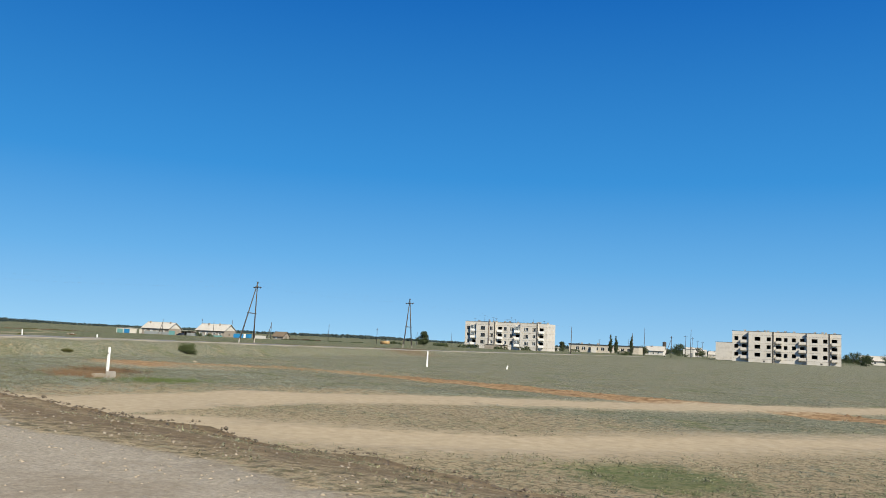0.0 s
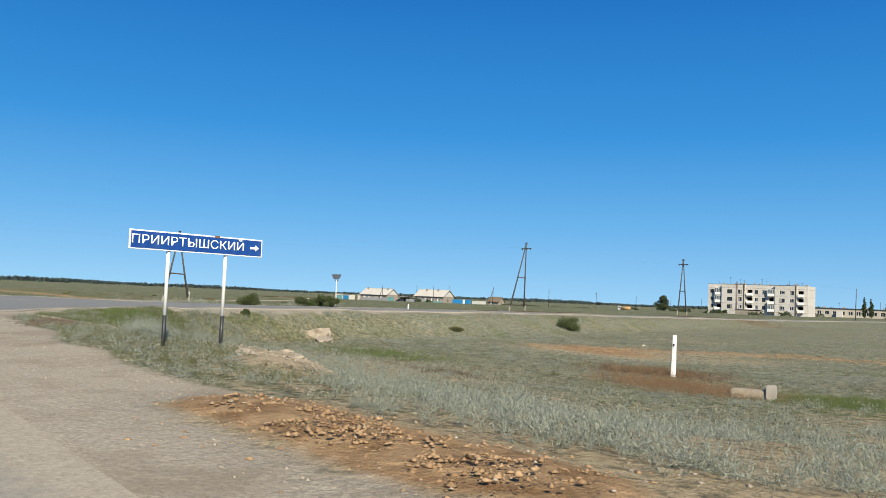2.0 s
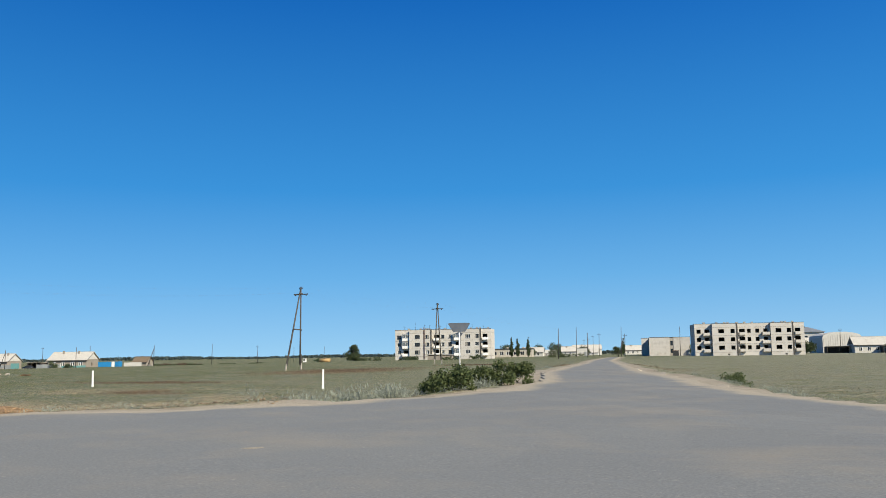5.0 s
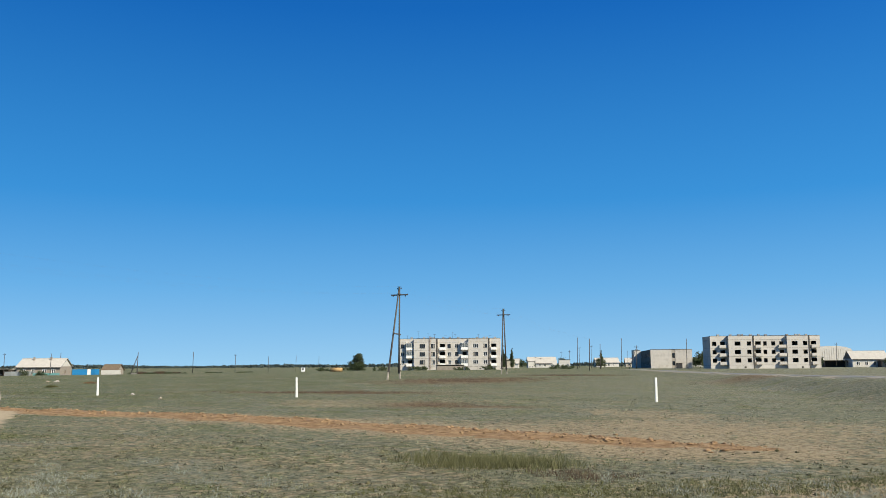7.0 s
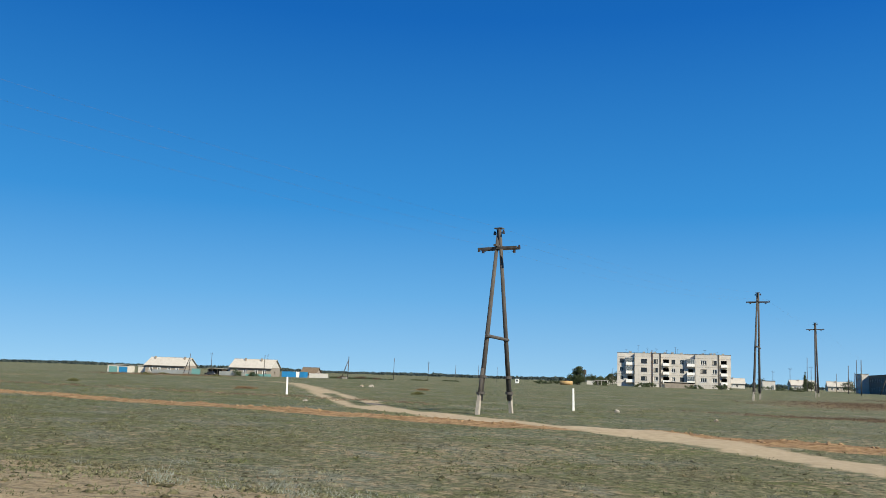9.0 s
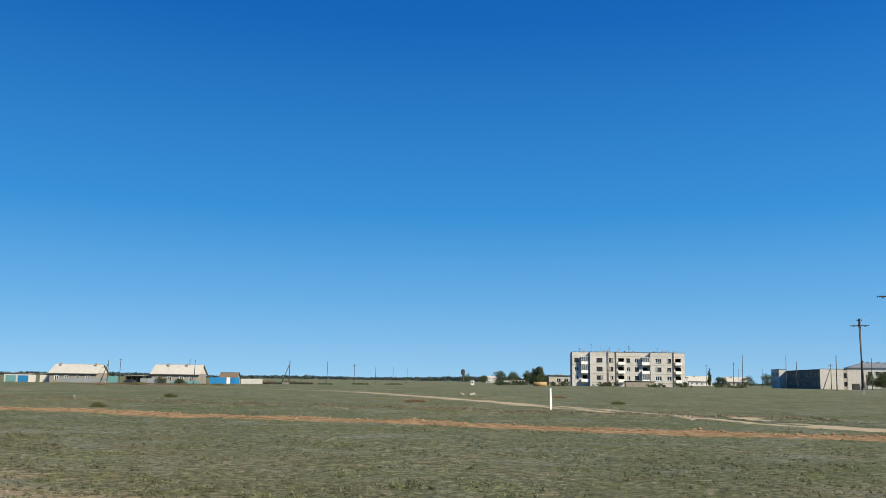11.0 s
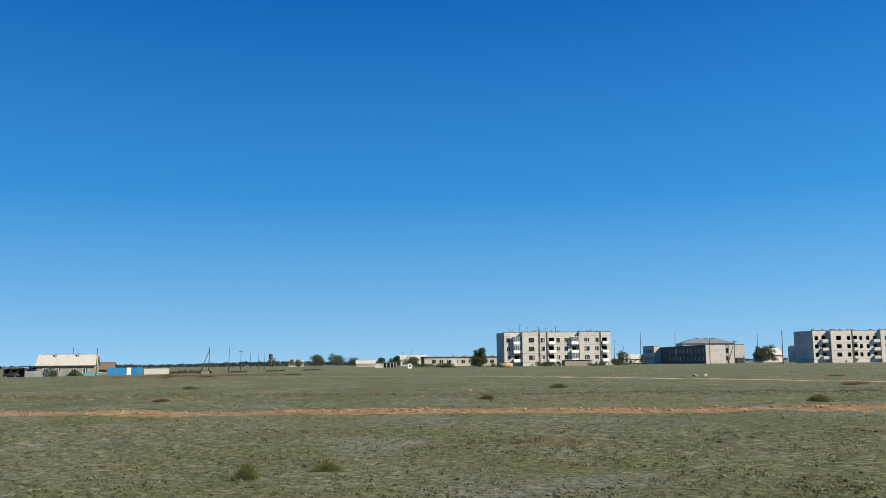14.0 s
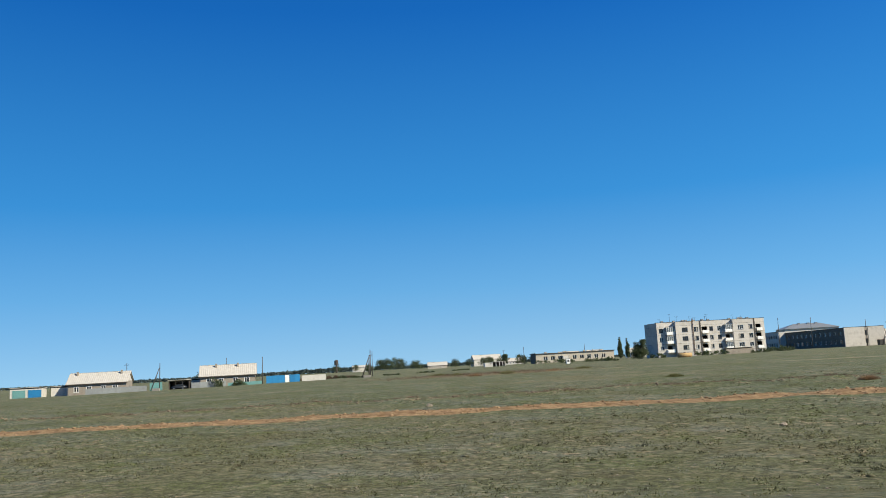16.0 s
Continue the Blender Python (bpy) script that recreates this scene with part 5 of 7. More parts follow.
    if lived:
        for u in (5.6, 5.95):
            part("gas_pipe", tubed((u, -0.12, 0.3), (u, -0.12, top + 1.1), 0.06, 0.06, n=6), RUST, b, "rusty pipe up the facade")
        for u, v, h in ((1.0, 7, 3.0), (4.2, 9, 2.2), (7.0, 5, 1.8), (10.5, 9, 1.6), (13.4, 6, 2.4), (14.2, 9, 1.9), (-3, 6, 1.5), (23, 7, 1.8), (27, 9, 1.4)):
            bm = tubed((u, v, top - 0.02), (u, v, top + h), 0.05, 0.04, n=5)
            tube(bm, (u - 0.5, v, top + h - 0.15), (u + 0.5, v, top + h - 0.15), 0.035, 0.035, n=4)
            for d in (-0.45, -0.15, 0.2, 0.45):
                tube(bm, (u + d, v - 0.25, top + h - 0.15), (u + d, v + 0.25, top + h - 0.15), 0.03, 0.03, n=4)
            part("aerial", bm, DARKWOOD, b, "thin television aerial")
    else:
        for u in (5.0, 24.0):
            part("hatch", boxed(u, u + 0.7, -0.02, -0.002, 0.2, 0.8), JOINT, b, "dark cellar hatch")
    return b


random.seed(4)
apartment_block(-67.99, 281.0, 16.93, True, "lived-in pale concrete panel apartment block with balconies")
apartment_block(37.46, 308.64, 18.22, False, "abandoned pale concrete apartment shell with empty black windows")

# ---- public building with the long shaded wing ----


def club():
    b = thing("public_building", local(3.8, 358.0, 13.5, 0.0), "two-storey pale panel building with a long windowed wing", "building")
    h = 7.65
    slot = [(8.6, 9.6, 1.2, 2.9), (8.6, 9.6, 4.3, 6.2)]
    for u0, u1 in ((0, 8.35), (9.85, 16.5)):
        part("wall_panel", boxed(u0, u1, 0, 0.35, -0.6, h), PANEL, b)
    bm = bmesh.new()
    wall(bm, 8.36, 9.84, -0.6, h, slot, 0.12, 0.4)
    part("stair_strip", bm, CONCRETE, b, "recessed stair strip with dark openings")
    for s in slot:
        part("window", boxed(s[0], s[1], 0.3, 0.33, s[2], s[3]), GLASS, b)
    side = []
    for k in range(13):
        v = 2.0 + k * 4.1
        side += [(v, v + 1.9, 1.2, 2.8), (v, v + 1.9, 4.6, 6.2)]
    # the shade on this long wall is put into its dark colour
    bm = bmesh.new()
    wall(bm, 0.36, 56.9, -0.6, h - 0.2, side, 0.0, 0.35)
    o = part("side_wall", bm, SHADE_MASONRY, b, "masonry side wall with two rows of windows")
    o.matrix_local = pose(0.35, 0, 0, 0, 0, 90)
    for s in side:
        w = part("window", boxed(-0.05, 0.0, s[0], s[1], s[2], s[3]), GLASS, b)
        w.matrix_local = pose(0.22, 0, 0)
        bm = bmesh.new()
        for a in (s[0], (s[0] + s[1]) / 2 - 0.04, s[1] - 0.08):
            box(bm, -0.09, -0.052, a, a + 0.08, s[2], s[3])
        part("window_frame", bm, WHITE, w, "pale timber frame")
    part("side_wall", boxed(16.15, 16.5, 0.36, 56.9, -0.6, h - 0.2), WHITEWASH, b)
    part("back_wall", boxed(0.0, 16.5, 56.92, 57.3, -0.6, h - 0.2), BRICKWALL, b)
    part("cross_wall", boxed(3.5, 3.7, 0.5, 56.5, -0.6, h - 0.6), INSIDE, b)
    part("roof", boxed(-0.15, 16.6, 0.36, 57.4, h - 0.19, h), BITUMEN, b, "flat dark roof")
    part("coping", boxed(-0.1, 16.6, -0.06, 0.355, h + 0.004, h + 0.14), BITUMEN, b)
    # stair block that stands out of the wing's far end
    bm = bmesh.new()
    wall(bm, 51.4, 66.0, -0.6, 8.2, [(53 + 2.5 * k, 54.4 + 2.5 * k, z, z + 1.5) for k in range(5) for z in (1.6, 5.2)], 0.0, 0.35)
    o = part("stair_block_wall", bm, WHITEWASH, b, "pale side wall with two rows of windows")
    o.matrix_local = pose(-2.85, 0, 0, 0, 0, 90)
    part("stair_block_front", boxed(-3.2, -0.02, 51.0, 51.35, -0.6, 8.2), WHITEWASH, b, "pale blank end wall")
    part("stair_block_inner", boxed(-2.6, -0.05, 51.5, 65.9, -0.6, 8.0), INSIDE, b)
    part("stair_block_roof", boxed(-3.4, -0.17, 50.9, 66.1, 8.21, 8.35), BITUMEN, b)
    return b


club()


# dark metal kiosk in front of the blank wall
k = thing("metal_box", local(14.8, 352, 18), "dark metal box standing before the blank wall", "box")
part("body", boxed(0, 2.2, 0, 1.6, 0, 2.1), BLACK, k)
part("lid", boxed(-0.08, 2.28, -0.08, 1.68, 2.103, 2.2), RUST, k)


def hip_hall():
    b = thing("hip_roof_hall", local(27.0, 576.0, 6, 0.0), "tall pale hall with a grey hipped metal roof", "building")
    wins = [(2 + 4.1 * k, 4.0 + 4.1 * k, z, z + 2.2) for k in range(8) for z in (2.5, 8.0)]
    bm = bmesh.new()
    wall(bm, 0, 34, -0.6, 12.6, wins, 0, 0.4)
    part("wall", bm, WHITEWASH, b)
    part("wall", boxed(0, 0.4, 0.41, 18, -0.6, 12.6), WHITEWASH, b)
    part("wall", boxed(33.6, 34, 0.41, 18, -0.6, 12.6), WHITEWASH, b)
    part("wall", boxed(0, 34, 18.01, 18.4, -0.6, 12.6), WHITEWASH, b)
    for w in wins:
        part("window", boxed(w[0], w[1], 0.25, 0.28, w[2], w[3]), GLASS, b)
    bm = bmesh.new()
    v = [bm.verts.new(c) for c in ((-0.8, -0.8, 12.6), (34.8, -0.8, 12.6), (34.8, 19.2, 12.6), (-0.8, 19.2, 12.6), (9, 9.2, 16.0), (25, 9.2, 16.0))]
    for f in ((0, 1, 5, 4), (2, 3, 4, 5), (1, 2, 5), (3, 0, 4), (3, 2, 1, 0)):
        bm.faces.new([v[i] for i in f])
    part("roof", bm, ROOFGREY, b, "grey hipped sheet-metal roof")
    for u in (11, 17, 22):
        part("roof_vent", boxed(u, u + 1.6, 7.5, 8.6, 15.2, 16.4), ZINC, b)


hip_hall()

# ---- houses with slate roofs ----


def chimney(parent, u, v, z0, z1):
    c = part("chimney", boxed(u, u + 0.55, v, v + 0.55, z0, z1), BRICKWALL, parent, "masonry chimney")
    part("cap", boxed(u - 0.06, u + 0.61, v - 0.06, v + 0.61, z1 + 0.003, z1 + 0.1), CONCRETE, c)


def gable_house(x, y, angle, length, depth, eave, ridge, wins, wallmat, roofmat, label, gable=None, chimneys=((0.2, 0.3), (0.8, 0.3)), z=None):
    b = thing("house", local(x, y, angle, z), label, "house", "low houses of the village")
    holes = [(a, a + w, 0.95, 0.95 + h) for a, w, h in wins]
    bm = bmesh.new()
    wall(bm, 0, length, -0.5, eave, holes, 0, 0.35)
    part("wall", bm, wallmat, b)
    part("wall", boxed(0, length, depth - 0.35, depth, -0.5, eave), wallmat, b)
    for u in (0.0, length - 0.35):
        bm = bmesh.new()
        wall(bm, 0.36, depth - 0.36, -0.5, eave, [(depth * 0.4, depth * 0.4 + 1.1, 0.95, 2.2)], 0, 0.35)
        o = part("wall", bm, wallmat, b)
        o.matrix_local = pose(u + 0.35, 0, 0, 0, 0, 90)
        bm = bmesh.new()
        prism(bm, ((0.05, eave + 0.02), (depth - 0.05, eave + 0.02), (depth / 2, ridge - 0.12)), 0.0, 0.25)
        o = part("gable", bm, gable or wallmat, b, "pale gable triangle")
        o.matrix_local = pose(u + 0.3, 0, 0, 0, 0, 90)
    part("ceiling", boxed(0.36, length - 0.36, 0.36, depth - 0.36, eave - 0.2, eave), INSIDE, b)
    part("inner_wall", boxed(0.4, length - 0.4, depth / 2, depth / 2 + 0.15, -0.4, eave - 0.21), INSIDE, b)
    for (a, w, h), hole in zip(wins, holes):
        win = part("window", boxed(a, a + w, 0.2, 0.23, hole[2], hole[3]), GLASS, b)
        bm = bmesh.new()
        for c in ((a - 0.07, a + 0.07), (a + w / 2 - 0.05, a + w / 2 + 0.05), (a + w - 0.07, a + w + 0.07)):
            box(bm, c[0], c[1], -0.04, 0.195, hole[2], hole[3])
        box(bm, a - 0.07, a + w + 0.07, -0.06, 0.195, hole[3] + 0.002, hole[3] + 0.12)
        box(bm, a - 0.1, a + w + 0.1, -0.1, 0.195, hole[2] - 0.1, hole[2] - 0.002)
        part("window_frame", bm, WHITE, win, "white painted window frame")
    # two roof slopes of corrugated sheets
    over, k = 0.55, 0
    for s in (0, 1):
        bm = bmesh.new()
        n = int((length + 2 * over) / 0.3)
        rows = []
        for i in range(n + 1):
            u = -over + (length + 2 * over) * i / n
            d = 0.05 if i % 2 else 0.0
            drop = (ridge - eave) / (depth / 2) * over
            lo = (u, -over if not s else depth + over, eave - drop + d + 0.08)
            hi = (u, depth / 2, ridge + d + 0.08)
            rows.append([bm.verts.new(c) for c in (lo, hi, (hi[0], hi[1], hi[2] - 0.1), (lo[0], lo[1], lo[2] - 0.1))])
        for i in range(n):
            for j in range(4):
                bm.faces.new((rows[i][j], rows[i + 1][j], rows[i + 1][(j + 1) % 4], rows[i][(j + 1) % 4]))
        bm.faces.new(rows[0])
        bm.faces.new(rows[-1][::-1])
        bmesh.ops.recalc_face_normals(bm, faces=bm.faces)
        part("roof_slope", bm, roofmat, b, "corrugated asbestos slate slope")
    part("fascia", boxed(-over, length + over, -over - 0.03, -over - 0.005, eave - 0.55, eave - 0.3), DARKWOOD, b, "dark eaves board")
    part("ridge_cap", boxed(-over, length + over, depth / 2 - 0.14, depth / 2 + 0.14, ridge + 0.12, ridge + 0.19), roofmat, b)
    for f, g in chimneys:
        zc = eave + (ridge - eave) * g * 2
        chimney(b, length * f, depth * g, zc - 0.1, ridge + 0.4)
    return b


HOUSE_WINS = [(1.8, 1.4, 1.5), (5.4, 1.4, 1.5), (9.6, 1.4, 1.5), (13.0, 1.4, 1.5)]
gable_house(-212.6, 239.4, 22, 16.2, 10.0, 2.9 + 0.7, 6.6, HOUSE_WINS, BRICKWALL, SLATE, "long low masonry house with a grey slate roof", WHITEWASH, ((0.26, 0.36), (0.66, 0.36)))
gable_house(-252.5, 232.7, 20, 17.0, 10.0, 2.9 + 0.75, 6.6, HOUSE_WINS, BRICKWALL, SLATE, "long low masonry house with a grey slate roof", WHITEWASH, ((0.1, 0.36), (0.86, 0.36)))


def lean_shed(name, x, y, angle, length, depth, h, wallmat, label, door=None, open_front=False, roof=SLATE):
    b = thing(name, local(x, y, angle), label, "shed")
    if open_front:
        for u in (0.0, length * 0.33, length * 0.66, length - 0.15):
            part("post", boxed(u, u + 0.15, 0, 0.15, -0.3, h), DARKWOOD, b)
    else:
        holes = [(length * 0.15, length * 0.15 + 2.2, 0.0, h * 0.8)] if door else []
        bm = bmesh.new()
        wall(bm, 0, length, -0.3, h, holes, 0, 0.2)
        part("front_wall", bm, wallmat, b)
        if door:
            part("door", boxed(length * 0.15, length * 0.15 + 2.2, 0.05, 0.11, 0.0, h * 0.8), door, b, "painted metal door")
    part("back_wall", boxed(0, length, depth - 0.2, depth, -0.3, h), wallmat, b)
    part("side_wall", boxed(0, 0.2, 0.21, depth - 0.21, -0.3, h), wallmat, b)
    part("side_wall", boxed(length - 0.2, length, 0.21, depth - 0.21, -0.3, h), wallmat, b)
    bm = bmesh.new()
    prism(bm, ((-0.3, h + 0.35), (depth + 0.3, h + 0.01), (depth + 0.3, h + 0.13), (-0.3, h + 0.47)), 0, length + 0.5)
    o = part("roof", bm, roof, b, "sloping sheet roof")
    o.matrix_local = pose(length + 0.25, 0, 0, 0, 0, 90)
    return b


lean_shed("shed", -221.5, 236.5, 20, 6.0, 5, 2.4, DARKWOOD, "dark open-fronted shed between two houses", open_front=True)
lean_shed("shed", -219.0, 243.5, 22, 5.0, 4, 2.5, WHITEWASH, "whitewashed annex beside a house")
lean_shed("garage", -260.0, 235.5, 20, 6.0, 5, 2.6, WHITEWASH, "whitewashed outbuilding with a low roof")
lean_shed("garage", -267.5, 226.6, 20, 9.0, 5, 2.7, WHITEWASH, "low garage row with blue and teal doors", BLUE_METAL)
gable_house(-228.0, 298.5, 17, 7.0, 6.0, 2.3, 4.6, [(2.0, 1.0, 1.0)], BRICKWALL, THATCH, "small brown masonry hut under an old brown roof", BRICKWALL, ())


def fence_run(x, y, angle, panels, width, h, material, label, category="fence"):
    f = thing("fence", local(x, y, angle), label, category)
    c, s = math.cos(radians(angle)), math.sin(radians(angle))
    base = at(x, y) - 0.05
    for k in range(panels):
        u = k * width
        z = at(x + u * c, y + u * s) - base
        part("panel", boxed(u + 0.06, u + width - 0.06, 0.03, 0.09, z + 0.04, z + h + 0.04 * (k % 2)), material, f)
        part("post", boxed(u - 0.06, u + 0.06, -0.01, 0.13, z - 0.3, z + h + 0.12), material, f)
    return f


fence_run(-244.5, 229.5, 20, 7, 2.5, 1.7, GREYWALL, "grey concrete slab fence before a house")
fence_run(-213.0, 234.4, 22, 4, 2.5, 1.7, GREYWALL, "grey concrete slab fence beside a yard")
fence_run(-203.3, 238.3, 22, 4, 2.5, 1.0, TEAL, "low pale teal fence before a house")
fence_run(-195.6, 249.6, 20, 3, 1.9, 2.3, BLUE_METAL, "bright blue sheet-metal yard fence")
fence_run(-190.1, 251.6, 20, 1, 1.2, 2.3, WHITE, "white gate between blue fence panels", "gate")
fence_run(-188.9, 252.1, 20, 2, 1.6, 2.3, BLUE_METAL, "bright blue sheet-metal yard gate")
fence_run(-185.4, 253.6, 20, 3, 2.5, 1.8, WHITEWASH, "whitewashed wall round a yard")
fence_run(-225.0, 231.8, 20, 1, 3.6, 2.4, TEAL, "pale green sheet-metal garage gate")
for fx, fy, mt, lb in ((-266.6, 226.7, TEAL, "teal sheet-metal garage doors"), (-262.4, 228.2, BLUE_METAL, "blue sheet-metal garage doors")):
    fence_run(fx, fy, 20, 1, 3.6, 2.3, mt, lb, "gate")


def car(x, y, angle, label):
    c = thing("car", local(x, y, angle), label, "car")
    bm = bmesh.new()
    prism(bm, ((0, 0.35), (0.05, 0.85), (0.9, 0.98), (1.5, 1.45), (3.0, 1.5), (3.9, 1.0), (4.3, 0.95), (4.35, 0.35)), -0.85, 0.85)
    bmesh.ops.bevel(bm, geom=bm.edges[:], offset=0.06, segments=2, affect="EDGES")
    part("body", bm, CAR_PAINT, c, "dark car body", True)
    for s in (-0.86, 0.84):
        bm = bmesh.new()
        prism(bm, ((1.05, 1.0), (1.55, 1.4), (2.95, 1.43), (3.65, 1.02)), s, s + 0.02)
        part("side_window", bm, GLASS, c)
    for u in (0.85, 3.45):
        for v in (-0.88, 0.68):
            w = part("wheel", tubed((u, v, 0.32), (u, v + 0.2, 0.32), 0.32, 0.32, n=16), RUBBER, c)
            part("rim", tubed((u, v - 0.01, 0.32), (u, v + 0.21, 0.32), 0.19, 0.19, n=12), ZINC, w)
    return c


car(-218.6, 232.8, 15, "dark car parked before a garage")

# long low building and other village houses


def low_block():
    b = thing("low_building", local(-124.8, 442.0, 17, 0.0), "long single-storey pale building with a dark flat roof", "building")
    wins = [(4 + 3.9 * k, 6.2 + 3.9 * k, 1.2, 3.0) for k in range(9)]
    bm = bmesh.new()
    wall(bm, 0, 42, -0.6, 4.3, wins, 0, 0.35)
    part("wall", bm, PLASTER, b)
    # shade of this end wall is painted in by the darker masonry
    part("wall", boxed(0, 0.35, 0.36, 12, -0.6, 4.3), SHADE_MASONRY, b)
    part("wall", boxed(41.65, 42, 0.36, 12, -0.6, 4.3), PLASTER, b)
    part("wall", boxed(0, 42, 12.01, 12.4, -0.6, 4.3), PLASTER, b)
    part("inner_wall", boxed(0.4, 41.5, 5, 5.2, -0.5, 4.2), INSIDE, b)
    for w in wins:
        win = part("window", boxed(w[0], w[1], 0.22, 0.25, w[2], w[3]), GLASS, b)
        bm = bmesh.new()
        for a in (w[0], (w[0] + w[1]) / 2 - 0.05, w[1] - 0.1):
            box(bm, a, a + 0.1, 0.1, 0.215, w[2], w[3])
        part("window_frame", bm, WHITE, win)
    part("roof", boxed(-0.4, 42.4, -0.4, 12.8, 4.32, 4.75), BITUMEN, b, "dark flat roof")
    for u in (6, 16, 27, 36):
        part("vent_stack", boxed(u, u + 1.2, 5, 6, 4.76, 5.5), CONCRETE, b)
    part("porch", boxed(14, 17, -2.0, -0.02, -0.4, 3.0), WHITEWASH, b, "whitewashed porch")


low_block()
def shelter():
    """A low white block whose other half stands open between posts."""
    b = thing("shelter", local(-153.0, 452.0, 17), "low whitewashed shelter with a dark open front", "shelter")
    part("block", boxed(0, 4.4, 0, 4, -0.3, 2.4), WHITEWASH, b)
    part("back_wall", boxed(4.41, 11.5, 3.7, 4.0, -0.3, 2.6), DARKWOOD, b)
    part("end_wall", boxed(11.2, 11.5, 0.0, 3.69, -0.3, 2.6), WHITEWASH, b)
    for u in (6.0, 7.9, 9.7):
        part("post", boxed(u, u + 0.35, 0, 0.3, -0.3, 2.6), WHITEWASH, b)
    part("roof", boxed(4.2, 11.8, -0.4, 4.3, 2.61, 2.85), SLATE, b)


shelter()
k = thing("kiosk", local(-102.5, 262.5, 17), "small white kiosk standing in the grass", "kiosk")
part("body", boxed(-0.55, 0.55, 0, 1.0, -0.1, 1.5), WHITE, k)
part("hatch", boxed(-0.3, 0.3, -0.03, -0.003, 0.6, 1.2), BLACK, k, "dark hatch")
part("roof", boxed(-0.65, 0.65, -0.1, 1.1, 1.503, 1.6), ZINC, k)
k = thing("transformer_house", local(-62.5, 466.0, 17), "pale windowless transformer house", "building")
part("body", boxed(0, 6.2, 0, 5, -0.3, 4.4), WHITEWASH, k)
part("door", boxed(4.3, 5.6, -0.06, -0.004, 0, 2.3), GREYWALL, k, "grey metal door")
part("roof", boxed(-0.2, 6.4, -0.2, 5.2, 4.41, 4.6), BITUMEN, k)

VILLAGE = [(-115, 520, 12, 9, 3.2, 6.0, WHITEWASH), (-98, 545, 10, 8, 3.2, 6.2, WHITEWASH), (-70, 600, 16, 9, 3.4, 6.5, WHITEWASH), (-45, 575, 14, 9, 3.2, 6.0, PLASTER),
           (-8, 620, 15, 9, 3.2, 6.2, WHITEWASH), (-235, 990, 34, 14, 8.0, 13.0, WHITEWASH), (-185, 860, 18, 10, 3.4, 6.6, WHITEWASH),
           (-520, 1465, 26, 14, 8.5, 11.5, WHITEWASH), (53, 470, 12, 9, 4.2, 7.8, WHITEWASH), (-300, 1040, 24, 10, 4, 8, PLASTER), (128, 470, 18, 9, 3.6, 7.0, PLASTER)]
for i, (x, y, l, d, e, r, m) in enumerate(VILLAGE):
    wins = [(1.6 + 3.3 * q, 1.3, 1.4) for q in range(int((l - 2) / 3.3))]
    gable_house(x, y, 14 + 5 * ((i * 7) % 3), l, d, e, r, wins, m, SLATE, "distant low village house under a pale slate roof", None, ((0.3, 0.36),))
gable_house(80.5, 393, 16, 14, 9, 3.6, 6.7, [(1.6 + 3.3 * q, 1.3, 1.4) for q in range(3)], WHITEWASH, SLATE, "low house with a dark gable under a pale slate roof", SHADE_MASONRY, ())


def hangar():
    b = thing("hangar", local(67.0, 424.0, 16), "white corrugated hangar with an arched roof", "building")
    n, w, h = 14, 17.0, 4.2
    bm = bmesh.new()
    prism(bm, [(0, -0.4), (w, -0.4), (w, 6.9), (w * 0.93, 8.3), (w * 0.8, 9.0), (w * 0.6, 9.5), (w * 0.35, 9.5), (w * 0.15, 8.9), (w * 0.03, 8.0), (0, 6.9)], 0, 26)
    part("shell", bm, WHITEWASH, b)
    part("door", boxed(w * 0.62, w * 0.62 + 1.4, -0.06, -0.004, 0, 3.0), DARKWOOD, b, "dark door")
    for k in range(17):
        part("rib", boxed(0.4 + k, 0.5 + k, -0.05, -0.003, 0, h + 2.2 + 2.0 * math.sin(math.pi * (k + 0.5) / 17)), CONCRETE, b)


hangar()
lean_shed("shed", 70, 395, 16, 14, 5, 2.6, DARKWOOD, "dark timber shed with a pale sheet roof", open_front=True)
lean_shed("shed", 91, 392, 16, 9, 5, 2.6, DARKWOOD, "dark timber shed near a garden", open_front=True)
lean_shed("shed", 92, 350, 16, 12, 3, 2.0, REDBRICK, "low red-brown brick shed beyond the empty block")
lean_shed("shed", -54.5, 270, 17, 9, 3, 1.5, BRICKWALL, "low brown sheds before the lived-in block")

# faded yellow tank by the lived-in block
k = thing("tank_trailer", local(-72.6, 229.5, 17), "faded yellow tank lying in the grass", "tank")
bm = tubed((0, 0, 0.6), (3.6, 0, 0.6), 0.62, 0.62, n=18)
part("tank", bm, YELLOW, k, "faded yellow riveted tank", True)
for u in (0.7, 2.8):
    part("cradle", boxed(u, u + 0.25, -0.6, 0.6, -0.1, 0.3), RUST, k)
part("hatch", tubed((1.8, 0, 1.15), (1.8, 0, 1.38), 0.3, 0.3, n=12), RUST, k)

# ---- poles ----


def insulator(parent, x, y, z):
    bm = tubed((x, y, z), (x, y, z + 0.1), 0.02, 0.02, n=5)
    tube(bm, (x, y, z + 0.1), (x, y, z + 0.2), 0.075, 0.055, n=8)
    tube(bm, (x, y, z + 0.2), (x, y, z + 0.26), 0.06, 0.03, n=8)
    part("insulator", bm, CERAMIC, parent, "brown ceramic insulator")


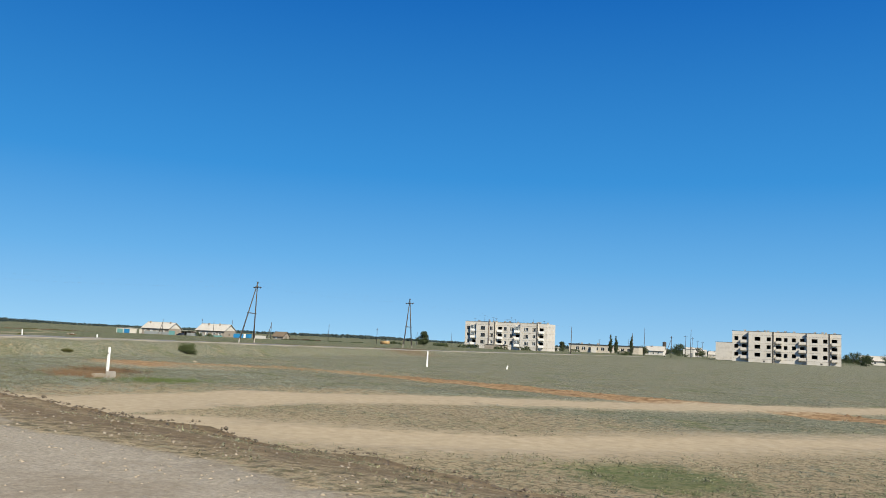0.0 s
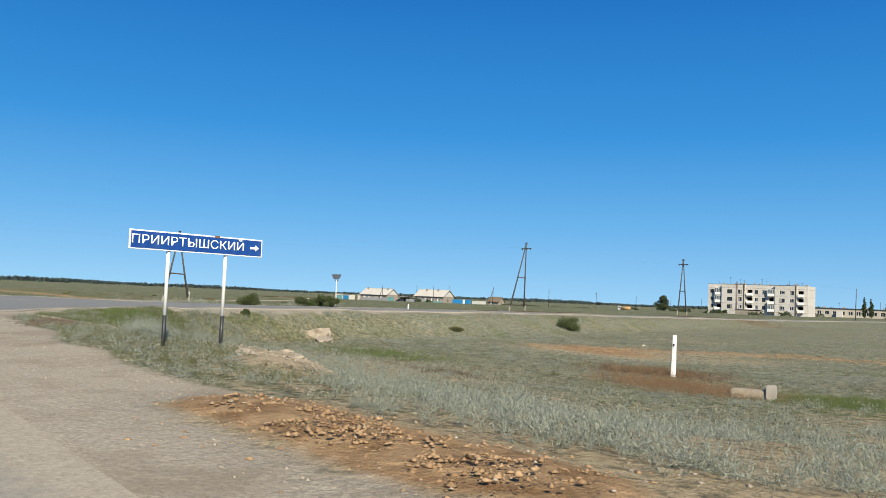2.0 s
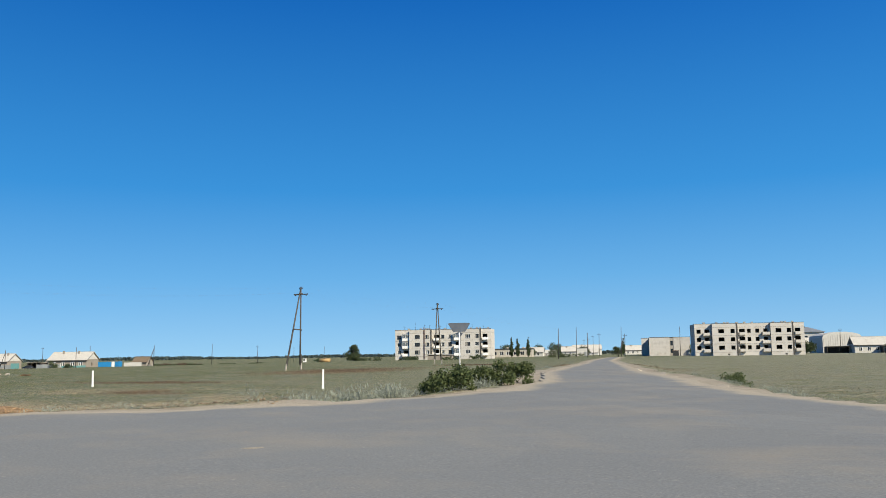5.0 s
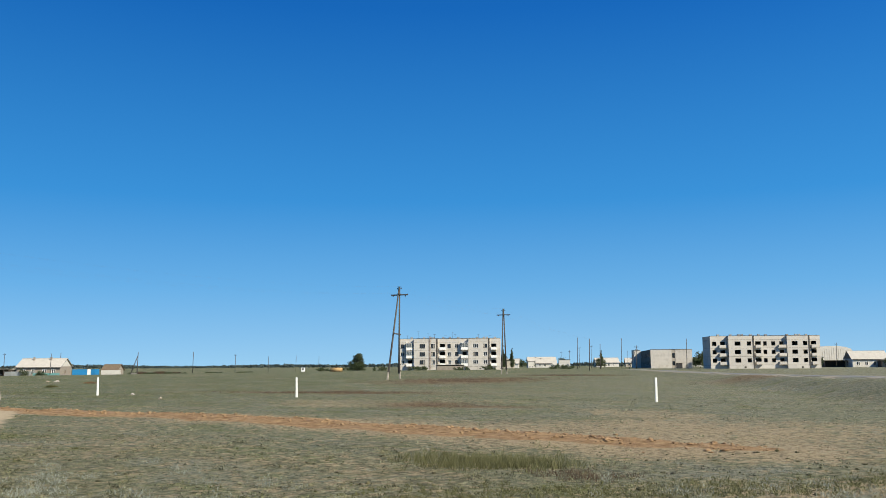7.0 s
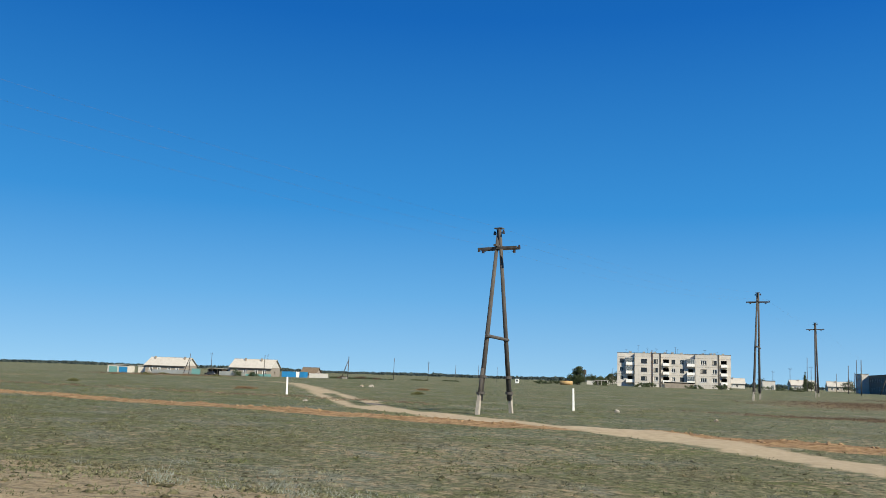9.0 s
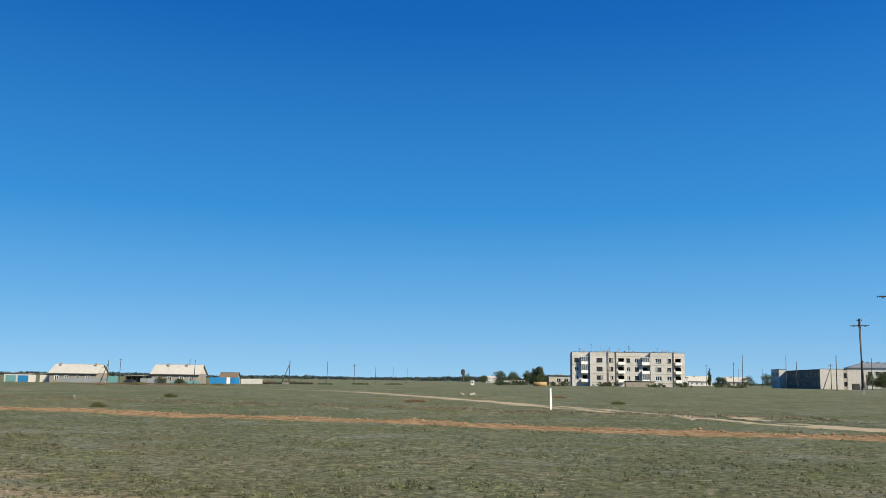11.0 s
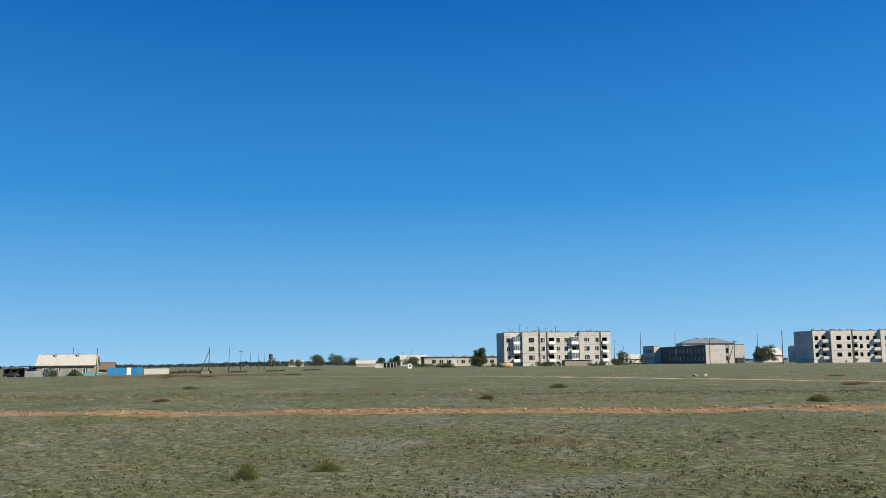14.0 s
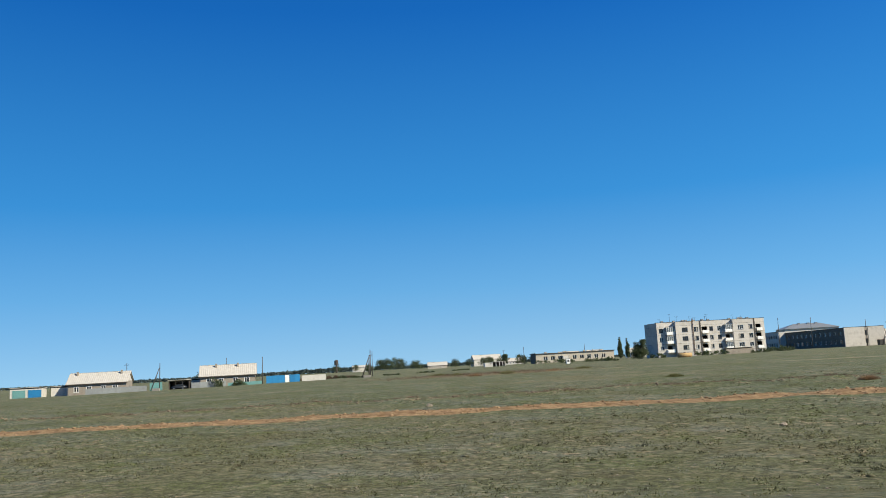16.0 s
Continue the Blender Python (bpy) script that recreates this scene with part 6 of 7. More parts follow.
def side_insulator(parent, x, y, z, way):
    """An insulator on a hook that reaches out sideways."""
    bm = tubed((x, y, z), (x + way * 0.16, y, z + 0.02), 0.02, 0.02, n=5)
    tube(bm, (x + way * 0.16, y, z - 0.09), (x + way * 0.16, y, z + 0.06), 0.085, 0.07, n=8)
    tube(bm, (x + way * 0.16, y, z + 0.06), (x + way * 0.16, y, z + 0.13), 0.07, 0.03, n=8)
    part("insulator", bm, CERAMIC, parent, "brown ceramic insulator on a side hook")


def a_frame(x, y, bar, near, far, rung, label):
    """Two timber legs on concrete stubs, crossing below the top, with a double crossarm."""
    b = thing("power_pole", local(x, y, 0, 0.0), label, "power pole", "timber power poles across the steppe")
    g0, g1 = at(x, y + near), at(x, y + far)
    apex = bar + 1.15
    for foot, g, s in ((near, g0, -1), (far, g1, 1)):
        k = 2.5 / (bar - g)
        stub_top = Vector((0, foot * (1 - k), g + 2.5))
        bm = bmesh.new()
        v0 = box(bm, -0.11, 0.11, -0.11, 0.11, 0, 1)
        for i, v in enumerate(v0):
            t = v.co.z
            v.co = Vector((v.co.x * (1 - 0.2 * t), v.co.y * (1 - 0.2 * t) + s * 0.24, 0)) + Vector((0, foot, g - 0.5)).lerp(stub_top, t * 0.55)
        stub = part("concrete_stub", bm, CONCRETE, b, "pale concrete stub")
        low_end = Vector((0, foot, g - 0.5)).lerp(stub_top, 0.5) + Vector((0, s * 0.22, 0))
        part("splice", tubed(low_end, stub_top + Vector((0, s * 0.2, 0)), 0.12, 0.10, n=8), WOOD, b, "dark timber splice", True)
        leg = part("leg", tubed((0, foot * (1 - 0.5 / 2.5 * k), g + 0.75), (s * 0.09, -s * 0.11, apex), 0.15, 0.10, n=10), WOOD, b, "weathered dark timber leg", True)
        for h in (1.15, 2.05):
            p = Vector((0, foot * (1 - h / 2.5 * k), g + h))
            part("wire_binding", tubed(p + Vector((0, s * 0.1, -0.07)), p + Vector((0, s * 0.1, 0.07)), 0.235, 0.235, n=12), WOOD, stub, "dark wire binding")
    zr = rung
    kn = near * (1 - (zr - g0) / (bar - g0))
    kf = far * (1 - (zr - g1) / (bar - g1))
    part("rung", tubed((0.13, kn - 0.45, zr + 0.06), (0.13, kf + 0.15, zr - 0.06), 0.1, 0.09, n=8), WOOD, b)
    for dy in (-0.2, 0.2):
        part("crossarm", boxed(-1.25, 1.25, dy - 0.06, dy + 0.06, bar - 0.07, bar + 0.07), WOOD, b)
    part("spacer", boxed(-0.09, 0.09, -0.5, 0.5, bar + 0.08, bar + 0.2), WOOD, b)
    for s in (-1, 1):
        side_insulator(b, s * 1.25, -0.2 * s, bar, s)
        side_insulator(b, s * 0.75, 0.2 * s, bar - 0.16, s)
        side_insulator(b, s * 0.18, -s * 0.11, apex - 0.22, s)
    part("top_plate", boxed(-0.24, 0.24, -0.2, 0.2, apex + 0.003, apex + 0.06), WOOD, b)
    return b


a_frame(3.45, 45.1, 8.76, -1.85, 1.9, 3.6, "weathered timber A-frame power pole on concrete stubs")
a_frame(4.4, 113.9, 11.93, -3.8, -0.1, 6.2, "tall timber A-frame power pole on concrete stubs")
a_frame(4.37, 162.9, 11.59, -1.6, 1.5, 5.4, "tall slender timber A-frame power pole")
a_frame(2.6, -24.0, 8.9, -1.6, 1.6, 4.2, "timber A-frame power pole beyond the main road")


def wire(points, sag, label, r=0.002):
    c = bpy.data.curves.new("overhead_wire", "CURVE")
    c.dimensions, c.bevel_depth, c.bevel_resolution = "3D", r, 1
    for a, b in zip(points, points[1:]):
        s = c.splines.new("POLY")
        s.points.add(16)
        for k in range(17):
            t = k / 16
            p = Vector(a).lerp(Vector(b), t)
            s.points[k].co = (p.x, p.y, p.z - sag * 4 * t * (1 - t), 1)
    me = bpy.data.meshes.new_from_object(bpy.data.objects.new("t", c))
    me.materials.append(WIRE)
    tagged(new("overhead_wire", me), label, "wire", "overhead wires between the poles")


for u, dz in ((-1.15, 0.3), (1.15, 0.3), (0.0, 1.25)):
    wire([(2.6 + u, -24.0, 8.9 + dz), (3.45 + u, 45.1, 8.76 + dz), (4.4 + u, 113.9, 11.93 + dz), (4.37 + u, 162.9, 11.59 + dz), (4.5 + u * 0.5, 241, 9.0)], 0.8,
         "thin dark overhead wire sagging between poles")


def single_pole(x, y, top, label="slim dark timber utility pole", prop=False, arm=True, r=0.14, block=True):
    b = thing("utility_pole", local(x, y, 0), label, "utility pole", "slim utility poles of the village")
    h = top - at(x, y)
    part("pole", tubed((0, 0, -0.4), (0.02 * h, 0, h), r, r * 0.65, n=8), WOOD, b, "", True)
    if arm:
        part("crossarm", boxed(-0.75 + 0.02 * h, 0.75 + 0.02 * h, -r - 0.1, -r + 0.02, h - 0.75, h - 0.63), WOOD, b)
        for u in (-0.65, 0.65):
            insulator(b, u + 0.02 * h, -r - 0.04, h - 0.62)
    if prop:
        part("prop", tubed((-2.6, -0.6, -0.3), (-0.05, 0, h * 0.82), r, r * 0.7, n=8), WOOD, b, "leaning timber prop", True)
        if block:
            part("concrete_stub", boxed(-1.9, 0.3, -1.0, -0.5, -0.2, 0.75), CONCRETE, b, "pale concrete block")
    return b


single_pole(-161.0, 245.5, 7.05, "dark timber pole with a leaning prop", True, False, 0.17)
single_pole(-217.4, 223.5, 6.3, "dark timber pole with a leaning prop", True, False, 0.15)
single_pole(5.6, 311.8, 8.6, "pale timber pole with a leaning prop", True, True, 0.14, False)
POLES = [(4.0, 242, 9.1), (-8.3, 359, 12.6), (-172.4, 290.7, 7.9), (-186, 338.7, 7.7), (-199.2, 386.2, 7.2), (-190.8, 234.5, 6.75), (-214.2, 261.3, 7.7), (-23.6, 345, 12.7),
         (-212, 434, 8), (-226, 484, 8), (60, 330, 9.5), (-30, 400, 11), (-45, 440, 11), (20, 340, 11.5), (-5, 300, 9), (75, 400, 10.5), (-60, 480, 10), (-75, 520, 10), (110, 430, 10),
         (-130, 430, 8.5), (-100, 470, 9), (-150, 520, 9), (-255, 270, 8), (-20, 470, 10), (-34, 520, 10)]
for x, y, z in POLES:
    single_pole(x, y, z, arm=(int(abs(x)) % 3 == 0))

# lattice-legged water tower and a far chimney
k = thing("water_tower", local(-513, 1346, 0, -0.3), "dark water tower tank on a thick stem", "water tower")
part("stem", tubed((0, 0, -1), (0, 0, 11.5), 1.5, 1.3, n=12), DARKWOOD, k)
part("tank", tubed((0, 0, 11.5), (0, 0, 19.0), 3.2, 3.2, n=14), DARKWOOD, k)
part("roof", tubed((0, 0, 19.0), (0, 0, 20.2), 3.3, 0.4, n=14), DARKWOOD, k)

# ---- road sign and marker posts ----


def lettering(text, size, parent, m, material, name, width=None):
    c = bpy.data.curves.new(name, "FONT")
    c.body, c.size, c.extrude, c.align_x, c.align_y = text, size, 0.003, "CENTER", "CENTER"
    ob = bpy.data.objects.new(name, c)
    me = bpy.data.meshes.new_from_object(ob)
    me.materials.clear()
    me.materials.append(material)
    xs = [v.co.x for v in me.vertices]
    if width and xs:
        s = width / (max(xs) - min(xs))
        me.transform(Matrix.Diagonal((s, 1, 1, 1)))
    o = new(name, me)
    o.parent = parent
    o.matrix_local = m
    return tagged(o, "white sign lettering")


def town_sign():
    w, h = 2.34, 0.30
    zc = 2.455
    s = thing("road_sign", pose(114.97, 6.11, 0, 0, 0, 98.0), "blue village direction sign with white lettering on two posts", "road sign")
    bm = bmesh.new()
    box(bm, -w / 2, w / 2, -0.012, 0.012, zc - h / 2, zc + h / 2)
    bmesh.ops.bevel(bm, geom=bm.edges[:], offset=0.004, segments=1, affect="EDGES")
    panel = part("sign_panel", bm, SIGN_WHITE, s, "white sheet-metal sign panel")
    part("blue_field", boxed(-w / 2 + 0.022, w / 2 - 0.022, -0.018, -0.0125, zc - h / 2 + 0.022, zc + h / 2 - 0.022), BLUE, panel, "blue sign field with scratches")
    lettering("ПРИИРТЫШСКИЙ", 0.19, panel, pose(-0.165, -0.021, zc - 0.002, 90), SIGN_WHITE, "lettering", 1.94)
    bm = bmesh.new()
    box(bm, 0.93, 1.03, -0.024, -0.019, zc - 0.019, zc + 0.019)
    v = [bm.verts.new(c) for c in ((1.03, -0.024, zc - 0.05), (1.10, -0.024, zc), (1.03, -0.024, zc + 0.05), (1.03, -0.019, zc - 0.05), (1.10, -0.019, zc), (1.03, -0.019, zc + 0.05))]
    for f in ((0, 1, 2), (5, 4, 3), (0, 3, 4, 1), (1, 4, 5, 2), (2, 5, 3, 0)):
        bm.faces.new([v[i] for i in f])
    part("arrow", bm, SIGN_WHITE, panel, "white arrow pointing right")
    part("rust_patch", boxed(0.27, 0.36, -0.02, 0.016, zc + h / 2 - 0.03, zc + h / 2 + 0.006), RUST, panel)
    for u in (-0.50, 0.51):
        x = 114.97 - 0.14 * u
        y = 6.11 + 0.99 * u
        g = at(x, y) - 0.1
        split = max(g + 0.5, 1.30)
        p = part("post", tubed((u, 0.045, split), (u, 0.045, zc + h / 2 - 0.03), 0.03, 0.03, n=12), WHITE, s, "white painted steel post", True)
        part("post_foot", tubed((u, 0.045, g), (u, 0.045, split), 0.0315, 0.0315, n=12), BLACK, p, "black painted foot of the post", True)
        part("clamp", boxed(u - 0.04, u + 0.04, 0.0125, 0.08, zc - 0.03, zc + 0.03), ZINC, p)


town_sign()


def yield_sign():
    """Two triangular sheets on one post at the side road, seen from behind and edge on."""
    s = thing("traffic_sign", pose(71.5, 33.4, 0, 0, 0, 20), "triangular traffic signs on a white post with black foot", "traffic sign")
    g = at(71.5, 33.4) - 0.2
    bm = bmesh.new()
    prism(bm, ((-0.47, 3.12), (-0.43, 3.16), (0.43, 3.16), (0.47, 3.12), (0.26, 2.78), (-0.26, 2.78)), -0.012, 0.012)
    part("sign_plate", bm, SIGN_BACK, s, "grey sheet-metal back of a sign, darkened for shade")
    bm = bmesh.new()
    prism(bm, ((-0.17, 2.74), (0.17, 2.74), (0.0, 2.5)), 0.05, 0.07)
    part("lower_plate", bm, SIGN_BACK, s, "small metal plate darkened for shade")
    p = part("post", tubed((0, 0.045, g + 0.75), (0, 0.045, 3.1), 0.033, 0.033, n=12), WHITE, s, "white painted steel post", True)
    part("post_foot", tubed((0, 0.045, g), (0, 0.045, g + 0.75), 0.035, 0.035, n=12), BLACK, p, "black painted foot", True)


yield_sign()


def marker_post(x, y, h, cap=False, tilt=0.0, label="white painted concrete marker post standing in the grass"):
    b = thing("marker_post", pose(x, y, at(x, y) - 0.1, 0, tilt, 20), label, "marker post", "white marker posts in the steppe")
    bm = bmesh.new()
    box(bm, -0.075, 0.075, -0.075, 0.075, 0, h + 0.1)
    top = [v for v in bm.verts if v.co.z > h]
    for v in top:
        v.co.x *= 0.8
        v.co.y *= 0.8
    bmesh.ops.bevel(bm, geom=[e for e in bm.edges], offset=0.015, segments=1, affect="EDGES")
    part("shaft", bm, WHITE, b)
    if cap:
        part("dark_mark", boxed(-0.03, 0.03, -0.085, -0.078, h - 0.3, h - 0.22), BLACK, b)


for x, y, h, cap in ((-22.07, 56.5, 1.45, False), (3.3, 56.9, 1.5, False), (22.5, 57.0, 1.5, False), (49.2, 55.5, 1.5, False), (98.5, 66.4, 1.6, False), (108.8, 26.1, 1.5, True)):
    marker_post(x, y, h, cap, 0.8 if x > 40 else -1.2)
marker_post(103.5, 73.5, 0.42, False, 14, "short broken white marker stub leaning in the grass")

# ---- stones, concrete and litter ----


def stone_slab(x, y, size, seed, rot, label, z=None, material=ROCK):
    b = thing("rock", pose(x, y, (at(x, y) if z is None else z), 0, 0, rot), label, "rock")
    bm = bmesh.new()
    lump(bm, (0, 0, 0), size, seed, 0.3, 4, 0.62)
    for v in bm.verts:
        v.co += v.normal * (0.05 * noise.noise(v.co * 5) + 0.02 * noise.noise(v.co * 14)) * min(1.0, size[0] * 2)
        v.co.z = min(v.co.z, size[2] * (0.7 + 0.25 * v.co.x / size[0]) + 0.05 * noise.noise(v.co * 3))
    part("stone", bm, material, b, "", True)


stone_slab(88.3, 22.9, (0.60, 0.48, 0.52), 2, 20, "pale tan boulder in the grassy ditch", -0.58)
stone_slab(89.9, 22.4, (0.75, 0.42, 0.40), 5, 150, "low tan broken slab beside a boulder", -0.85)
stone_slab(115.0, 7.7, (0.16, 0.13, 0.1), 7, 10, "pale stone on the rubble heap")
stone_slab(116.3, 7.25, (0.13, 0.1, 0.08), 8, 80, "pale stone on the rubble heap")
stone_slab(115.6, 6.7, (0.18, 0.13, 0.09), 9, 130, "pale stone beside the rubble heap")

k = thing("concrete_block", pose(113.9, 23.2, at(113.9, 23.2), 0, 0, 25), "old concrete block with a whitened end in the weeds", "concrete block")
bm = bmesh.new()
box(bm, -0.60, 0.35, -0.22, 0.28, -0.2, 0.22)
bmesh.ops.bevel(bm, geom=bm.edges[:], offset=0.03, segments=2, affect="EDGES")
part("slab", bm, ROCK, k, "earth-stained slab")
bm = bmesh.new()
box(bm, 0.36, 0.62, -0.28, 0.28, -0.2, 0.38)
bmesh.ops.bevel(bm, geom=bm.edges[:], offset=0.03, segments=2, affect="EDGES")
part("end_block", bm, CONCRETE, k, "whitened end block")


def culvert(x, y, z, rot):
    k = thing("culvert_pipe", pose(x, y, z, 0, 0, rot), "broken concrete culvert pipe with a dark mouth in sagebrush", "culvert pipe")
    bm = bmesh.new()
    n = 20
    rings = []
    for yy, r in ((-0.35, 0.26), (-0.35, 0.22), (0.75, 0.22), (0.75, 0.26)):
        rings.append([bm.verts.new((r * math.cos(2 * math.pi * i / n) * 1.1, yy + (0.13 * math.sin(i * 2.3) * math.cos(i * 0.9) if yy < 0 else 0), 0.78 * r * math.sin(2 * math.pi * i / n))) for i in range(n)])
    for a, b in ((0, 1), (1, 2), (2, 3), (3, 0)):
        for i in range(n):
            bm.faces.new((rings[a][i], rings[a][(i + 1) % n], rings[b][(i + 1) % n], rings[b][i]))
    bmesh.ops.recalc_face_normals(bm, faces=bm.faces)
    part("pipe", bm, DAMP, k, "", True)
    # black plate added to stand for the shade inside the mouth
    part("mouth_shade", boxed(-0.23, 0.23, 0.3, 0.4, -0.16, 0.16), BLACK, k, "black plate standing for the shade inside the pipe")


culvert(125.75, 10.45, 0.06, 40)
c = bpy.data.curves.new("bent_wire", "CURVE")
c.dimensions, c.bevel_depth = "3D", 0.009
s = c.splines.new("POLY")
s.points.add(9)
for q in range(10):
    t = q / 9
    s.points[q].co = (0.62 * t - 0.05 * math.sin(t * 6), 0.2 * t, 0.42 * t + 0.05 * math.sin(t * 7), 1)
me = bpy.data.meshes.new_from_object(bpy.data.objects.new("t", c))
me.materials.append(DARKWOOD)
o = tagged(new("bent_wire", me), "rusty bent reinforcing wire above the pipe", "wire")
o.matrix_world = pose(126.1, 10.5, 0.3, 0, 0, 20)

for i, (x, y, r) in enumerate(((-48.3, 22.7, 0.09), (-89.4, 19.1, 0.11), (-12, 47, 0.15), (14, 52, 0.18), (6, 58, 0.2), (-102, 36, 0.16), (118.5, 13, 0.12), (117, 12, 0.1), (134, 32, 0.09), (-43, 95, 0.3), (-41.8, 95.6, 0.38), (95, 41, 0.14), (-64, 57, 0.15))):
    b = thing("litter_stone", pose(x, y, at(x, y), 0, 0, 40 * i), "pale chunk of rubble lying in the grass", "stone", "loose rubble in the steppe")
    bm = bmesh.new()
    lump(bm, (0, 0, r * 0.3), (r, r * 0.7, r * 0.55), i, 0.5, 2)
    part("stone", bm, CONCRETE if i % 2 == 0 else ROCK, b)

# ---- trees and bushes ----


def tree(x, y, h, r, seed, label, name="tree", material=DARKLEAF, leaves=2600, size=0.22, slim=False, z=None, low=0.34):
    rr = random.Random(seed)
    b = thing(name, local(x, y, rr.uniform(0, 360), z), label, "tree" if name != "bush" else "bush")
    bm = bmesh.new()
    trunk_top = h * (0.85 if slim else 0.5)
    pts = [Vector((0.05 * h * math.sin(k * 1.7 + seed) * k / 4 * (0.3 if slim else 0.6), 0.03 * h * math.cos(k * 2.1 + seed) * k / 4, -0.3 + (trunk_top + 0.3) * k / 4)) for k in range(5)]
    r0 = max(0.02 * h, 0.03)
    for k in range(4):
        tube(bm, pts[k], pts[k + 1], r0 * (1 - 0.2 * k), r0 * (1 - 0.2 * (k + 1)), n=7, cap=False)
    centres, radii = [], []
    if slim:
        for k in range(12):
            t = k / 11
            zc = h * (0.12 + 0.84 * t)
            w = r * (0.75 + 0.4 * math.sin(math.pi * min(t * 1.15, 1))) * (1 - 0.55 * t)
            centres.append((rr.uniform(-0.25, 0.25) * r, rr.uniform(-0.25, 0.25) * r, zc))
            radii.append(w)
    else:
        for k in range(40):
            a = rr.uniform(0, 2 * math.pi)
            f = rr.uniform(low, 0.92)
            d = r * math.sqrt(max(0.04, 1 - ((f - 0.42) / 0.56) ** 2)) * rr.uniform(0.25, 0.85)
            c = Vector((d * math.cos(a), d * math.sin(a), h * f))
            start = pts[1].lerp(pts[4], min(1.0, f * 1.1))
            tube(bm, start, c, r0 * 0.4, r0 * 0.1, n=5, cap=False)
            centres.append(tuple(c))
            radii.append(r * rr.uniform(0.2, 0.4))
    part("trunk", bm, BARK, b, "", True)
    o = new("crown", leaf_mesh("crown", centres, radii, leaves, size, seed, material))
    o.parent = b
    return b


def sprig_mesh(name, h, r, count, seed, material):
    """Fine upright sprigs that fan out from the root into an open, uneven dome."""
    g = np.random.default_rng(seed)
    a, out = g.uniform(0, 2 * np.pi, count), g.uniform(0, 1, count) ** 0.6
    lump = 0.75 + 0.3 * np.sin(a * 3 + seed) * np.sin(a * 5 + 2 * seed)
    tip = np.stack([np.cos(a) * out * r * lump, np.sin(a) * out * r * lump, h * np.sqrt(1.02 - 0.85 * out ** 2) * g.uniform(0.3, 1.3, count)], 1)
    low = tip * (g.uniform(0.62, 0.95, count)[:, None]) + g.normal(0, 0.05 * r, (count, 3))
    low[:, 2] = np.maximum(low[:, 2] - 0.02, -0.02)
    b = g.uniform(0, 2 * np.pi, count)
    w = 0.0045 * (1 + r) * np.stack([np.cos(b), np.sin(b), 0 * b], 1)
    v = np.stack([low - w, low + w, tip], 1).reshape(-1, 3)
    return quads(name, v, np.arange(len(v)).reshape(-1, 3), material)


def sprig_bush(x, y, h, r, seed, label, material, count):
    b = thing("bush", local(x, y, 0), label, "bush", "low bushes of the steppe")
    o = tagged(new("foliage", sprig_mesh("foliage", h, r, count, seed, material)), kind="stuff")
    o.parent = b
    bm = bmesh.new()
    tube(bm, (0, 0, -0.1), (0, 0, h * 0.4), 0.02, 0.01, n=5, cap=False)
    part("stem", bm, BARK, b)
    return b


def bush(x, y, h, r, seed, label, material=LEAF, leaves=1500, size=0.06):
    rr = random.Random(seed)
    b = thing("bush", local(x, y, 0), label, "bush", "low bushes of the steppe")
    bm = bmesh.new()
    centres, radii = [], []
    for k in range(int(14 * min(max(1.0, r / h), 3.0))):
        a, d = rr.uniform(0, 2 * math.pi), r * math.sqrt(rr.uniform(0.01, 0.9))
        drop = at(x + d * math.cos(a), y + d * math.sin(a)) - at(x, y)
        c = Vector((d * math.cos(a), d * math.sin(a), drop + h * rr.uniform(0.12, 0.95) * (1 - 0.4 * d / r)))
        tube(bm, (c.x * 0.6, c.y * 0.6, 0.6 * drop - 0.1), c, 0.012, 0.004, n=4, cap=False)
        centres.append(tuple(c))
        radii.append(h * rr.uniform(0.16, 0.42))
    tagged(part("stemwork", bm, BARK, b), kind="stuff")
    o = new("foliage", leaf_mesh("foliage", centres, radii, leaves, size, seed, material, 0.9))
    o.parent = b
    return b


tree(-80.5, 262.0, 6.0, 2.9, 11, "dense dark green tree beside the apartment block", leaves=15000, size=0.12, low=0.16)
for x, y, h, s in ((-82.4, 418.0, 10.4, 1), (-78.8, 417.6, 9.6, 2), (-81.5, 440, 10.8, 3), (-50, 520, 10.5, 5)):
    tree(x, y, h, 1.15, s, "tall slim dark poplar", "poplar", leaves=1700, size=0.26, slim=True)
FAR_TREES = [(23.8, 352, 6.8, 3.0), (28.0, 355, 7.2, 3.2), (25.5, 360, 6.6, 3.0), (-150, 455, 5.5, 2.6), (-143, 462, 6.5, 2.4), (-128, 470, 6, 2.6), (-368, 1101, 15, 12), (-395, 1110, 9, 9), (-95, 480, 5, 3.2), (-70, 505, 6, 4), (-40, 470, 5, 3.5), (-30, 540, 6.5, 4.5), (0, 560, 6, 4), (18, 430, 7, 4.5), (26, 440, 7.5, 5), (34, 452, 6.5, 4.5), (58, 420, 6, 4), (95, 388, 5.2, 3.6),
             (66, 352, 4.5, 3), (120, 440, 7, 5), (140, 450, 7.5, 5.5), (155, 460, 7, 5), (-135, 470, 5.5, 4), (-160, 600, 7, 5), (-175, 620, 7, 5), (-240, 985, 9, 6), (-215, 960, 11, 5),
             (-255, 975, 10, 7), (-470, 1600, 24, 19), (-500, 1590, 20, 15), (-430, 1580, 14, 16), (-545, 1450, 16, 10), (-505, 1430, 12, 8), (-222, 262, 5, 4), (-110, 452, 4.5, 4), (-18, 500, 7, 4.5)]
for i, (x, y, h, r) in enumerate(FAR_TREES):
    tree(x, y, h, r, 30 + i, "distant rounded dark green tree", leaves=2200, size=0.2 * max(1.0, r / 4.5), low=0.2)

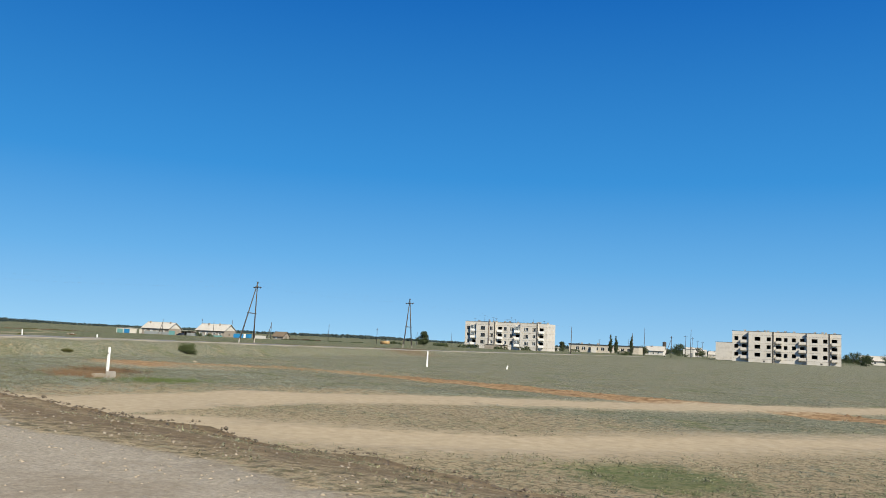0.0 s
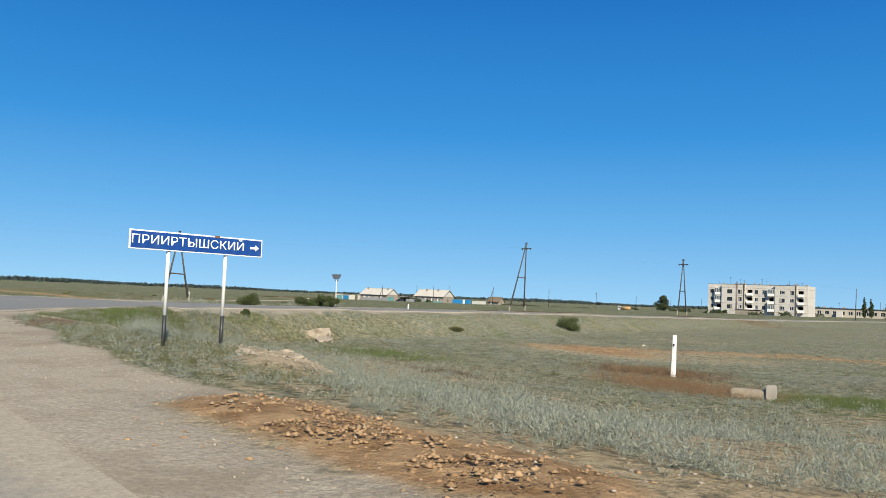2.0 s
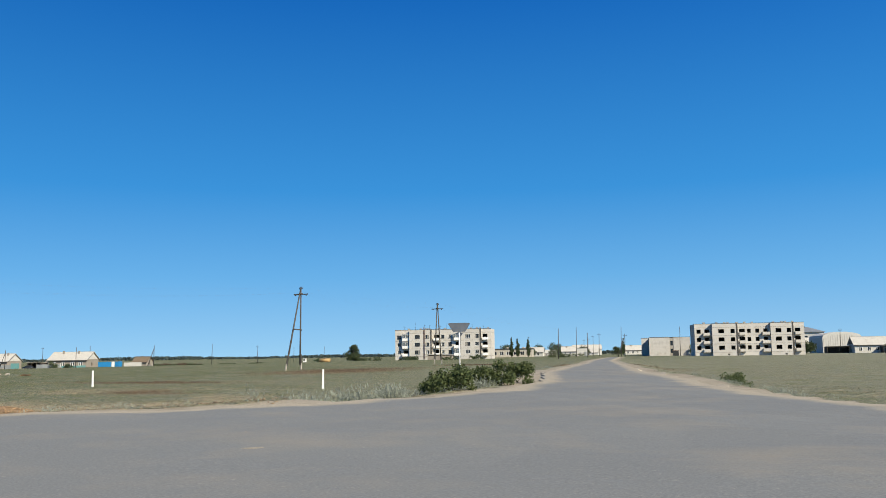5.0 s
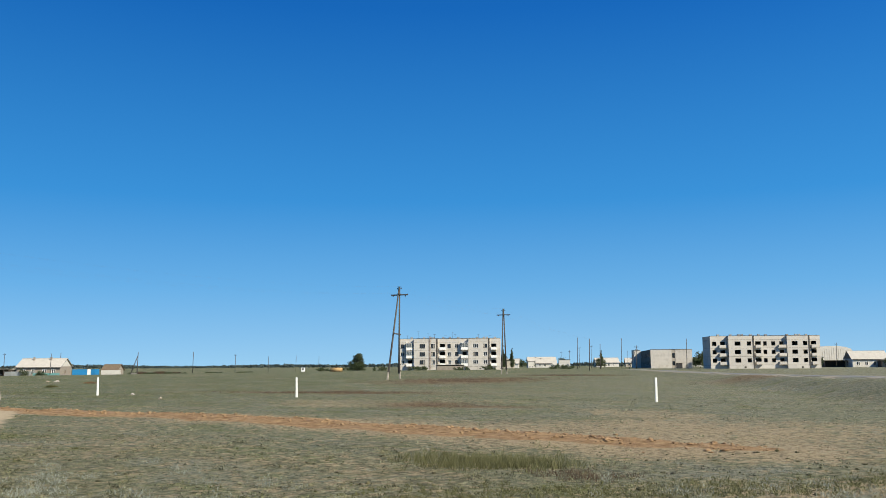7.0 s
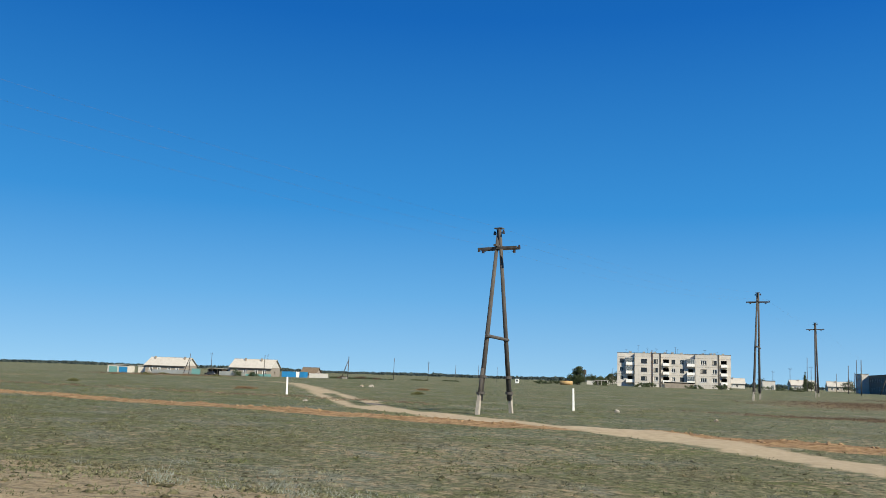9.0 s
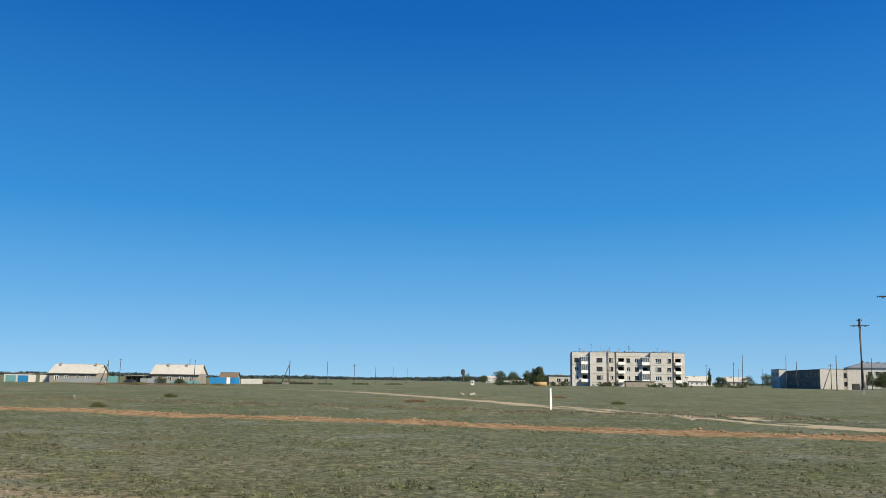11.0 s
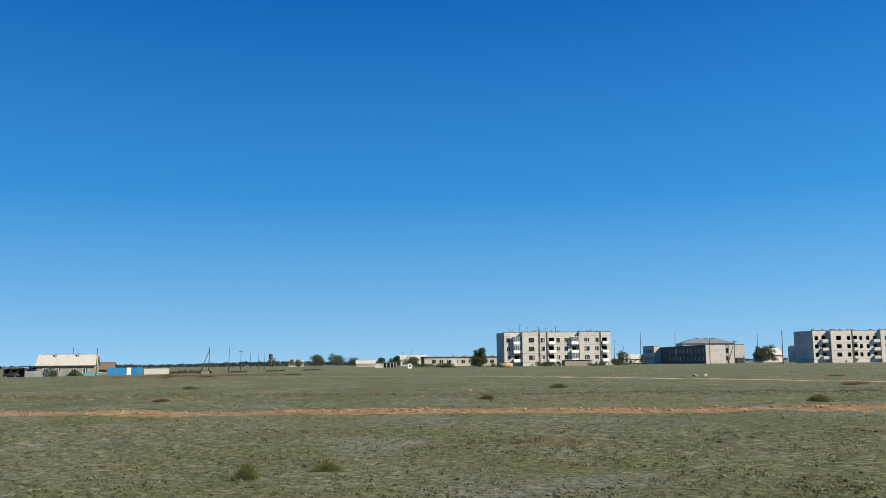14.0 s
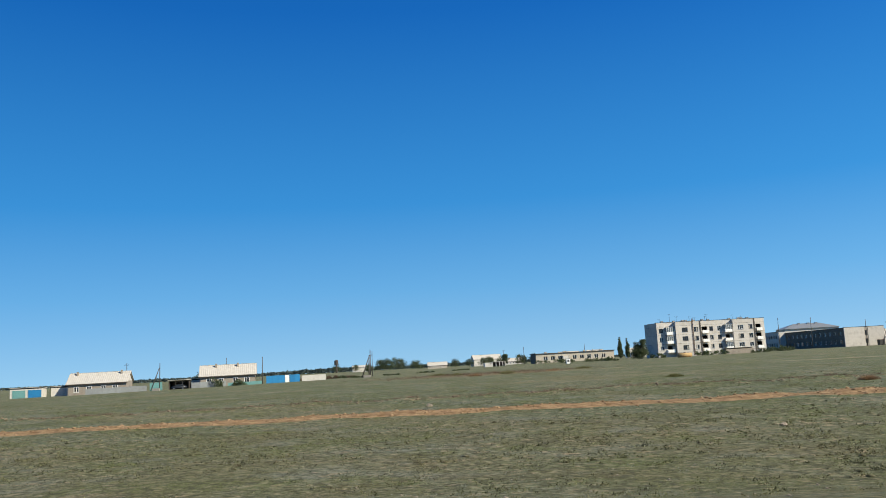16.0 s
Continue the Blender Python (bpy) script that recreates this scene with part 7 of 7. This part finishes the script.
bush(74.3, 30.3, 0.95, 1.7, 1, "dense green leafy bush at the road junction", leaves=8000, size=0.05)
bush(75.2, 25.0, 0.9, 0.95, 2, "green leafy bush at the road junction", leaves=4500, size=0.045)
bush(80.6, 49.6, 1.15, 0.78, 3, "dark green bush on the road bank", leaves=3500, size=0.05)
for i, (x, y, h, r) in enumerate(((88.8, 18.6, 0.3, 0.25), (-64.45, 15.1, 0.29, 0.27), (-63.2, 16.5, 0.19, 0.32))):
    if x < 0:
        sprig_bush(x, y, h * 1.1, r * 1.2, 10 + i, "low yellow-green bush in the grass", SPRIG, 2600)
    else:
        bush(x, y, h, r, 10 + i, "low green bush in the grass", LEAF, 2400, 0.035)
sprig_bush(84.6, 34.9, 0.22, 0.9, 7, "low dark scrub on the road bank", SPRIG, 4200)
sprig_bush(126.76, 7.66, 0.34, 0.26, 8, "dark yellow-green weed bush on the bank", SPRIG, 2600)
sprig_bush(-77.2, 14.85, 0.36, 0.52, 9, "dry brown weed bush in the turf", RUSTY, 3200)
for i, (x, y, h, r) in enumerate(((-206.5, 236.3, 2.6, 2.4), (-199.8, 239.0, 2.3, 1.8), (-62, 272, 1.6, 3), (-75, 268, 1.5, 2.5), (-58, 262, 1.5, 3.5), (-45, 268, 1.4, 3), (-38, 275, 1.8, 3), (-120, 425, 2.2, 4), (-112, 428, 2, 4),
                                  (-104, 300, 1.6, 3), (-95, 290, 1.6, 3.5), (-160, 268, 0.6, 3), (-150, 275, 0.6, 3.5), (-139, 280, 0.5, 3.5), (-170, 262, 0.7, 3), (-90, 255, 1.3, 3), (-24, 330, 1.8, 3), (-30, 338, 1.8, 4), (-60, 460, 2, 4))):
    bush(x, y, h, r, 40 + i, "dark scrubby bush by the yards", DARKLEAF, 900, 0.16)
for i in range(8):
    bush(-199 + 2.6 * i, 286 + 0.5 * i + 1.2 * math.sin(i * 2.1), 1.2 + 0.3 * math.sin(i * 1.7), 2.2, 140 + i, "brown scrubby bank of weeds beyond the yards", DRY if i % 3 else DARKLEAF, 900, 0.14)
for i, (x, y, r) in enumerate(((-110, 108, 1.6), (-106, 112, 1.8), (-114, 118, 1.4), (-100, 116, 1.7), (-96, 120, 1.6), (-118, 126, 2.0), (-80, 44, 0.7), (-62, 45.5, 0.6), (-46, 41, 0.8), (-36, 66, 1.6), (-21, 75, 1.0), (-58, 62, 0.9), (-30, 90, 1.2), (-88, 66, 1.0))):
    sprig_bush(x, y, 0.22 + 0.06 * (i % 3), r, 70 + i, "low dark weedy bush in the steppe", RUSTY if i % 3 == 0 else SPRIG, 3500)

# far woods along the horizon
r = np.random.default_rng(5)
cs, rs = [], []
for i in range(7500):
    a = radians(r.uniform(-88, 64))
    d = r.uniform(1900, 2300)
    k = 0.5 + 0.5 * math.sin(a * 9 + 1.3) * math.sin(a * 4.1) + 0.25 * math.sin(a * 31)
    rad = r.uniform(2.4, 4.4) * (0.6 + 0.5 * max(k, 0))
    if math.degrees(a) > -5 and r.uniform() < 0.5:
        continue
    cs.append((math.sin(a) * d, math.cos(a) * d, rad * 0.5 + r.uniform(0, 4) * max(k, 0)))
    rs.append(rad)
o = new("far_woods", leaf_mesh("far_woods", cs, rs, 40000, 2.8, 6, WOODS))
tagged(o, "dark belt of woods along the horizon", "woods", kind="stuff")
